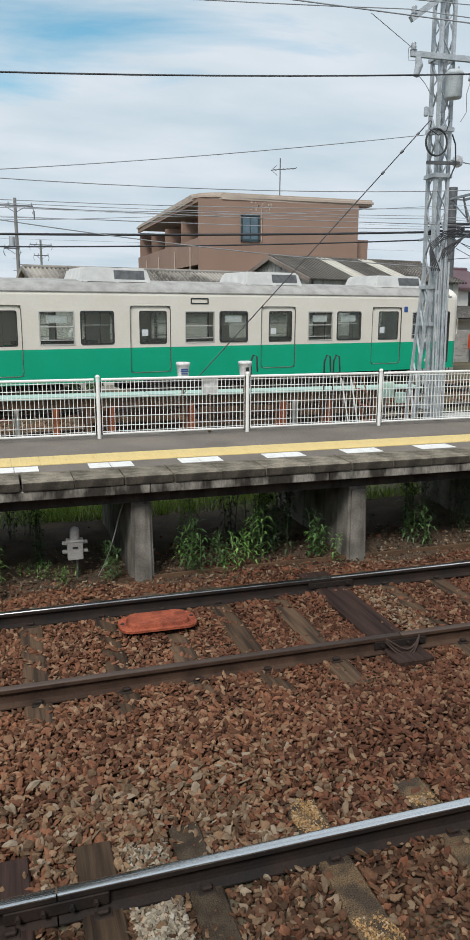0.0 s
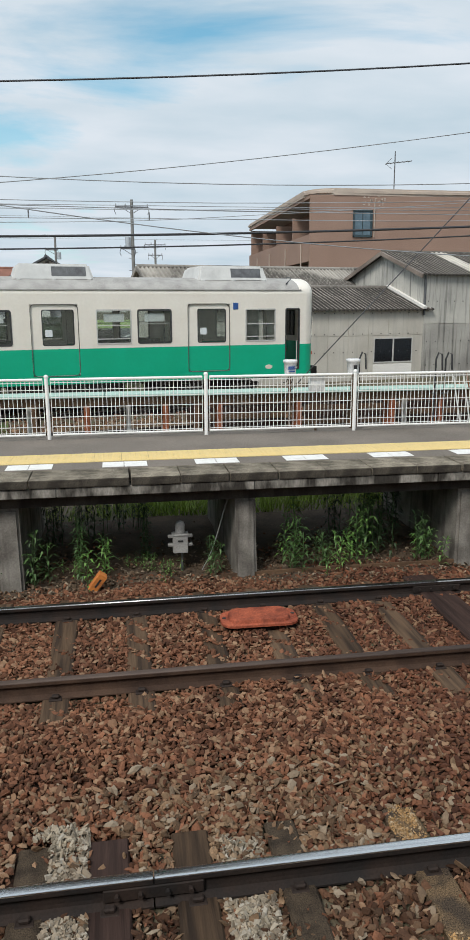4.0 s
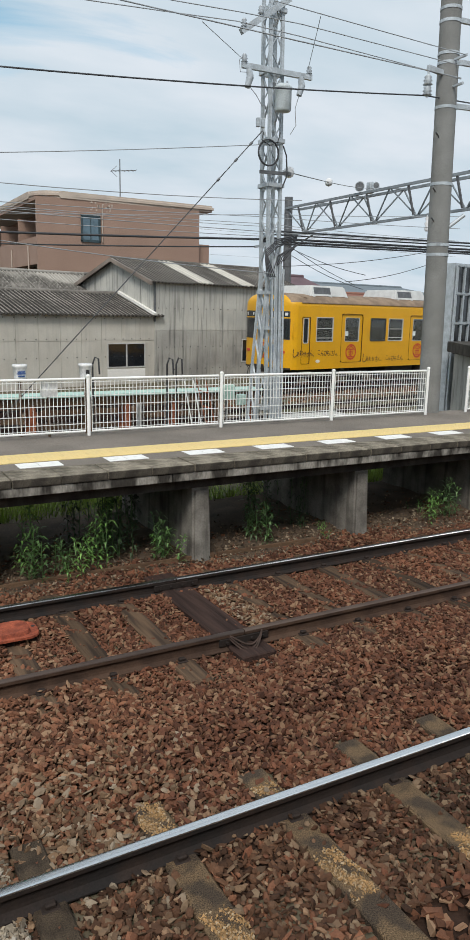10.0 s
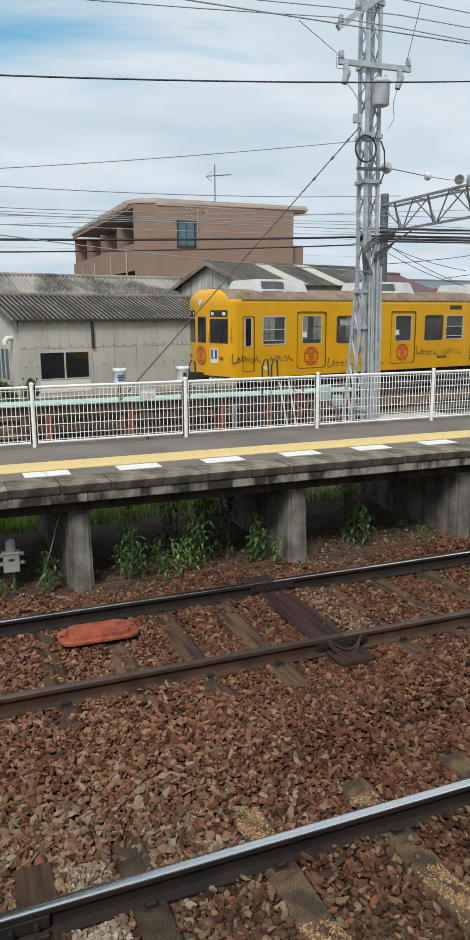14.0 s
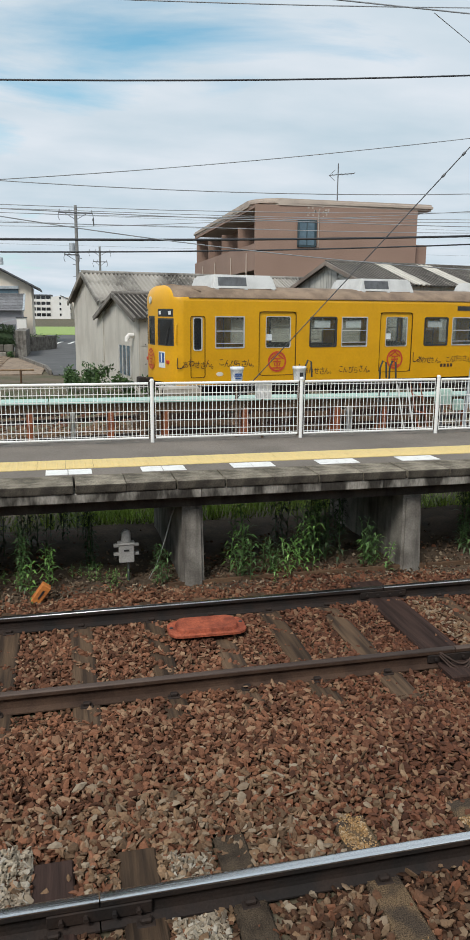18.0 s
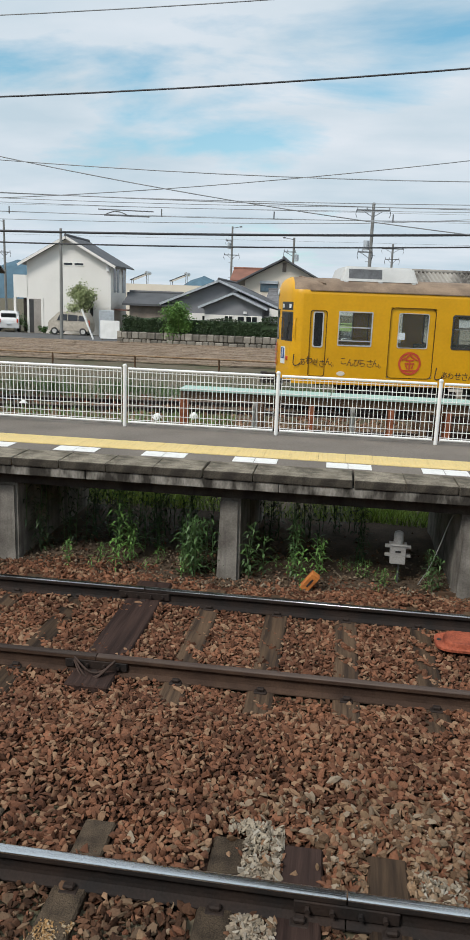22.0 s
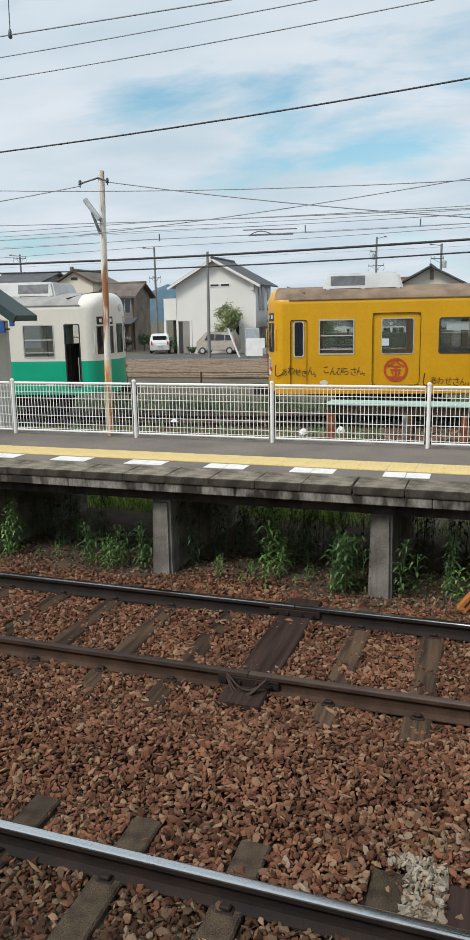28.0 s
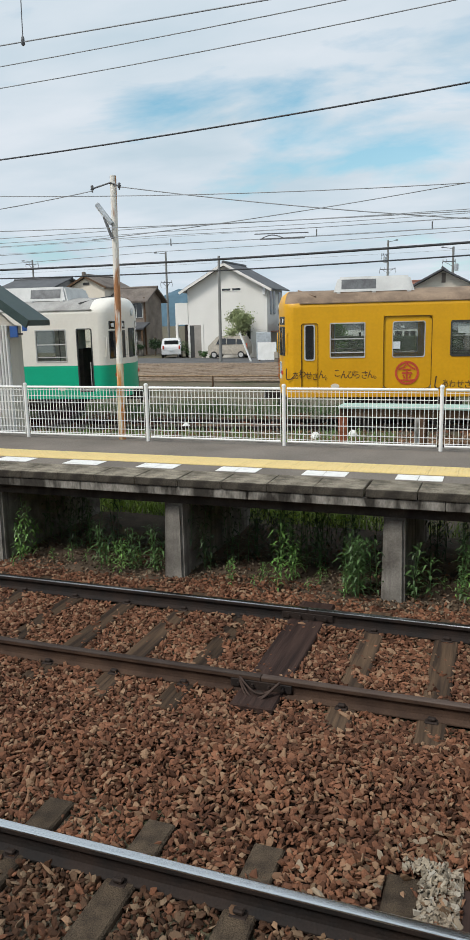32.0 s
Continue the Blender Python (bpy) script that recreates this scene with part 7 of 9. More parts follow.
def make_lattice_mast():
    m = empty("lattice_mast", pose(6.93, 11.3, 0), "galvanised lattice steel mast with transformer and cable pipes", "mast")
    def ctr(z):
        return -0.02 * z
    def half(z):
        return 0.150 - 0.012 * z if z < 3.2 else 0.112
    for sx in (-1, 1):
        for sy in (-1, 1):
            bm = bmesh.new()
            zs = (-0.3, 3.2, 9.6)
            for a, b in zip(zs, zs[1:]):
                bar(bm, (ctr(a) + sx * half(a), sy * half(a), a), (ctr(b) + sx * half(b), sy * half(b), b), 0.05, 0.05)
            part("leg", bm, M_galv, m)
    z, k = 0.1, 0
    while z < 9.4:
        step = 0.46 if z < 3 else 0.37
        z2 = min(z + step, 9.6)
        s = 1 if k % 2 else -1
        for face in range(4):
            bm = bmesh.new()
            h0, h1 = half(z), half(z2)
            if face < 2:
                y = (-1, 1)[face]
                bar(bm, (ctr(z) - s * h0, y * h0, z), (ctr(z2) + s * h1, y * h1, z2), 0.030, 0.012)
            else:
                x = (-1, 1)[face - 2]
                bar(bm, (ctr(z) + x * h0, -s * h0, z), (ctr(z2) + x * h1, s * h1, z2), 0.030, 0.012)
            part("brace", bm, M_galv, m)
        z, k = z2, k + 1
    for z in (1.2, 2.6, 3.2, 4.95, 5.65, 6.7, 7.6, 8.5):
        bm = bmesh.new()
        h = half(z) + 0.04
        c = ctr(z)
        for a, b in (((c - h, -h, z), (c + h, -h, z)), ((c + h, -h, z), (c + h, h, z)), ((c + h, h, z), (c - h, h, z)), ((c - h, h, z), (c - h, -h, z))):
            bar(bm, a, b, 0.04, 0.06)
        part("collar", bm, M_galv, m)
    # slanting strut
    bm = bmesh.new()
    for y in (-0.12, 0.12):
        bar(bm, (-0.46, y, -0.1), (-0.19, y, 3.4), 0.04, 0.04)
    for k in range(7):
        z = 0.2 + 0.45 * k
        x = -0.46 + 0.27 * (z + 0.1) / 3.5
        bar(bm, (x, -0.12, z), (x + 0.05, 0.12, z + 0.4), 0.03, 0.012)
    part("strut", bm, M_galv, m)
    # cable pipes up the platform side
    for k, (x, top) in enumerate(((-0.06, 3.75), (-0.02, 3.95), (0.025, 3.85), (0.07, 4.0), (0.11, 3.7), (0.15, 3.6))):
        bm = bmesh.new()
        tube(bm, (x - 0.02, -0.24 - 0.02 * (k % 2), -0.2), (x - 0.08, -0.20 - 0.02 * (k % 2), top), 0.019, n=8)
        part("cable_pipe", bm, M_galv, m)
    for k in range(5):
        bm = bmesh.new()
        x0 = -0.12 + 0.045 * k
        pts = [(x0, -0.22, 3.6 + 0.03 * k), (x0 + 0.05, -0.25, 3.8), (x0 + 0.22, -0.25, 3.9 + 0.02 * k), (0.45 + 0.05 * k, -0.1, 4.05 + 0.03 * k), (0.9, 0.1, 4.25)]
        chain(bm, pts, 0.011)
        pts = [(-0.3 + 0.04 * k, -0.3, 3.45), (-0.35, -0.3, 3.75 + 0.03 * k), (-0.1, -0.28, 3.95 + 0.03 * k), (0.4, -0.1, 4.1 + 0.02 * k)]
        part("thick_cable", bm, M_wire, m, "thick black cable")
        bm = bmesh.new()
        chain(bm, pts, 0.010)
        part("thick_cable", bm, M_wire, m, "thick black cable")
    # cross arms
    bm = bmesh.new()
    bar(bm, (-0.82, -0.2, 6.66), (0.50, -0.2, 6.68), 0.06, 0.08)
    part("cross_arm", bm, M_galv, m)
    bm = bmesh.new()
    bar(bm, (-0.85, -0.2, 7.13), (0.05, -0.16, 7.78), 0.07, 0.09)
    part("cross_arm", bm, M_galv, m)
    bm = bmesh.new()
    bar(bm, (-0.44, -0.2, 5.12), (0.16, -0.2, 5.14), 0.04, 0.05)
    part("cross_arm", bm, M_galv_dark, m)
    for x, z in ((-0.78, 6.70), (0.45, 6.72), (-0.80, 7.20), (-0.5, 7.44)):
        bm = bmesh.new()
        insulator(bm, (x, -0.2, z), 0.13, 0.055)
        part("insulator", bm, M_insul, m)
    for x, z in ((-0.74, 6.34), (0.24, 6.36)):
        bm = bmesh.new()
        tube(bm, (x, -0.24, z), (x + 0.05, -0.24, z + 0.16), 0.045, 0.06, n=10)
        tube(bm, (x + 0.05, -0.24, z + 0.16), (x + 0.02, -0.24, z + 0.29), 0.06, 0.04, n=10)
        part("cutout_fuse", bm, M_insul, m)
    # transformer can
    bm = bmesh.new()
    lathe(bm, ((0.12, 0.0), (0.135, 0.02), (0.135, 0.32), (0.145, 0.335), (0.145, 0.36), (0.11, 0.40), (0.04, 0.42)), (-0.10, -0.30, 6.06), 18)
    t = part("transformer", bm, mat("transformer_grey", (0.60, 0.66, 0.68), 0.5, bump=0.05), m)
    for x in (-0.17, -0.03):
        bm = bmesh.new()
        insulator(bm, (x, -0.30, 6.45), 0.08, 0.025)
        part("bushing", bm, M_insul, t)
    # cable hoop, fuses, small gear
    bm = bmesh.new()
    pts = [(-0.31 + 0.19 * math.cos(a), -0.24, 5.42 + 0.20 * math.sin(a)) for a in [2 * math.pi * k / 20 for k in range(21)]]
    chain(bm, pts, 0.015)
    pts = [(-0.10, -0.25, 5.75), (-0.15, -0.26, 5.6), (-0.3, -0.27, 5.52), (-0.45, -0.25, 5.6), (-0.42, -0.25, 5.72)]
    chain(bm, pts, 0.009)
    pts = [(-0.05, -0.27, 5.55), (0.02, -0.27, 5.4), (0.05, -0.26, 5.1), (-0.04, -0.26, 4.9)]
    chain(bm, pts, 0.012)
    part("cable_hoop", bm, M_wire, m, "black spare cable hung in a hoop")
    for x in (-0.53, -0.44):
        bm = bmesh.new()
        rbox(bm, x - 0.03, x + 0.03, -0.28, -0.22, 5.78, 5.92, 0.01, 1)
        part("fuse", bm, M_insul, m)
    for pts in ([(-0.78, -0.2, 6.82), (-0.88, -0.22, 6.72), (-0.86, -0.22, 6.55), (-0.74, -0.23, 6.56)], [(-0.70, -0.24, 6.36), (-0.58, -0.25, 6.25), (-0.46, -0.25, 6.1)],
                [(0.24, -0.24, 6.36), (0.17, -0.25, 6.15), (0.20, -0.24, 5.9), (0.10, -0.24, 5.75)]):
        bm = bmesh.new()
        chain(bm, pts, 0.006)
        part("jumper_wire", bm, M_wire_grey, m)
    # yellow ring sign
    sg = empty("ring_sign", pose(22.05, 34.0, 0), "small round yellow-rimmed sign on a dark post", "sign")
    bm = bmesh.new()
    tube(bm, (0, 0, -0.2), (0, 0, 2.1), 0.05, n=8)
    part("post", bm, M_wall_old, sg)
    bm = bmesh.new()
    tube(bm, (0, -0.10, 2.18), (0, -0.04, 2.18), 0.31, n=24)
    d = part("disc", bm, M_orange, sg)
    bm = bmesh.new()
    tube(bm, (0, -0.112, 2.18), (0, -0.101, 2.18), 0.22, n=24)
    part("face", bm, M_paper, d)
    # base slab
    sl = empty("base_slab", pose(7.75, 11.2, 0), "pale concrete slab at the foot of the mast", "slab")
    bm = bmesh.new()
    rbox(bm, -0.65, 0.85, -0.45, 0.35, 0.94, 1.02, 0.012, 1)
    part("slab", bm, mat("pale_concrete", (0.50, 0.49, 0.46), 0.85, fine=60, bump=0.2), sl)
    bm = bmesh.new()
    box(bm, -0.5, 0.7, -0.3, 0.2, -0.2, 0.94)
    part("plinth", bm, M_conc_dark, sl)


make_lattice_mast()


def make_big_pole():
    p = empty("concrete_pole", pose(9.97, 10.42, 0), "large round concrete pole with steel bands and arms", "pole")
    bm = bmesh.new()
    tube(bm, (0, 0, -0.3), (-0.25, 0, 9.6), 0.205, 0.170, n=28)
    part("shaft", bm, M_pole, p)
    for z in (3.95, 4.12, 5.15, 6.4, 7.1, 7.25, 7.75, 7.95):
        bm = bmesh.new()
        x = -0.25 * z / 9.6
        r = 0.205 - 0.035 * z / 9.6
        tube(bm, (x, 0, z - 0.025), (x, 0, z + 0.025), r + 0.008, n=28)
        part("band", bm, M_galv, p)
    for z, sx in ((6.93, -1), (7.15, 1), (6.45, 1), (7.8, 1)):
        bm = bmesh.new()
        x = -0.25 * z / 9.6
        bar(bm, (x + sx * 0.15, -0.05, z), (x + sx * (0.50 if sx < 0 else 0.7), -0.05, z + 0.03), 0.06, 0.08)
        part("arm", bm, M_galv, p)
    bm = bmesh.new()
    for z in (6.52, 6.68):
        insulator(bm, (-0.66, -0.05, z), 0.17, 0.085)
    tube(bm, (-0.66, -0.05, 6.5), (-0.66, -0.05, 6.92), 0.02, n=8)
    part("insulator", bm, M_galv, p)
    for z in (4.5, 5.0, 5.9):
        bm = bmesh.new()
        tube(bm, (-0.25 * z / 9.6 - 0.16, -0.05, z), (-0.25 * z / 9.6 - 0.27, -0.08, z + 0.07), 0.012, n=6)
        part("step_bolt", bm, M_galv_dark, p)
    bm = bmesh.new()
    tube(bm, (0.03, -0.05, 4.42), (0.33, -0.15, 4.66), 0.035, n=8)
    part("lamp_bracket", bm, M_galv, p)


make_big_pole()
# short brackets that carry the cables at mast and pole
for name, a, b in (("cable_bracket", (6.83, 11.40, 4.02), (6.98, 12.03, 4.02)), ("cable_bracket", (6.85, 11.40, 4.17), (7.10, 12.03, 4.17)), ("wire_bracket", (9.76, 10.25, 7.13), (9.76, 9.97, 7.135)), ("wire_bracket", (9.77, 10.25, 6.71), (9.77, 10.02, 6.715))):
    bm = bmesh.new()
    bar(bm, a, b, 0.035, 0.035)
    tagged(part(name, bm, M_galv), "small grey steel bracket holding cables", "bracket", "cable brackets")


def make_gantry():
    g = empty("gantry", pose(0, 0, 0), "grey steel lattice gantry carrying the overhead line", "gantry")
    x, ya, yb = 24.29, 37.44, -7.2
    def zb(y): return 7.30
    for dx, dz in ((-0.43, 1.39), (0.43, 1.39), (0, 0)):
        bm = bmesh.new()
        bar(bm, (x + dx, ya, zb(ya) + dz), (x + dx, yb, zb(yb) + dz), 0.10, 0.12)
        part("chord", bm, M_gantry, g)
    y, k = ya, 0
    while y > yb + 0.2:
        y2 = y - 1.488
        for dx in (-0.43, 0.43):
            bm = bmesh.new()
            if k % 2:
                bar(bm, (x, y, zb(y)), (x + dx, y2, zb(y2) + 1.39), 0.055, 0.055)
            else:
                bar(bm, (x + dx, y, zb(y) + 1.39), (x, y2, zb(y2)), 0.055, 0.055)
            part("web_bar", bm, M_gantry, g)
        if k % 2 == 0:
            bm = bmesh.new()
            bar(bm, (x - 0.43, y, zb(y) + 1.39), (x + 0.43, y, zb(y) + 1.39), 0.07, 0.07)
            part("web_bar", bm, M_gantry, g)
            bm = bmesh.new()
            bar(bm, (x - 0.21, y2, zb(y2) + 0.05), (x - 0.43, y2 + 0.24, zb(y2) + 1.39), 0.10, 0.06)
            part("web_bar", bm, M_galv_dark, g)
        y, k = y2, k + 1
    for y in (37.44, -7.2):
        bm = bmesh.new()
        tube(bm, (x - 0.14, y, -0.3), (x - 0.26, y, 9.31), 0.25, 0.23, n=16)
        part("post", bm, M_galv_dark, g)
    bm = bmesh.new()
    insulator(bm, (x, 26.3, 6.60), 0.7, 0.14)
    part("insulator", bm, M_porcelain, g)
    # loudspeaker pair on top
    s = empty("loudspeaker", pose(x, 30.5, 8.70), "pair of grey horn loudspeakers on the gantry", "loudspeaker")
    for dy, dx, k in ((0.42, -0.16, 1.25), (-0.42, 0.12, 0.8)):
        bm = bmesh.new()
        d = Vector((-0.8, -0.6, 0))
        c = Vector((dx, dy, 0.30))
        tube(bm, c, c + d * 0.40 * k, 0.09, 0.20 * k, n=20)
        h = part("horn", bm, M_galv, s)
        bm = bmesh.new()
        tube(bm, c + d * 0.402 * k, c + d * 0.412 * k, 0.165 * k, n=20)
        part("mouth", bm, M_galv_dark, h)
    bm = bmesh.new()
    rbox(bm, -0.13, 0.13, -0.18, 0.18, 0.0, 0.54, 0.04, 1)
    part("driver_box", bm, M_galv, s)


make_gantry()


def make_lamp_pole():
    p = empty("lamp_pole", pose(-5.80, 10.2, 0), "thin rust-streaked white steel lamp pole with an angled tube light", "lamp pole")
    bm = bmesh.new()
    tube(bm, (0, 0, 0.8), (0.08, 0, 4.92), 0.052, 0.046, n=14)
    part("shaft", bm, mat("lamp_pole_rusty", (0.80, 0.77, 0.70), 0.7, col2=(0.40, 0.19, 0.09), scale=3.5, fine=30, bump=0.2, stretch=(4.0, 4.0, 0.5), edge=(0.48, 0.57), grain=0.1), p)
    bm = bmesh.new()
    tube(bm, (0, 0, 0.75), (0.028, 0, 2.25), 0.0545, n=14)
    part("lower_shaft", bm, mat("lamp_pole_lower", (0.74, 0.64, 0.44), 0.8, col2=(0.52, 0.21, 0.05), scale=4, fine=30, bump=0.3, stretch=(3.0, 3.0, 0.45), edge=(0.44, 0.56), grain=0.15), p, "rusty orange lower part of the pole")
    bm = bmesh.new()
    rbox(bm, -0.34, 0.04, -0.11, -0.05, -0.035, 0.025, 0.015, 2)
    ob = part("lamp_housing", bm, M_galv, p, at=pose(0.05, 0, 4.28, 0, 52, 0))
    bm = bmesh.new()
    box(bm, -0.32, 0.02, -0.10, -0.06, -0.047, -0.036)
    part("tube_cover", bm, M_porcelain, ob)
    bm = bmesh.new()
    bar(bm, (0.06, -0.08, 4.05), (-0.05, -0.09, 4.35), 0.04, 0.03)
    part("bracket", bm, M_galv_dark, p)
    for x, z in ((-0.24, 4.76), (0.2, 4.76)):
        bm = bmesh.new()
        chain(bm, [(0.06, -0.05, 4.82), (x, -0.05, z), (x, -0.05, z - 0.05)], 0.012)
        insulator(bm, (x, -0.05, z - 0.02), 0.07, 0.03)
        part("wire_holder", bm, M_galv_dark, p)


make_lamp_pole()


def wire(name, f, x0, x1, y, r, m, label, y1=None, n=24):
    w = bmesh.new()
    pts = []
    for k in range(n + 1):
        x = x0 + (x1 - x0) * k / n
        yy = y if y1 is None else y + (y1 - y) * k / n
        pts.append((x, yy, f(x)))
    chain(w, pts, r, 5)
    return tagged(part(name, w, m), label, "cable")


def make_wires():
    wire("power_cable", lambda x: 2.85 + 1.04 * (0.0032 * (x / 1.04) ** 2 + 0.0642 * x / 1.04 + 2.71), -16.6, 9.31, 10.4, 0.012, M_wire, "black power cable along the platform")
    wire("power_cable", lambda x: 6.53 + 0.03 * (x - 9.3), 9.31, 30, 10.4, 0.012, M_wire, "black power cable along the platform")
    wire("feeder_cable", lambda x: 0.002 * x * x + 0.0224 * x + 3.90, -18, 7.2, 12.0, 0.019, M_wire, "thick black feeder cable behind the platform")
    for dz, r in ((0.0, 0.022), (0.13, 0.018), (0.07, 0.014), (-0.05, 0.022), (-0.09, 0.016)):
        wire("feeder_cable", lambda x: 4.17 + dz + 0.018 * (x - 7), 7.0, 30, 11.9, r, M_wire, "thick black feeder cables between mast and pole")
    wire("feeder_cable", lambda x: 0.0026 * x * x + 0.025 * x + 3.72, -16, 7.0, 12.0, 0.012, M_wire, "thin black cable below the feeder")
    wire("overhead_wire", lambda x: 0.00277 * x * x + 0.05255 * x + 6.462 if x < 5.6 else 6.843 - 0.021 * (x - 5.6), -16, 9.7, 10.0, 0.0075, M_wire_grey, "thin grey overhead wire")
    wire("overhead_wire", lambda x: 0.00194 * x * x + 0.03828 * x + 6.686 if x < 6.2 else 6.992 - 0.009 * (x - 6.2), -16, 9.7, 10.0, 0.0075, M_wire_grey, "thin grey overhead wire")
    wire("overhead_wire", lambda x: 0.00037 * x * x - 0.0015 * x + 6.752, -16, 9.7, 10.0, 0.010, M_wire_grey, "twisted grey overhead wire")
    wire("overhead_wire", lambda x: 7.30 - 0.0163 * x, 6.0, 9.75, 10.0, 0.0075, M_wire_grey, "thin grey overhead wire")
    wire("span_wire", lambda x: 0.00009 * x ** 3 + 0.0055 * x * x - 0.013 * x + 4.376, -12, 6.6, 10.0, 0.006, M_wire_grey, "thin grey span wire")
    g = bmesh.new()
    tube(g, (-6.93, 10.0, 6.79), (-6.9, 10.0, 7.9), 0.007, n=6)
    lathe(g, ((0.012, -0.05), (0.03, -0.03), (0.022, 0.05), (0.008, 0.09)), (-6.93, 10.0, 6.78), 8)
    tagged(part("wire_hanger", g, M_galv_dark), "thin rod hanger with a clamp on the wire", "hanger")
    wire("span_wire", lambda x: 0.0018 * x * x - 0.0103 * x + 4.076, -16, 9.8, 10.0, 0.006, M_wire_grey, "thin grey span wire", y1=10.25)
    wire("span_wire", lambda x: -0.00014 * x ** 3 + 0.0049 * x * x + 0.1225 * x + 4.564, -6, 6.68, 10.0, 0.006, M_wire_grey, "thin grey wire rising to the mast", y1=11.08)
    wire("span_wire", lambda x: 0.0067 * x * x - 0.1103 * x + 3.92, -5.55, 6.5, 10.1, 0.007, M_wire_grey, "thin wire from the lamp pole", y1=10.6)
    wire("span_wire", lambda x: 4.72 + 0.10 * (x + 6.0) + 0.01 * (x + 6) ** 2, -12, -6.0, 10.1, 0.007, M_wire_grey, "thin wire from the lamp pole")
    # guy from the mast down behind the fence
    g = bmesh.new()
    tube(g, (6.587, 11.225, 5.775), (1.13, 11.45, 0.02), 0.0085, n=6)
    tagged(part("guy_wire", g, M_wire), "black steel guy wire of the mast", "guy wire")
    g = bmesh.new()
    for k in (0.0, 0.05, 0.11):
        p = Vector((6.385, 11.233, 5.56)).lerp(Vector((1.13, 11.45, 0.02)), k)
        tube(g, p - Vector((0.02, 0, 0.02)), p + Vector((0.02, 0, 0.02)), 0.02, n=8)
    tagged(part("guy_fittings", g, M_galv_dark), "dark clamps on the guy wire", "fitting")
    # insulated stay from the mast to the gantry
    g = bmesh.new()
    a, b = Vector((7.0, 11.2, 5.20)), Vector((24.21, 29.5, 8.84))
    pts = [a.lerp(b, k / 10) - Vector((0, 0, 0.12 * math.sin(math.pi * k / 10))) for k in range(11)]
    chain(g, pts, 0.010)
    st = tagged(part("stay_wire", g, M_wire_grey), "stay wire with white ball insulators", "stay wire")
    for t in (0.022, 0.232):
        c = a.lerp(b, t) - Vector((0, 0, 0.12 * math.sin(math.pi * t)))
        g = bmesh.new()
        lathe(g, ((0.02, -0.095), (0.075, -0.068), (0.095, 0), (0.075, 0.068), (0.02, 0.095)), c, 16)
        part("ball_insulator", g, M_porcelain, st)
    # droppers from upper wires at the mast
    for a, b in (((4.86, 10.0, 6.72), (6.08, 11.1, 6.77)), ((6.81, 10.0, 7.16), (7.36, 11.1, 6.81))):
        g = bmesh.new()
        tube(g, a, b, 0.005, n=6)
        tagged(part("drop_wire", g, M_wire_grey), "thin grey drop wire to the mast", "cable")
    # overhead lines of the yard: each a run of gently sagging spans
    def yard(pts, r=0.012, y=24.0):
        g = bmesh.new()
        (xa, za), (xb, zb) = pts[:2]
        pts = [(-26.0, za + (zb - za) / (xb - xa) * (-26.0 - xa))] + list(pts)
        run = [(p + (q - p) * k / 6, y, a + (b - a) * k / 6 - 0.06 * math.sin(math.pi * k / 6) * (q - p) / 15) for (p, a), (q, b) in zip(pts, pts[1:]) for k in range(6)]
        chain(g, run + [(pts[-1][0], y, pts[-1][1])], r, 5)
        tagged(part("contact_wire", g, M_wire_grey), "grey overhead line wire of the yard", "cable")
    yard(((-11.6, 6.04), (3.1, 5.92), (14.4, 6.24), (24.0, 6.5)))
    yard(((-11.6, 5.885), (0.1, 5.81), (14.45, 6.0), (24.0, 6.0)), 0.010)
    yard(((-11.6, 5.764), (0.1, 5.69), (5.4, 5.78), (14.5, 5.91), (24.0, 5.9)), 0.010)
    yard(((-11.6, 5.484), (3.2, 5.45), (14.2, 5.56), (24.0, 5.6)))
    yard(((-11.6, 5.24), (0.1, 5.34), (4.0, 5.56), (14.4, 6.32), (24.0, 7.0)), 0.010)
    for x, z in ((-11.14, 5.47), (-6.1, 5.47), (-2.56, 5.46), (1.04, 5.45)):
        g = bmesh.new()
        tube(g, (x, 24.0, z - 0.06), (x, 24.0, z + 0.17), 0.02, n=5)
        tagged(part("dropper", g, M_galv_dark), "short dropper between overhead wires", "dropper", "overhead droppers")
    # section insulator hung in the contact wire
    g = bmesh.new()
    bar(g, (-8.16, 24.0, 5.60), (-6.36, 24.0, 5.55), 0.03, 0.03)
    bar(g, (-7.97, 24.0, 5.43), (-6.49, 24.0, 5.40), 0.03, 0.045)
    chain(g, [(-7.95 + 0.75 * k / 8, 24.0, 5.43 + 0.11 * math.sin(math.pi * k / 8)) for k in range(9)], 0.016, 5)
    tagged(part("section_insulator", g, M_galv_dark), "dark section insulator hung in the overhead wire", "insulator")
    # slack feeders that fall from the mast's cable bundle towards the yard
    for (xa, za), (xb, zb) in (((15.0, 5.55), (18.6, 4.0)), ((15.3, 5.3), (19.1, 4.40)), ((15.6, 4.95), (19.0, 3.85)), ((15.2, 4.55), (22.5, 5.5)), ((18.1, 4.1), (22.5, 5.0))):
        g = bmesh.new()
        chain(g, [(xa + (xb - xa) * k / 8, 24.0, za + (zb - za) * k / 8 - 0.12 * math.sin(math.pi * k / 8)) for k in range(9)], 0.012, 5)
        tagged(part("feeder_wire", g, M_wire), "thin dark feeder wire over the yard", "cable", "yard feeders")
    # far wires over the houses
    for y, z, sl, r in ((60.1, 9.95, -0.004, 0.012), (60.1, 9.35, -0.004, 0.012), (95.0, 10.6, 0.0, 0.014)):
        wire("street_wire", lambda x: z + sl * x, -80, 60, y, r, M_wire_grey, "far grey wires above the street", n=10)


make_wires()


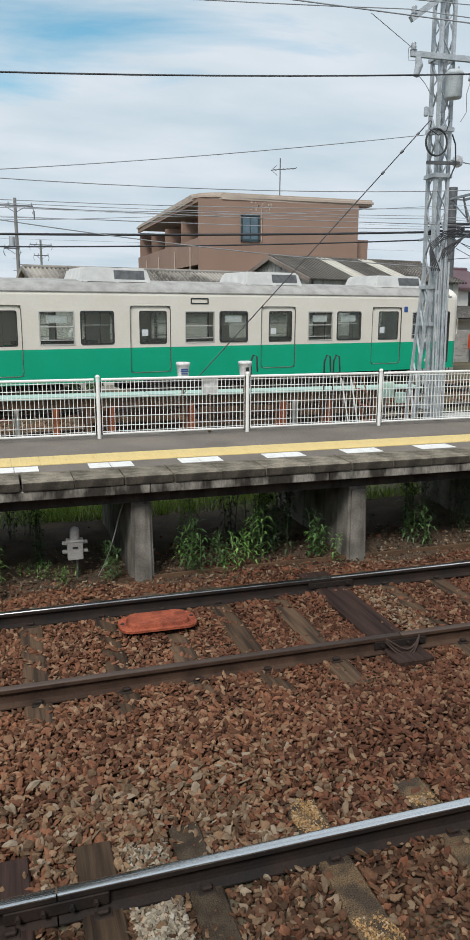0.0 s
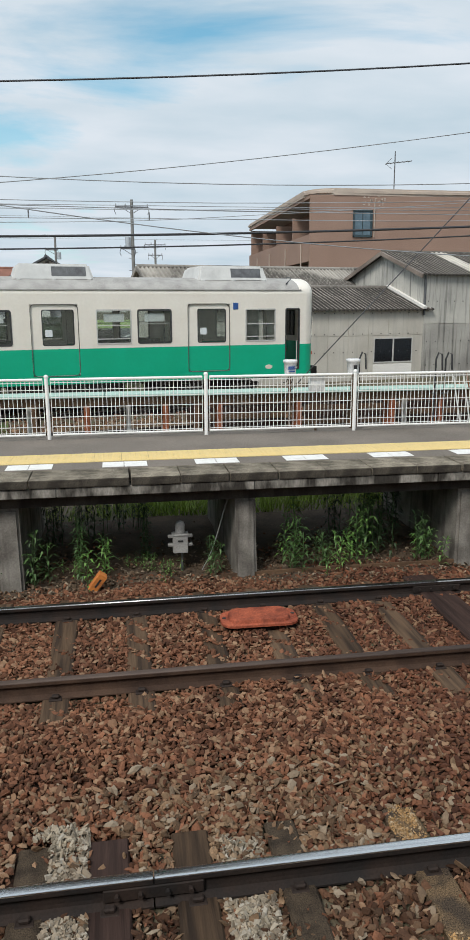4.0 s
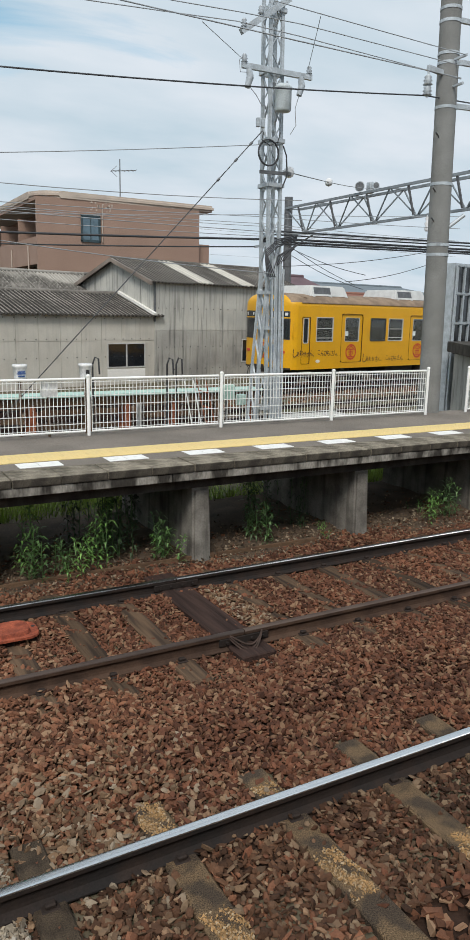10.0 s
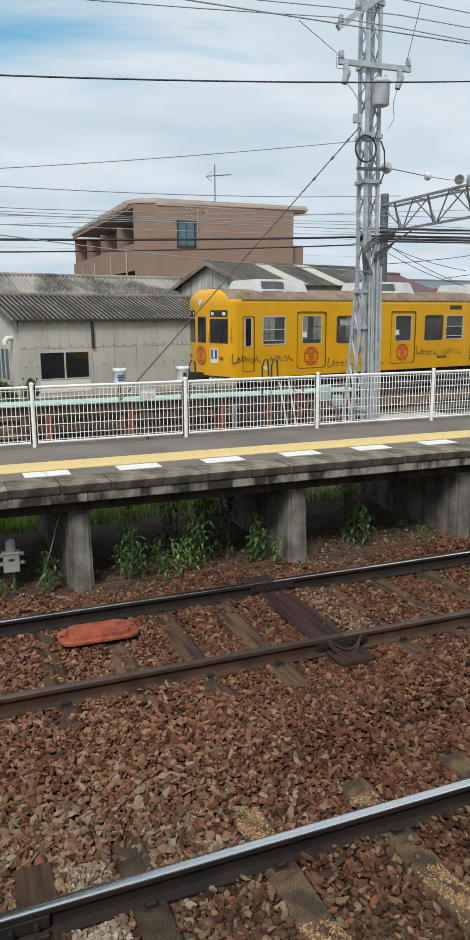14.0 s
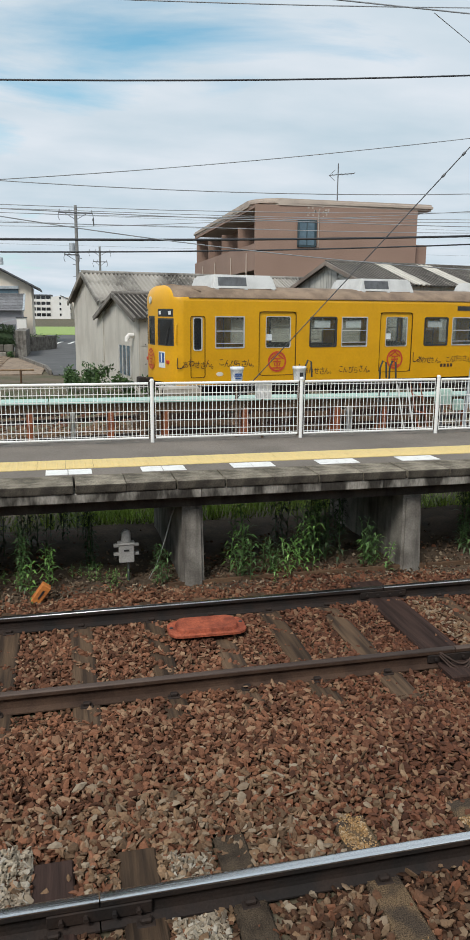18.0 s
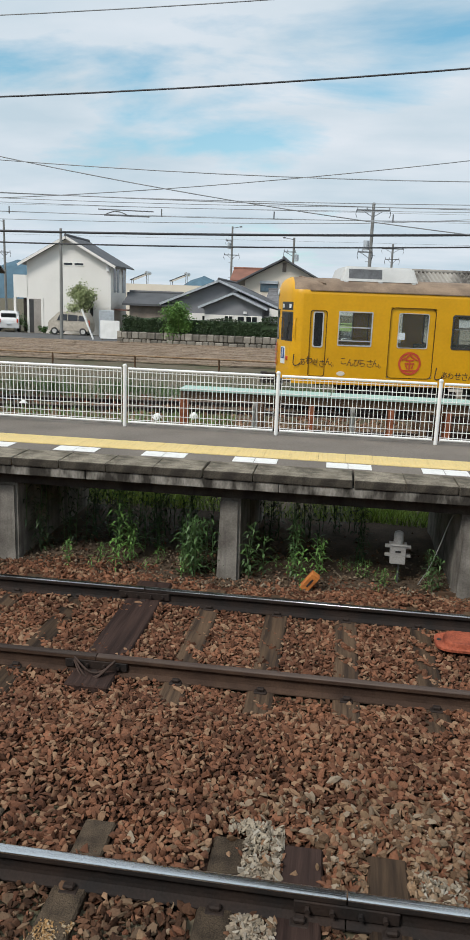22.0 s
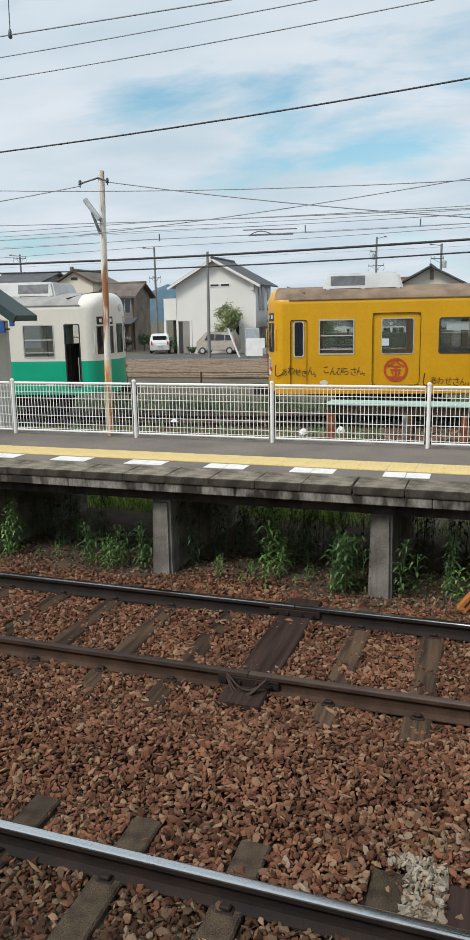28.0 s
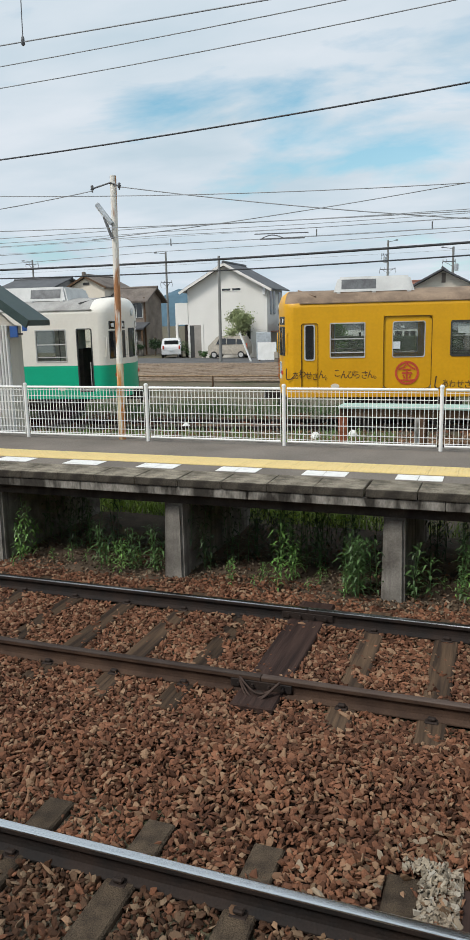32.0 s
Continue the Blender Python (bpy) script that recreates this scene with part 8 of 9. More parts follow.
def utility_pole(x, y, h, label, arms=((0.3, 1.6, 0), (0.9, 1.2, 0)), r=0.16, cans=(), lamp=0.0, steps=True):
    """arms: (drop from the top, width, shift). cans: (drop, side) of transformers and boxes. lamp: reach of a street lamp's arm."""
    p = empty("utility_pole", pose(x, y, -0.15), label, "utility pole", "street poles")
    bm = bmesh.new()
    tube(bm, (0, 0, 0), (0, 0, h), r, r * 0.7, n=12)
    part("shaft", bm, M_pole, p)
    for dz, w, off in arms:
        bm = bmesh.new()
        bar(bm, (off - w / 2, -0.1, h - dz), (off + w / 2, -0.1, h - dz), 0.09, 0.09)
        a = part("cross_arm", bm, M_galv_dark, p)
        bm = bmesh.new()
        for s in (-1, 1):
            bar(bm, (0, -0.08, h - dz - 0.5), (off + s * w * 0.32, -0.08, h - dz - 0.03), 0.04, 0.04)
        part("brace", bm, M_galv_dark, a)
        for k in (-1, -0.4, 1):
            bm = bmesh.new()
            insulator(bm, (off + k * w / 2 * 0.95, -0.1, h - dz + 0.05), 0.20, 0.06, 8)
            part("insulator", bm, M_insul, a)
        for k in (-1, 1):
            bm = bmesh.new()
            chain(bm, [(off + k * w / 2, -0.1, h - dz), (off + k * (w / 2 + 0.05), -0.1, h - dz - 0.3), (off + k * (w / 2 - 0.05), -0.1, h - dz - 0.55)], 0.022, 5)
            part("jumper", bm, M_wire, a)
    for dz, side in cans:
        bm = bmesh.new()
        tube(bm, (side * 0.36, 0, h - dz - 0.35), (side * 0.36, 0, h - dz + 0.35), 0.21, n=12)
        bar(bm, (0, 0, h - dz), (side * 0.3, 0, h - dz), 0.08, 0.08)
        part("transformer", bm, M_galv, p)
    if lamp:
        bm = bmesh.new()
        chain(bm, [(0, -0.1, h - 0.2), (lamp * 0.6, -0.1, h - 0.12), (lamp, -0.1, h - 0.05)], 0.035, 6)
        arm = part("lamp_arm", bm, M_galv_dark, p)
        bm = bmesh.new()
        rbox(bm, min(lamp, lamp * 1.35), max(lamp, lamp * 1.35), -0.2, 0.0, h - 0.10, h + 0.04, 0.03, 1)
        part("lamp_head", bm, M_galv_dark, arm)
    if steps:
        bm = bmesh.new()
        for k in range(7):
            s = 1 if k % 2 else -1
            tube(bm, (0, 0, h - 3.4 - 0.45 * k), (s * 0.34, 0, h - 3.4 - 0.45 * k), 0.018, n=5)
        part("step_bolts", bm, M_galv_dark, p)["kind"] = "stuff"
    return p


utility_pole(1.48, 60, 10.8, "grey concrete utility pole above the shed roofs", ((0.55, 2.5, 0.0), (3.6, 1.1, -0.4)), cans=((3.1, -1),))
utility_pole(4.85, 90, 10.3, "far concrete utility pole with crossed arms", ((0.55, 2.4, 0), (1.7, 1.6, 0)), steps=False)
utility_pole(-14.5, 95, 12.3, "concrete utility pole behind the low houses", ((3.4, 1.9, 0), (1.7, 0.7, -0.4)), cans=((2.3, -1),), lamp=0.9)
utility_pole(-39.7, 85, 11.5, "concrete utility pole with a lamp arm", ((3.6, 1.5, 0),), lamp=-1.1)
utility_pole(-6.05, 84, 10.2, "concrete utility pole behind the cream house", ((1.5, 1.3, -0.4),), cans=((2.1, 1),), lamp=-0.9)
utility_pole(-62.2, 90, 12.0, "far concrete utility pole beyond the old houses", ((0.55, 2.0, 0),), lamp=-1.2, steps=False)
sp = empty("slim_pole", pose(-20.3, 52.2, -0.15), "slim grey pole at the far edge of the field", "pole")
bm = bmesh.new()
tube(bm, (0, 0, 0), (0.06, 0, 7.7), 0.13, 0.09, n=12)
part("shaft", bm, M_pole, sp)
bm = bmesh.new()
bar(bm, (2.1, 0.1, 0), (1.2, 0.1, 2.2), 0.16, 0.10)
tagged(part("white_prop", bm, M_white), "white slanting timber prop beside the field", "prop").matrix_basis = pose(-20.3, 53.0, -0.15)


# ---- field, road, yard things ----
def flat_patch(name, pts, z, m, label, category):
    bm = bmesh.new()
    lo = [bm.verts.new((x, y, z - 0.2)) for x, y in pts]
    hi = [bm.verts.new((x, y, z)) for x, y in pts]
    bm.faces.new(hi); bm.faces.new(lo[::-1])
    for k in range(len(pts)):
        q = (k + 1) % len(pts)
        bm.faces.new((lo[k], lo[q], hi[q], hi[k]))
    return tagged(part(name, bm, m), label, category, kind="structure")


def make_field():
    flat_patch("field", [(-70, 33.5), (-1.0, 36.5), (-0.9, 40), (-2.6, 48.7), (-3.3, 50.6), (-16, 50.0), (-70, 51.0)], -0.06, M_soil, "bare brown ploughed field", "field")
    flat_patch("road", [(-70, 51.6), (-16, 51.0), (-15.5, 58.5), (-70, 59.0)], -0.07, M_road, "grey asphalt lane before the houses", "road")
    flat_patch("road", [(-0.45, 36.0), (2.6, 36.0), (3.5, 60), (14.0, 66), (14.0, 97), (-1.5, 97), (-1.5, 63.5), (-2.75, 58.0), (-2.75, 51.2), (-0.62, 39.5)], -0.068, M_road, "grey asphalt road leading away past the sheds", "road")
    for x, y, w, l, r in ((-0.12, 73.0, 0.28, 4.8, -7), (1.05, 73.0, 0.28, 4.8, -7), (2.3, 73.2, 0.28, 4.8, -7)):
        bm = bmesh.new()
        rbox(bm, -w / 2, w / 2, -l / 2, l / 2, 0, 0.012, 0.003, 1)
        tagged(part("road_marking", bm, M_white_mark, at=pose(x, y, -0.066, 0, 0, r)), "white painted dash on the far road", "road marking", "road markings", "structure")
    # low curved wall at the lane's bend
    lw = empty("lane_wall", pose(0, 0, 0), "low weathered concrete wall round the bend of the lane", "wall")
    bend = [(-2.25, 57.6), (-1.75, 58.6), (-1.2, 59.9), (-0.75, 61.0), (-0.40, 61.9)]
    for p, q in zip(bend, bend[1:]):
        bm = bmesh.new()
        bar(bm, (*p, 0.42), (*q, 0.42), 0.2, 1.05)
        part("wall_length", bm, M_conc, lw)
    flat_patch("verge", [(-14, 99), (20, 99), (26, 150), (-14, 150)], -0.07, M_grassbright, "green verge beside the far road", "grass")
    # furrow clods: low ridges of soil
    bm = bmesh.new()
    rnd = random.Random(4)
    for r in range(28):
        y0 = 34.5 + r * 0.56
        pts = [(-45 + 1.1 * k, y0 + 0.02 * (k) + rnd.uniform(-0.06, 0.06), -0.05 + rnd.uniform(-0.01, 0.05)) for k in range(40) if -45 + 1.1 * k < -2.5]
        for a, b in zip(pts, pts[1:]):
            bar(bm, a, b, 0.30, 0.03 + rnd.uniform(0, 0.05))
    tagged(part("furrow_clods", bm, M_soil, fix=False), "rough ridges of dry brown soil in the field", "soil", kind="stuff")
    # kerb along the field's road side
    for a, b in (((-0.85, 40.0), (-2.55, 48.7)), ((-0.85, 40.0), (-0.6, 36.6))):
        bm = bmesh.new()
        bar(bm, (*a, 0.0), (*b, 0.0), 0.15, 0.22)
        tagged(part("kerb", bm, M_conc), "concrete kerb round the field", "kerb", kind="structure")
    # pipe rail along the yard side of the field
    pr = empty("pipe_rail", pose(0, 0, 0), "low rusty brown pipe rail along the field", "rail")
    bm = bmesh.new()
    tube(bm, (-60, 30.2, 0.42), (-1.2, 32.6, 0.42), 0.04, n=8)
    part("rail", bm, mat("pipe_rail_tan", (0.34, 0.25, 0.16), 0.8, col2=(0.22, 0.13, 0.075), scale=5, fine=40, bump=0.2), pr)
    for k in range(16):
        x = -58 + 3.75 * k
        bm = bmesh.new()
        tube(bm, (x, 30.2 + (x + 60) * 0.0408, -0.2), (x, 30.2 + (x + 60) * 0.0408, 0.44), 0.045, n=8)
        part("post", bm, M_timber, pr)
    # stone retaining wall, stones as pieces
    sw = empty("stone_wall", pose(0, 50.3, 0), "rough grey stone retaining wall under the hedge", "wall", kind="structure")
    rnd = random.Random(11)
    bm = bmesh.new()
    box(bm, -15.6, -3.0, 0.10, 0.5, -0.3, 0.72)
    part("core", bm, M_conc_dark, sw)
    for row in range(2):
        x = -15.6
        while x < -3.05:
            w = rnd.uniform(0.28, 0.62)
            bm = bmesh.new()
            z0 = -0.25 + 0.49 * row
            rbox(bm, x + 0.012, min(x + w, -3.0) - 0.012, 0.0 + rnd.uniform(-0.03, 0.03), 0.2, z0 + 0.012, z0 + 0.49 + rnd.uniform(-0.05, 0.02), 0.05, 1)
            part("stone", bm, M_stonewall, sw)
            x += w
    bm = bmesh.new()
    rbox(bm, -2.95, -2.2, 0.4, 7.0, -0.3, 1.6, 0.02, 1)
    part("end_wall", bm, M_conc, sw)
    # white board
    wb = empty("white_board", pose(-17.0, 53.2, -0.1), "plain white board standing by the lane", "board")
    bm = bmesh.new()
    box(bm, -0.72, 0.72, -0.03, 0.03, 0.12, 1.42)
    part("panel", bm, M_white, wb)
    for x in (-0.6, 0.6):
        bm = bmesh.new()
        box(bm, x - 0.04, x + 0.04, 0.03, 0.10, 0.0, 1.4)
        part("leg", bm, M_timber, wb)
    gb = empty("gate_leaf", pose(-18.3, 56.5, -0.1), "tall pale grey gate panel by the house", "panel")
    bm = bmesh.new()
    rbox(bm, -0.6, 0.6, -0.05, 0.05, 0.0, 2.1, 0.02, 1)
    part("panel", bm, M_galv, gb)


make_field()


def leaf_cloud(name, c, size, n, leaf, m, seed, parent=None, label="", lumps=7):
    """A crown of many small leaves gathered in uneven clumps."""
    rng = np.random.default_rng(seed)
    cl = rng.normal(0, 0.42, (lumps, 3)) * size * 0.8
    k = rng.integers(0, lumps, n)
    p = cl[k] + rng.normal(0, 0.30, (n, 3)) * np.array(size) * 0.62
    p += np.array(c)
    d = rng.normal(size=(n, 3)); d /= np.linalg.norm(d, axis=1)[:, None]
    e = np.cross(d, rng.normal(size=(n, 3))); e /= np.linalg.norm(e, axis=1)[:, None]
    ln = leaf * rng.uniform(0.6, 1.4, n)[:, None]
    v = np.stack((p - d * ln, p + e * ln * 0.45, p + d * ln, p - e * ln * 0.45), 1).reshape(-1, 3)
    me = bpy.data.meshes.new(name)
    me.from_pydata(v.tolist(), [], np.arange(4 * n).reshape(n, 4).tolist())
    me.materials.append(m)
    ob = new(name, me)
    if parent:
        ob.parent = parent
    if label:
        ob["label"] = label
    return ob


def make_greens():
    # garden tree before the white house
    t = empty("garden_tree", pose(-20.75, 58.6, -0.1), "small leafy garden tree before the white house", "tree")
    bm = bmesh.new()
    chain(bm, [(0, 0, 0), (0.05, 0, 0.9), (-0.05, 0.05, 1.8), (0.02, 0, 2.6)], 0.07, 8)
    for a, b in (((0.0, 0, 1.4), (-0.7, 0.1, 2.6)), ((0, 0, 1.6), (0.75, -0.1, 2.8)), ((0, 0.0, 2.0), (0.2, 0.3, 3.3))):
        tube(bm, a, b, 0.045, 0.02, n=6)
    part("trunk", bm, M_bark, t)
    leaf_cloud("crown", (0, 0, 2.75), np.array((1.35, 1.1, 1.25)), 4200, 0.10, mat("garden_leaf", (0.33, 0.37, 0.18), 0.6, col2=(0.22, 0.26, 0.12), scale=2, fine=30, bump=0, per="island"), 2, t, lumps=11)
    # dark pine and bushes between the old house and the white one
    for x, y, h, w, seed in ((-34.6, 63.6, 3.1, 0.85, 41), (-31.6, 64.4, 1.7, 0.95, 42), (-30.2, 63.8, 1.3, 0.8, 43), (-33.0, 63.4, 1.2, 0.7, 44)):
        q = empty("garden_pine", pose(x, y, -0.1), "dark green garden pine beside the old house", "tree", "garden pines")
        bm = bmesh.new()
        chain(bm, [(0, 0, 0), (0.08, 0, h * 0.35), (-0.06, 0.03, h * 0.7), (0.02, 0, h)], 0.06, 7)
        for a, s in ((0.45, 1), (0.6, -1), (0.78, 1)):
            tube(bm, (0, 0, h * a), (s * w * 0.7, 0.1, h * (a + 0.1)), 0.035, 0.015, n=5)
        part("trunk", bm, M_bark, q)
        leaf_cloud("crown", (0, 0, h * 0.66), np.array((w, w, h * 0.34)), 2200, 0.09, M_leaf_dark, seed, q, lumps=9)
    # clipped hedge on the stone wall
    h = empty("hedge", pose(-9.1, 50.9, 0.7), "dark clipped hedge on top of the stone wall", "hedge")
    bm = bmesh.new()
    rbox(bm, -6.1, 6.1, -0.22, 0.5, 0.0, 0.95, 0.12, 2)
    part("core", bm, M_leaf_dark, h)
    rng = np.random.default_rng(5)
    n = 9000
    p = np.stack((rng.uniform(-6.2, 6.2, n), rng.uniform(-0.32, 0.55, n), rng.uniform(0, 1.05, n)), 1)
    p[:, 1] = np.where(rng.random(n) < 0.7, -0.27 + rng.normal(0, 0.05, n), p[:, 1])
    p[:, 2] += 0.10 * np.sin(p[:, 0] * 1.7) + np.where(p[:, 0] > 3.4, 0.25, 0) * (p[:, 2] > 0.5)
    d = rng.normal(size=(n, 3)); d /= np.linalg.norm(d, axis=1)[:, None]
    e = np.cross(d, rng.normal(size=(n, 3))); e /= np.linalg.norm(e, axis=1)[:, None]
    v = np.stack((p - d * 0.07, p + e * 0.035, p + d * 0.07, p - e * 0.035), 1).reshape(-1, 3)
    me = bpy.data.meshes.new("hedge_leaves")
    me.from_pydata(v.tolist(), [], np.arange(4 * n).reshape(n, 4).tolist())
    me.materials.append(M_leaf_dark)
    ob = new("leaves", me); ob.parent = h
    b = empty("round_bush", pose(-11.3, 50.4, 0.6), "light green bush growing over the hedge", "bush")
    bm = bmesh.new()
    tube(bm, (0, 0, -0.2), (0, 0, 1.0), 0.05, 0.03, n=6)
    part("stem", bm, M_bark, b)
    leaf_cloud("crown", (0, 0, 0.85), np.array((1.7, 0.8, 1.25)), 4200, 0.09, M_leaf_light, 9, b, lumps=10)
    for x, y, s, seed in ((-24.6, 59.2, 0.35, 21), (-23.6, 59.0, 0.3, 22), (-26.0, 61.0, 0.6, 23), (-3.2, 49.6, 0.25, 24), (-30.5, 66, 0.9, 25), (-18.0, 60.5, 0.5, 26), (-26.75, 59.7, 0.8, 30), (-24.2, 58.7, 0.35, 31), (-0.7, 62.9, 0.75, 27), (-1.6, 60.6, 0.7, 28), (-2.3, 60.2, 0.9, 29)):
        q = empty("garden_shrub", pose(x, y, -0.1), "small green garden shrub", "shrub", "garden shrubs")
        bm = bmesh.new()
        tube(bm, (0, 0, 0), (0, 0, s), 0.03, 0.015, n=5)
        part("stem", bm, M_bark, q)
        leaf_cloud("crown", (0, 0, s * 0.9), np.array((1.1, 1, 0.9)) * s, 500, 0.06, M_leaf, seed, q)
    # scrub at the foot of the sheds
    for x, y, s, seed in ((1.2, 27.6, 0.8, 31), (2.0, 26.6, 0.6, 32), (0.2, 28.6, 0.6, 33), (2.9, 26.3, 0.45, 34)):
        q = empty("wild_shrub", pose(x, y, -0.14), "overgrown green scrub against the shed", "shrub", "scrub by the shed")
        bm = bmesh.new()
        tube(bm, (0, 0, 0), (0, 0, s), 0.03, 0.015, n=5)
        part("stem", bm, M_bark, q)
        leaf_cloud("crown", (0, 0, s * 0.7), np.array((1.0, 0.8, 0.9)) * s, 900, 0.07, M_leaf, seed, q)


make_greens()


def weed_mesh(seed, h, stems, m_leaf, dense=34):
    """A tuft of tall weeds: thin stems with drooping lance leaves."""
    rng = random.Random(seed)
    sb, lb = bmesh.new(), bmesh.new()
    for s in range(stems):
        x, y = rng.gauss(0, 0.09), rng.gauss(0, 0.07)
        hh = h * rng.uniform(0.6, 1.05)
        lx, ly = rng.gauss(0, 0.07) * h, rng.gauss(0, 0.05) * h
        pts = [Vector((x + lx * t * t, y + ly * t * t, hh * t)) for t in (0, 0.35, 0.7, 1.0)]
        for a, b in zip(pts, pts[1:]):
            tube(sb, a, b, 0.004, n=4, caps=False)
        for k in range(dense):
            t = 0.05 + 0.95 * (k / dense) ** 0.9
            p = Vector((x + lx * t * t, y + ly * t * t, hh * t))
            a = k * 2.4 + rng.uniform(-0.4, 0.4)
            ln = (0.13 if t < 0.8 else 0.13 * (1.3 - t) / 0.5) * rng.uniform(0.7, 1.25) * min(1.0, h / 0.45)
            d = Vector((math.cos(a), math.sin(a), rng.uniform(0.10, 0.9))).normalized()
            side = d.cross(Vector((0, 0, 1))).normalized() * ln * 0.095
            mid = p + d * ln * 0.55
            tip = p + d * ln + Vector((0, 0, -ln * rng.uniform(0.25, 0.6)))
            v = [lb.verts.new(q) for q in (p, mid + side, tip, mid - side)]
            lb.faces.new((v[0], v[1], v[3]))
            lb.faces.new((v[1], v[2], v[3]))
    a, b = bpy.data.meshes.new("stems"), bpy.data.meshes.new("leaves")
    sb.to_mesh(a); lb.to_mesh(b); sb.free(); lb.free()
    a.materials.append(M_leaf); b.materials.append(m_leaf)
    return a, b


def make_weeds():
    kinds = {"tall": weed_mesh(1, 0.84, 3, M_leaf_light), "tall2": weed_mesh(3, 0.95, 4, M_leaf), "mid": weed_mesh(2, 0.60, 3, M_leaf_light, 26), "mid2": weed_mesh(6, 0.48, 4, M_leaf, 23), "low": weed_mesh(4, 0.26, 4, M_leaf_light, 12),
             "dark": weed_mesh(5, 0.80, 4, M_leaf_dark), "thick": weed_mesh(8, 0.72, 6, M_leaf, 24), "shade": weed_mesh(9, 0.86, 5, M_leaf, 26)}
    rng = random.Random(12)
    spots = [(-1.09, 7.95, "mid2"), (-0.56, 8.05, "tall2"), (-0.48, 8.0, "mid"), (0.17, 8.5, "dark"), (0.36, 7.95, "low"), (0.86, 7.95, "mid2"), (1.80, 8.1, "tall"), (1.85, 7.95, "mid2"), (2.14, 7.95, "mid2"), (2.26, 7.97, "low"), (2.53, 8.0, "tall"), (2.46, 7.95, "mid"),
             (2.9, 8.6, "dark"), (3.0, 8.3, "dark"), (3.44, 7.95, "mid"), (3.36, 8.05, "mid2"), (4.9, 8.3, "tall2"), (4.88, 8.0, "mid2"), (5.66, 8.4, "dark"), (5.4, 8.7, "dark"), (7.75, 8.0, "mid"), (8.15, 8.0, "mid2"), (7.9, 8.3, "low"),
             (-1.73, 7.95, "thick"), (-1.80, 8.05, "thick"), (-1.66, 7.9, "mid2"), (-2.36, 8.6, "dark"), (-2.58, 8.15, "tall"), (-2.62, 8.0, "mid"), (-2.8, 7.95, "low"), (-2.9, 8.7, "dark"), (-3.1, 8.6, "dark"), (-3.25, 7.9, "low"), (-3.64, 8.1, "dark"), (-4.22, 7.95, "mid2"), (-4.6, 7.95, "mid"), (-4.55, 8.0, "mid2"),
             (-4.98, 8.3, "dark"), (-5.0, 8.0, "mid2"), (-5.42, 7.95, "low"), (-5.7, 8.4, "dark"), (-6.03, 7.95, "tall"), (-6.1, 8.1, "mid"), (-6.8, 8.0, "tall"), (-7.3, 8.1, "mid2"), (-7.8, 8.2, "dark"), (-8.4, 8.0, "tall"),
             # the last five dark tufts are added to darken the gap behind
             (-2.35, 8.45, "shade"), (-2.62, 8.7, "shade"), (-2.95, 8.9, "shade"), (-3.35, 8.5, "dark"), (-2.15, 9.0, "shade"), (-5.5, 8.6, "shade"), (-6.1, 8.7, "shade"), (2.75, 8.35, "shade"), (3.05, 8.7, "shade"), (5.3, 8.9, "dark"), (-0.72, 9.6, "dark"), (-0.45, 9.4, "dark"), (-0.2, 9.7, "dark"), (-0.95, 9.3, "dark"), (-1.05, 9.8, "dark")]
    # back tufts use the dark leaf: the deck's shade is put into their colour
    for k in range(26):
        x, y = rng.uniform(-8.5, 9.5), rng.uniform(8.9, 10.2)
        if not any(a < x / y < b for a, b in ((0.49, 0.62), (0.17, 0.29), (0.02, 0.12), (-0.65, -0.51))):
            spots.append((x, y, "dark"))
    for k in range(16):
        spots.append((rng.uniform(-8, 9), rng.uniform(7.8, 8.15), "low"))
    for x, y, k in spots:
        if min(abs(x - p) for p in PIERS) < 0.22:
            continue
        w = empty("weed", pose(x, y, -0.15, 0, 0, rng.uniform(0, 360)), "green weeds with long narrow leaves under the platform", "weed", "weeds under the platform")
        s = rng.uniform(0.8, 1.1)
        for nm, me in (("stem", kinds[k][0]), ("foliage", kinds[k][1])):
            o = new(nm, me)
            o.parent = w
            o.scale = (s, s, s * 1.15)
            if nm == "stem":
                o["kind"] = "stuff"
    # bright grass beyond the platform and along the yard
    rng2 = np.random.default_rng(7)
    def grass(name, n, x0, x1, y0, y1, h, m, label, zf=-0.14, along=False):
        p = np.stack((rng2.uniform(x0, x1, n), rng2.uniform(y0, y1, n)), 1)
        if along:
            q = np.outer(p[:, 0], TD[:2]) + np.outer(p[:, 1], TN[:2]) + np.array(TR_O[:2])
            p = q
        keep = np.sin(p[:, 0] * 1.3) * np.sin(p[:, 1] * 1.9 + p[:, 0] * 0.4) + rng2.normal(0, 0.5, n) > -0.3
        p = p[keep]
        n = len(p)
        a = rng2.uniform(0, 6.28, n)
        w = 0.012 * h / 0.25
        hh = h * rng2.uniform(0.4, 1.3, n)
        lean = rng2.normal(0, 0.35, (n, 2)) * hh[:, None]
        b = np.c_[p, np.full(n, zf)]
        dx = np.c_[np.cos(a) * w, np.sin(a) * w, np.zeros(n)]
        tip = b + np.c_[lean, hh]
        v = np.stack((b - dx, b + dx, tip), 1).reshape(-1, 3)
        me = bpy.data.meshes.new(name)
        me.from_pydata(v.tolist(), [], np.arange(3 * n).reshape(n, 3).tolist())
        me.materials.append(m)
        tagged(new(name, me), label, "grass", kind="stuff")
    grass("grass", 60000, -12, 14, 10.30, 13.6, 0.20, M_grassbright, "bright green grass behind the platform")
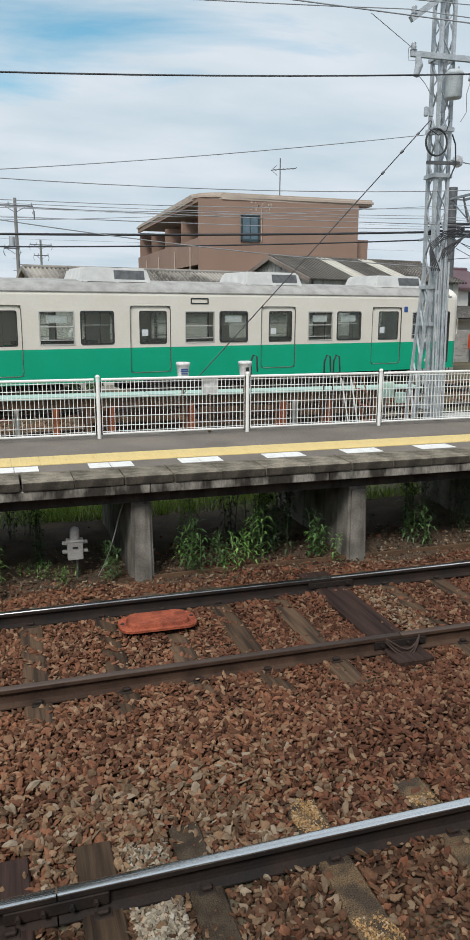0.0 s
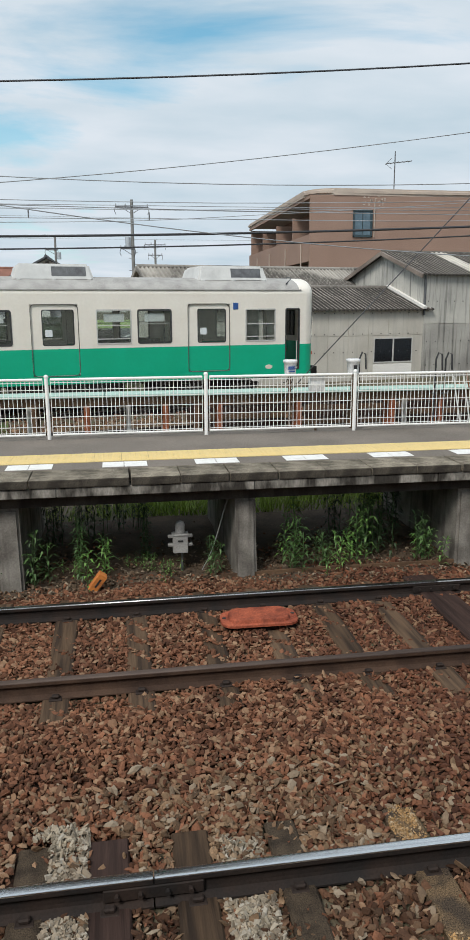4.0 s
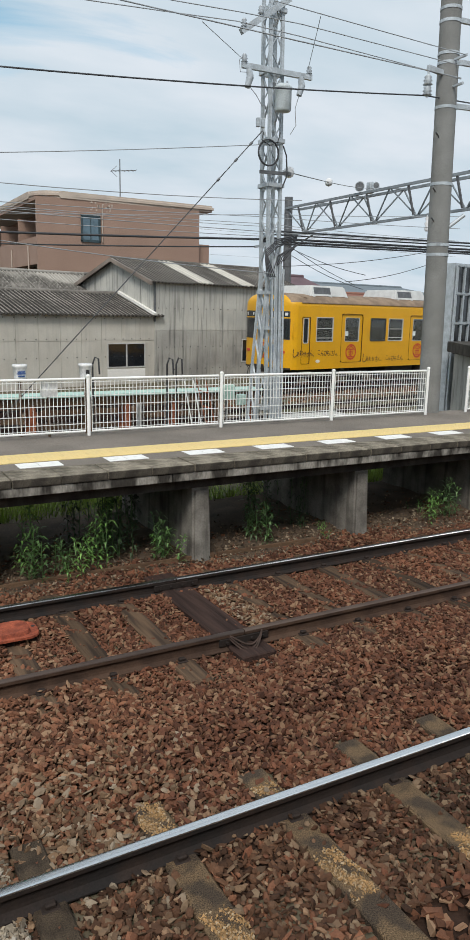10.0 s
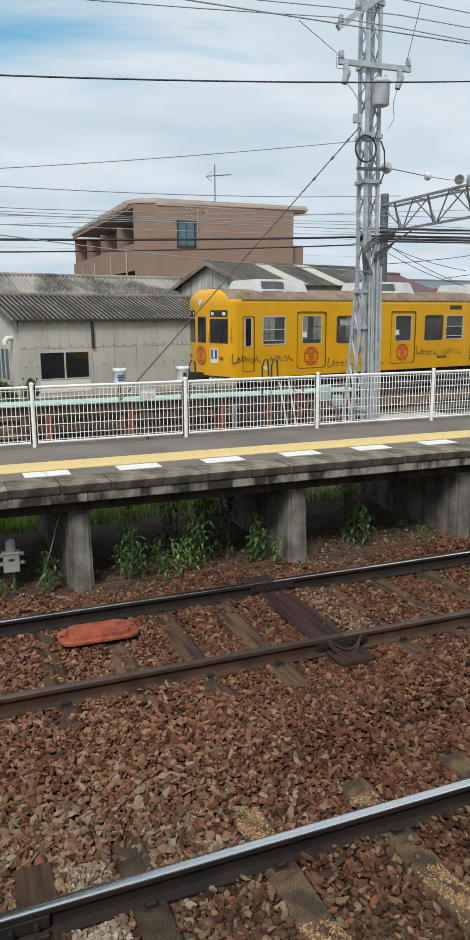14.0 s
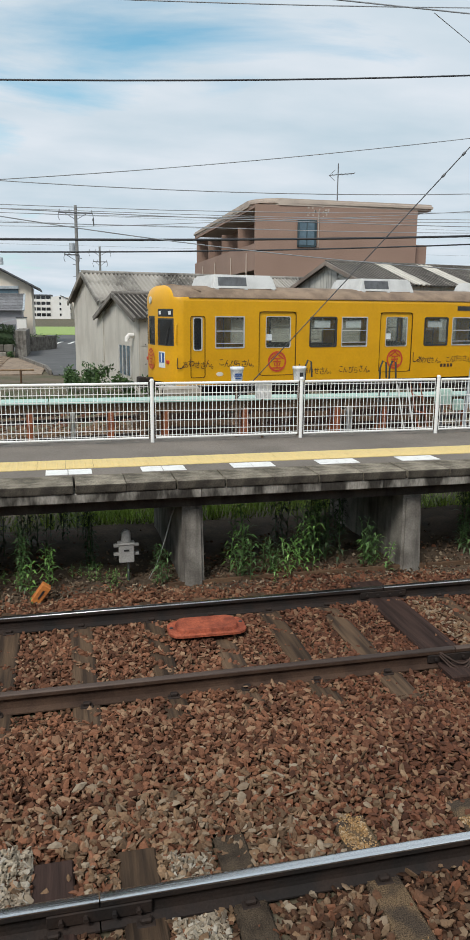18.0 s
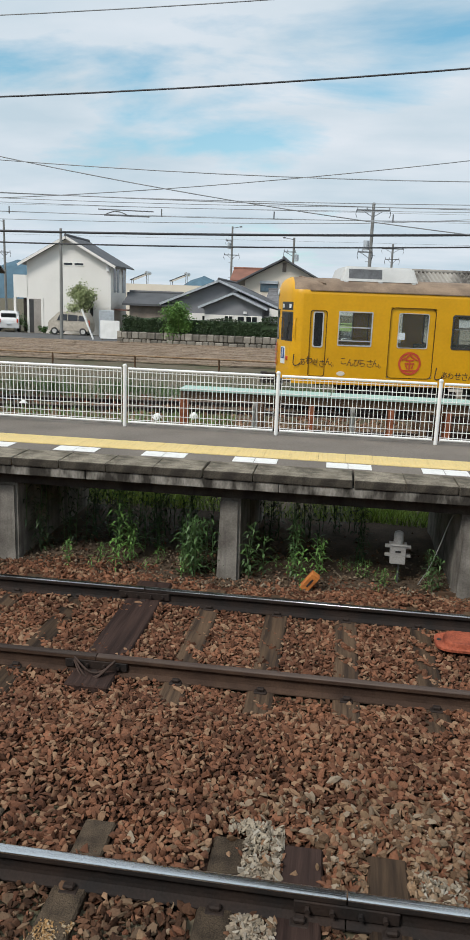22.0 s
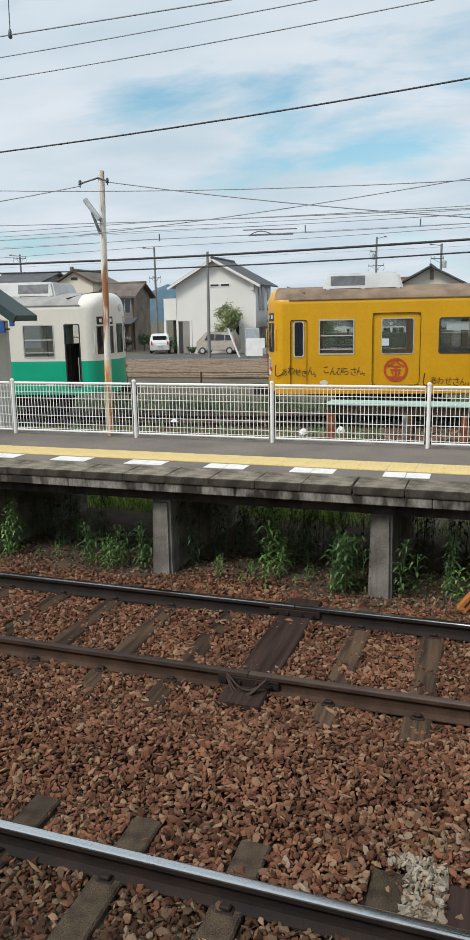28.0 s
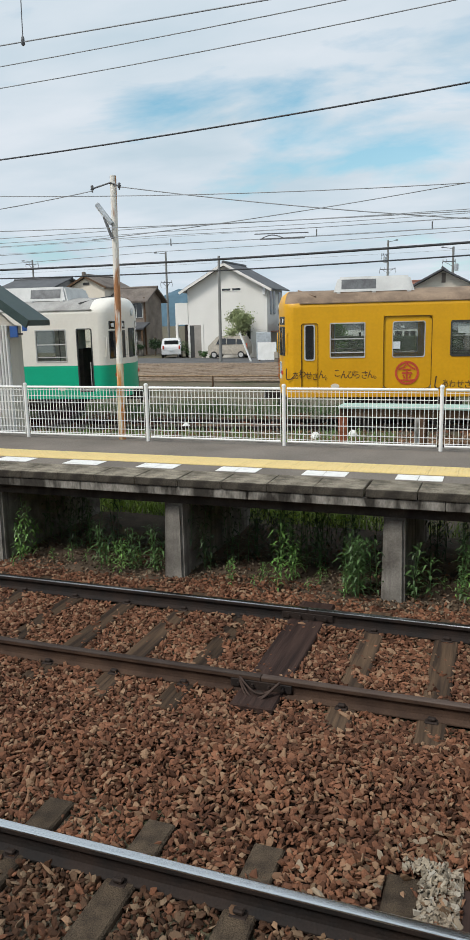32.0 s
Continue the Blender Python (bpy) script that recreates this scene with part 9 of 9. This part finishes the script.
    grass("yard_grass", 22000, -35, -3, -6.5, 0.2, 0.24, M_leaf_light, "thin green grass between the yard rails", along=True)
    grass("verge_grass", 15000, -50, 3, 3.2, 6.5, 0.35, M_leaf, "green verge beside the yard track", along=True)


make_weeds()
ballast_field("yard_gravel", 6000, 15, (-3, 13, 12.2, 16.6), 0.06, M_pale, lambda x, y: np.full(np.shape(x), -0.12), "pale gravel on the yard ground")
ballast_field("siding_gravel", 5200, 18, (-11, 9, -3.3, -0.5), 0.055, M_pale, lambda x, y: np.full(np.shape(x), -0.12), "pale stones along the yard siding").matrix_basis = TRACK_M
ballast_field("yard_ballast", 9000, 16, (-30, 25, -1.5, 4.2), 0.05, M_ballast, lambda x, y: np.full(np.shape(x), -0.13), "brown gravel of the yard track").matrix_basis = TRACK_M


def make_small_things():
    # red rusty plate lying between the far rails
    bm = bmesh.new()
    out = round_rect(0.74, 0.36, 0.12, 5)
    rings = [(1.0, 1.0, 0.0), (1.0, 1.0, 0.022), (0.985, 0.96, 0.028), (0.80, 0.86, 0.030), (0.765, 0.80, 0.062), (0.74, 0.74, 0.068)]
    vs = [[bm.verts.new((x * a, y * b, z)) for x, y in out] for a, b, z in rings]
    for p, q in zip(vs, vs[1:]):
        for k in range(len(out)):
            bm.faces.new((p[k], p[(k + 1) % len(out)], q[(k + 1) % len(out)], q[k]))
    bm.faces.new(vs[0][::-1]); bm.faces.new(vs[-1])
    pl = empty("track_device", pose(1.125, 6.52, -0.085, 0, 0, -1), "rusty red rounded track device between the rails", "track device")
    part("cover", bm, M_rust_plate, pl)
    for x, y in ((-0.335, 0.0), (0.335, 0.03)):
        bm = bmesh.new()
        tube(bm, (x, y, 0.026), (x, y, 0.034), 0.018, n=14)
        part("hole", bm, M_black, pl)
    bm = bmesh.new()
    box(bm, -0.34, 0.34, -0.12, 0.12, -0.10, 0.0)
    part("base", bm, M_sleeper_dark, pl)
    # grey signal box on a thin post
    sb = empty("signal_box", pose(0.515, 8.12, -0.16), "small grey cast signal box on a thin post", "signal box")
    gm = mat("signal_grey", (0.40, 0.39, 0.37), 0.6, fine=50, bump=0.15)
    bm = bmesh.new()
    tube(bm, (0.02, 0, 0), (0.02, 0, 0.28), 0.012, n=8)
    part("post", bm, M_galv_dark, sb)
    bm = bmesh.new()
    rbox(bm, -0.085, 0.085, -0.06, 0.06, 0.25, 0.46, 0.012, 2)
    body = part("body", bm, gm, sb)
    bm = bmesh.new()
    rbox(bm, -0.095, 0.095, -0.07, 0.07, 0.455, 0.475, 0.006, 1)
    part("lid", bm, gm, body)
    bm = bmesh.new()
    lathe(bm, ((0.055, 0), (0.055, 0.10), (0.045, 0.13), (0.02, 0.145)), (0, 0, 0.474), 16)
    part("dome", bm, gm, sb)
    for x, z in ((-0.11, 0.44), (0.11, 0.44), (-0.11, 0.34), (0.11, 0.34)):
        bm = bmesh.new()
        rbox(bm, x - 0.03, x + 0.03, -0.03, 0.03, z - 0.015, z + 0.015, 0.005, 1)
        part("lug", bm, gm, sb)
    bm = bmesh.new()
    box(bm, -0.03, 0.03, -0.066, -0.06, 0.385, 0.405)
    part("slot", bm, M_black, body)
    # black cable from the platform down
    bm = bmesh.new()
    chain(bm, [(1.10, 7.97, 0.80), (1.065, 7.98, 0.765), (1.014, 8.0, 0.63), (0.95, 8.0, 0.39), (0.895, 8.0, 0.21), (0.83, 8.03, 0.03), (0.76, 8.08, -0.13)], 0.0065)
    tagged(part("hanging_cable", bm, M_pole), "thin grey cable hanging from the platform edge", "cable")
    # half-buried edging boards between the ballast and the soil
    for a, b, y0, y1 in ((0.95, 2.38, 7.845, 7.875), (2.40, 4.05, 7.875, 7.86), (4.10, 5.6, 7.86, 7.84)):
        bm = bmesh.new()
        bar(bm, (a, y0, -0.135), (b, y1, -0.130), 0.035, 0.06)
        tagged(part("edging_board", bm, M_timber), "weathered timber edging half buried at the ballast's edge", "board", "edging boards")
    # orange kilometre marker leaning in the ballast
    om = empty("orange_marker", pose(-0.42, 7.70, -0.06, 8, 36, 6), "orange painted marker block tilted in the ballast", "marker")
    bm = bmesh.new()
    rbox(bm, -0.05, 0.05, -0.045, 0.045, -0.115, 0.115, 0.006, 1)
    part("block", bm, M_orange, om)
    bm = bmesh.new()
    box(bm, -0.010, 0.010, -0.048, -0.044, -0.05, 0.06)
    part("mark", bm, M_black, om)
    # white tubs on the fence, with blue print
    for x, blue, z in ((2.29, True, 1.895), (3.21, False, 1.895), (2.65, None, 1.665)):
        tb = empty("plastic_tub", pose(x, 10.27 if blue is not None else 10.16, z), "white plastic tub behind the fence", "tub", "white tubs on the fence")
        bm = bmesh.new()
        if blue is None:
            rbox(bm, -0.11, 0.11, -0.06, 0.06, 0.0, 0.22, 0.015, 2)
        else:
            lathe(bm, ((0.078, 0), (0.092, 0.16), (0.100, 0.165), (0.100, 0.20), (0.085, 0.205)), n=18)
        part("tub", bm, M_porcelain, tb)
        if blue:
            bm = bmesh.new()
            for k, (zz, w) in enumerate(((0.10, 0.05), (0.075, 0.055), (0.04, 0.045))):
                box(bm, -w, w, -0.0925, -0.088, zz, zz + 0.016)
            part("printing", bm, M_blue, tb)
        elif blue is False:
            bm = bmesh.new()
            box(bm, -0.02, 0.03, -0.0925, -0.088, 0.06, 0.12)
            part("printing", bm, M_black, tb)
        bm = bmesh.new()
        tube(bm, (0, 0.03, 1.1 - z - 0.1), (0, 0.03, 0.02), 0.02, n=6)
        part("stake", bm, M_timber, tb)
    # low service walkway of the yard
    sw = empty("service_walkway", pose(0, 16.3, 0), "low timber service walkway with pale green edge planks", "walkway")
    x = -3.7
    while x < 9.6:
        b = min(x + 3.3, 9.7)
        bm = bmesh.new()
        rbox(bm, x + 0.01, b - 0.01, -0.25, 0.35, 0.925, 0.985, 0.008, 1)
        part("edge_plank", bm, M_palegreen, sw)
        bm = bmesh.new()
        rbox(bm, x + 0.01, b - 0.01, -0.15, -0.05, 0.74, 0.924, 0.01, 1)
        part("beam", bm, M_timber, sw)
        x = b
    for k, x in enumerate((-3.65, -1.9, -0.8, 0.9, 1.6, 2.1, 3.9, 5.2, 6.1, 7.3, 8.5, 9.6)):
        for y in (-0.1, 0.3):
            bm = bmesh.new()
            rbox(bm, x - 0.06, x + 0.06, y - 0.05, y + 0.05, -0.25, 0.74, 0.01, 1)
            part("post", bm, M_rust if k % 3 != 1 else M_timber, sw)
    for k, x in enumerate((-2.1, 0.1, 6.7)):
        bm = bmesh.new()
        rbox(bm, x - 0.055, x + 0.055, 0.6, 0.7, -0.25, 0.85, 0.01, 1)
        part("white_post", bm, M_white, sw)
    # stacked old rails and sleepers behind it
    st = empty("sleeper_stack", pose(5.2, 17.4, -0.14), "dark stack of old sleepers and rails in the yard", "sleeper stack")
    rnd = random.Random(3)
    for r in range(5):
        for k in range(3):
            bm = bmesh.new()
            x0 = -3.6 + 2.6 * k + rnd.uniform(-0.15, 0.15)
            rbox(bm, x0, x0 + 2.4, -0.12, 0.12, 0.165 * r, 0.165 * r + 0.13, 0.012, 1)
            part("sleeper", bm, M_sleeper_dark if (r + k) % 2 else M_timber, st)
    for r in range(4):
        bm = bmesh.new()
        for x in (-3.2, -0.8, 1.6, 3.9):
            bm = bmesh.new()
            box(bm, x, x + 0.1, -0.11, 0.11, 0.165 * r + 0.13, 0.165 * r + 0.165)
            part("spacer", bm, M_timber, st)
    # black hydrants and a step frame by the walkway
    for x, y in ((4.55, 14.0), (5.95, 13.6), (6.15, 13.6)):
        hy = empty("stand_pipe", pose(x, y, -0.14), "thin black bent stand pipe in the yard", "stand pipe", "yard stand pipes")
        bm = bmesh.new()
        chain(bm, [(0, 0, 0), (0, 0, 1.95), (0.05, 0, 2.08), (0.12, 0, 2.05), (0.14, 0, 1.75)], 0.018, 7)
        part("pipe", bm, M_black, hy)
        bm = bmesh.new()
        tube(bm, (-0.05, 0, 1.3), (0.05, 0, 1.3), 0.015, n=6)
        part("tap", bm, M_galv_dark, hy)
    af = empty("step_frame", pose(6.2, 12.4, -0.14), "white and rusty pipe step frame behind the fence", "step frame")
    for a, b, m in (((0.1, 0, 0), (-0.25, 0, 1.75), M_white), ((0.45, 0, 0), (0.0, 0, 1.75), M_rust), ((0.1, 0.4, 0), (-0.25, 0.4, 1.7), M_white), ((0.45, 0.4, 0), (0.0, 0.4, 1.75), M_rust)):
        bm = bmesh.new()
        tube(bm, a, b, 0.013, n=8)
        part("pipe", bm, m, af)
    for k in range(5):
        bm = bmesh.new()
        z = 0.3 + 0.3 * k
        tube(bm, (0.45 - 0.45 * z / 1.75, 0, z), (0.45 - 0.45 * z / 1.75, 0.4, z), 0.018, n=6)
        part("rung", bm, M_rust, af)
    for x, w in ((5.55, 0.24), (5.80, 0.15)):
        bx = empty("pale_box", pose(x, 10.34, 1.45), "pale plastic box hung behind the fence", "box", "boxes behind the fence")
        bm = bmesh.new()
        rbox(bm, -w / 2, w / 2, -0.05, 0.05, 0.04 if w > 0.2 else -0.05, 0.28 if w > 0.2 else 0.12, 0.02, 2)
        part("body", bm, M_palegreen if w < 0.25 else M_paper, bx)
        bm = bmesh.new()
        tube(bm, (0, 0.02, -0.352), (0, 0.02, 0.05), 0.02, n=6)
        part("stake", bm, M_galv_dark, bx)
    # pale stones painted white beside the yard rails
    for x, y, r in ((-8.75, 19.3, 0.12), (-4.75, 18.3, 0.12), (-3.9, 18.8, 0.11)):
        ws = empty("white_marker_stone", pose(x, y, -0.16), "white painted dome marker in the yard grass", "marker", "white yard markers")
        bm = bmesh.new()
        lathe(bm, ((r * 1.25, 0.0), (r * 1.2, 0.06), (r * 0.95, 0.14), (r * 0.5, 0.2), (r * 0.1, 0.22)), n=14)
        part("dome", bm, M_white, ws)
    # platform shelter
    sh = empty("shelter", pose(0, 0, 0), "small sheet-metal platform shelter with a dark green roof", "shelter")
    sheet_m = mat("shelter_sheet_pale", (0.68, 0.68, 0.66), 0.6, col2=(0.58, 0.58, 0.565), scale=2, fine=30, bump=0.05, grain=0.05)
    for k in range(40):
        bm = bmesh.new()
        x = -8.02 - 0.062 * k
        rbox(bm, x - 0.046, x, 10.545, 10.61, PZ - 0.2, 2.86, 0.012, 1)
        part("wall_rib", bm, sheet_m, sh)
    bm = bmesh.new()
    box(bm, -10.4, -8.03, 10.62, 10.95, -0.2, 2.85)
    part("wall_core", bm, M_clad, sh)
    rm = mat("shelter_roof_green", (0.035, 0.06, 0.058), 0.5, 0.2, col2=(0.05, 0.075, 0.07), scale=2, fine=30, bump=0.1)
    bm = bmesh.new()
    for (xa, za), (xb, zb) in (((-7.52, 2.84), (-9.0, 3.80)), ((-10.85, 2.86), (-9.0, 3.82))):
        p = [(xa, 10.4, za), (xb, 10.4, zb), (xb, 11.05, zb), (xa, 11.05, za)]
        lo = [bm.verts.new(q) for q in p]
        hi = [bm.verts.new((q[0], q[1], q[2] + 0.09)) for q in p]
        bm.faces.new(lo); bm.faces.new(hi[::-1])
        for k in range(4):
            bm.faces.new((lo[k], lo[(k + 1) % 4], hi[(k + 1) % 4], hi[k]))
    part("roof", bm, rm, sh)
    bm = bmesh.new()
    poly(bm, [(-7.9, 10.56, 2.85), (-10.1, 10.56, 2.85), (-9.0, 10.56, 3.75)])
    poly(bm, [(-7.9, 10.62, 2.85), (-10.1, 10.62, 2.85), (-9.0, 10.62, 3.75)])
    part("gable", bm, M_clad, sh)
    bm = bmesh.new()
    bar(bm, (-7.48, 10.38, 2.87), (-9.0, 10.38, 3.87), 0.05, 0.14)
    part("fascia", bm, rm, sh)
    bm = bmesh.new()
    rbox(bm, -7.93, -7.78, 10.50, 10.53, 2.66, 2.84, 0.005, 1)
    part("sign_plate", bm, M_blue, sh, "small blue sign plate under the eaves")
    bm = bmesh.new()
    box(bm, -7.95, -7.76, 10.532, 10.62, 2.70, 2.73)
    part("sign_bracket", bm, M_galv_dark, sh)


make_small_things()


# ---- cars by the white house ----
def make_vehicle(name, m, prof, glassprof, width, paint, wheels, label):
    c = empty(name, m, label, "car")
    def solid(pr, w, inset_top, mm, pn, par, zt):
        bm = bmesh.new()
        a = [bm.verts.new((x, -w / 2 + (inset_top if z > zt else 0), z)) for x, z in pr]
        b = [bm.verts.new((x, w / 2 - (inset_top if z > zt else 0), z)) for x, z in pr]
        n = len(pr)
        for k in range(n):
            bm.faces.new((a[k], a[(k + 1) % n], b[(k + 1) % n], b[k]))
        bm.faces.new(a[::-1]); bm.faces.new(b)
        if pn == "body":
            bmesh.ops.bevel(bm, geom=list(bm.edges), offset=0.05, segments=2, affect="EDGES")
        return part(pn, bm, mm, par)
    solid(prof, width, 0.12, paint, "body", c, 1.25)
    for pr in glassprof:
        solid([(x, z) for x, z in pr], width + 0.012, 0.12, M_darkglass, "side_glass", c, 1.25)
    for x in wheels:
        for y in (-width / 2 + 0.09, width / 2 - 0.09):
            bm = bmesh.new()
            tube(bm, (x, y - 0.1, 0.29), (x, y + 0.1, 0.29), 0.29, n=20)
            w = part("wheel", bm, M_black, c)
            bm = bmesh.new()
            tube(bm, (x, y - 0.108, 0.29), (x, y + 0.108, 0.29), 0.18, n=16)
            part("rim", bm, M_alu, w)
    return c


van_prof = [(-1.68, 0.30), (1.68, 0.30), (1.70, 0.95), (1.60, 1.25), (1.38, 1.78), (-0.85, 1.80), (-1.35, 1.28), (-1.68, 1.02)]
van_glass = [[(-0.95, 1.14), (-0.1, 1.14), (-0.1, 1.66), (-0.68, 1.66)], [(-0.02, 1.14), (0.75, 1.14), (0.75, 1.66), (-0.02, 1.66)], [(0.83, 1.14), (1.45, 1.14), (1.30, 1.66), (0.83, 1.66)]]
van = make_vehicle("small_van", pose(-21.8, 58.3, -0.07, 0, 0, 0), van_prof, van_glass, 1.48, M_silver, (-1.15, 1.2), "silver-beige boxy small van parked before the house")
bm = bmesh.new()
box(bm, 1.60, 1.72, -0.68, -0.58, 0.75, 1.2)
part("tail_light", bm, M_red, van)
car_prof = [(-1.8, 0.28), (1.8, 0.28), (1.85, 0.8), (1.80, 1.0), (1.55, 1.12), (1.25, 1.62), (-0.6, 1.66), (-1.1, 1.1), (-1.8, 0.92)]
car_glass = [[(-0.8, 1.08), (0.1, 1.08), (0.1, 1.52), (-0.45, 1.54)], [(0.18, 1.08), (1.25, 1.08), (1.05, 1.50), (0.18, 1.52)]]
wc = make_vehicle("white_car", pose(-28.1, 60.6, -0.07, 0, 0, -68), car_prof, car_glass, 1.68, M_carwhite, (-1.2, 1.2), "white hatchback parked nose-in beside the house")
bm = bmesh.new()
box(bm, 1.47, 1.56, -0.58, 0.58, 1.12, 1.48)
part("rear_window", bm, M_darkglass, wc)
for y in (-0.74, 0.64):
    bm = bmesh.new()
    rbox(bm, 1.78, 1.90, y, y + 0.12, 0.75, 1.05, 0.02, 1)
    part("tail_light", bm, M_red, wc)
bm = bmesh.new()
box(bm, 1.84, 1.90, -0.18, 0.18, 0.62, 0.72)
part("number_plate", bm, M_paper, wc)

# ---- far hills ----
bm = bmesh.new()
rnd = random.Random(5)
prev = None
for k in range(160):
    x = -1400 + 17.5 * k
    h = 6 + 38 * math.exp(-((x + 415) / 60) ** 2) + 24 * math.exp(-((x + 175) / 28) ** 2) + 6 * abs(math.sin(x * 0.006)) + rnd.uniform(0, 2.0)
    cur = [bm.verts.new((x, 900, -5)), bm.verts.new((x, 915, h * 0.8)), bm.verts.new((x, 940, h)), bm.verts.new((x, 1000, -5))]
    if prev:
        for a in range(3):
            bm.faces.new((prev[a], cur[a], cur[a + 1], prev[a + 1])).smooth = True
    prev = cur
tagged(part("far_hills", bm, M_hill), "hazy blue hills on the horizon", "hills", kind="structure")

motions()
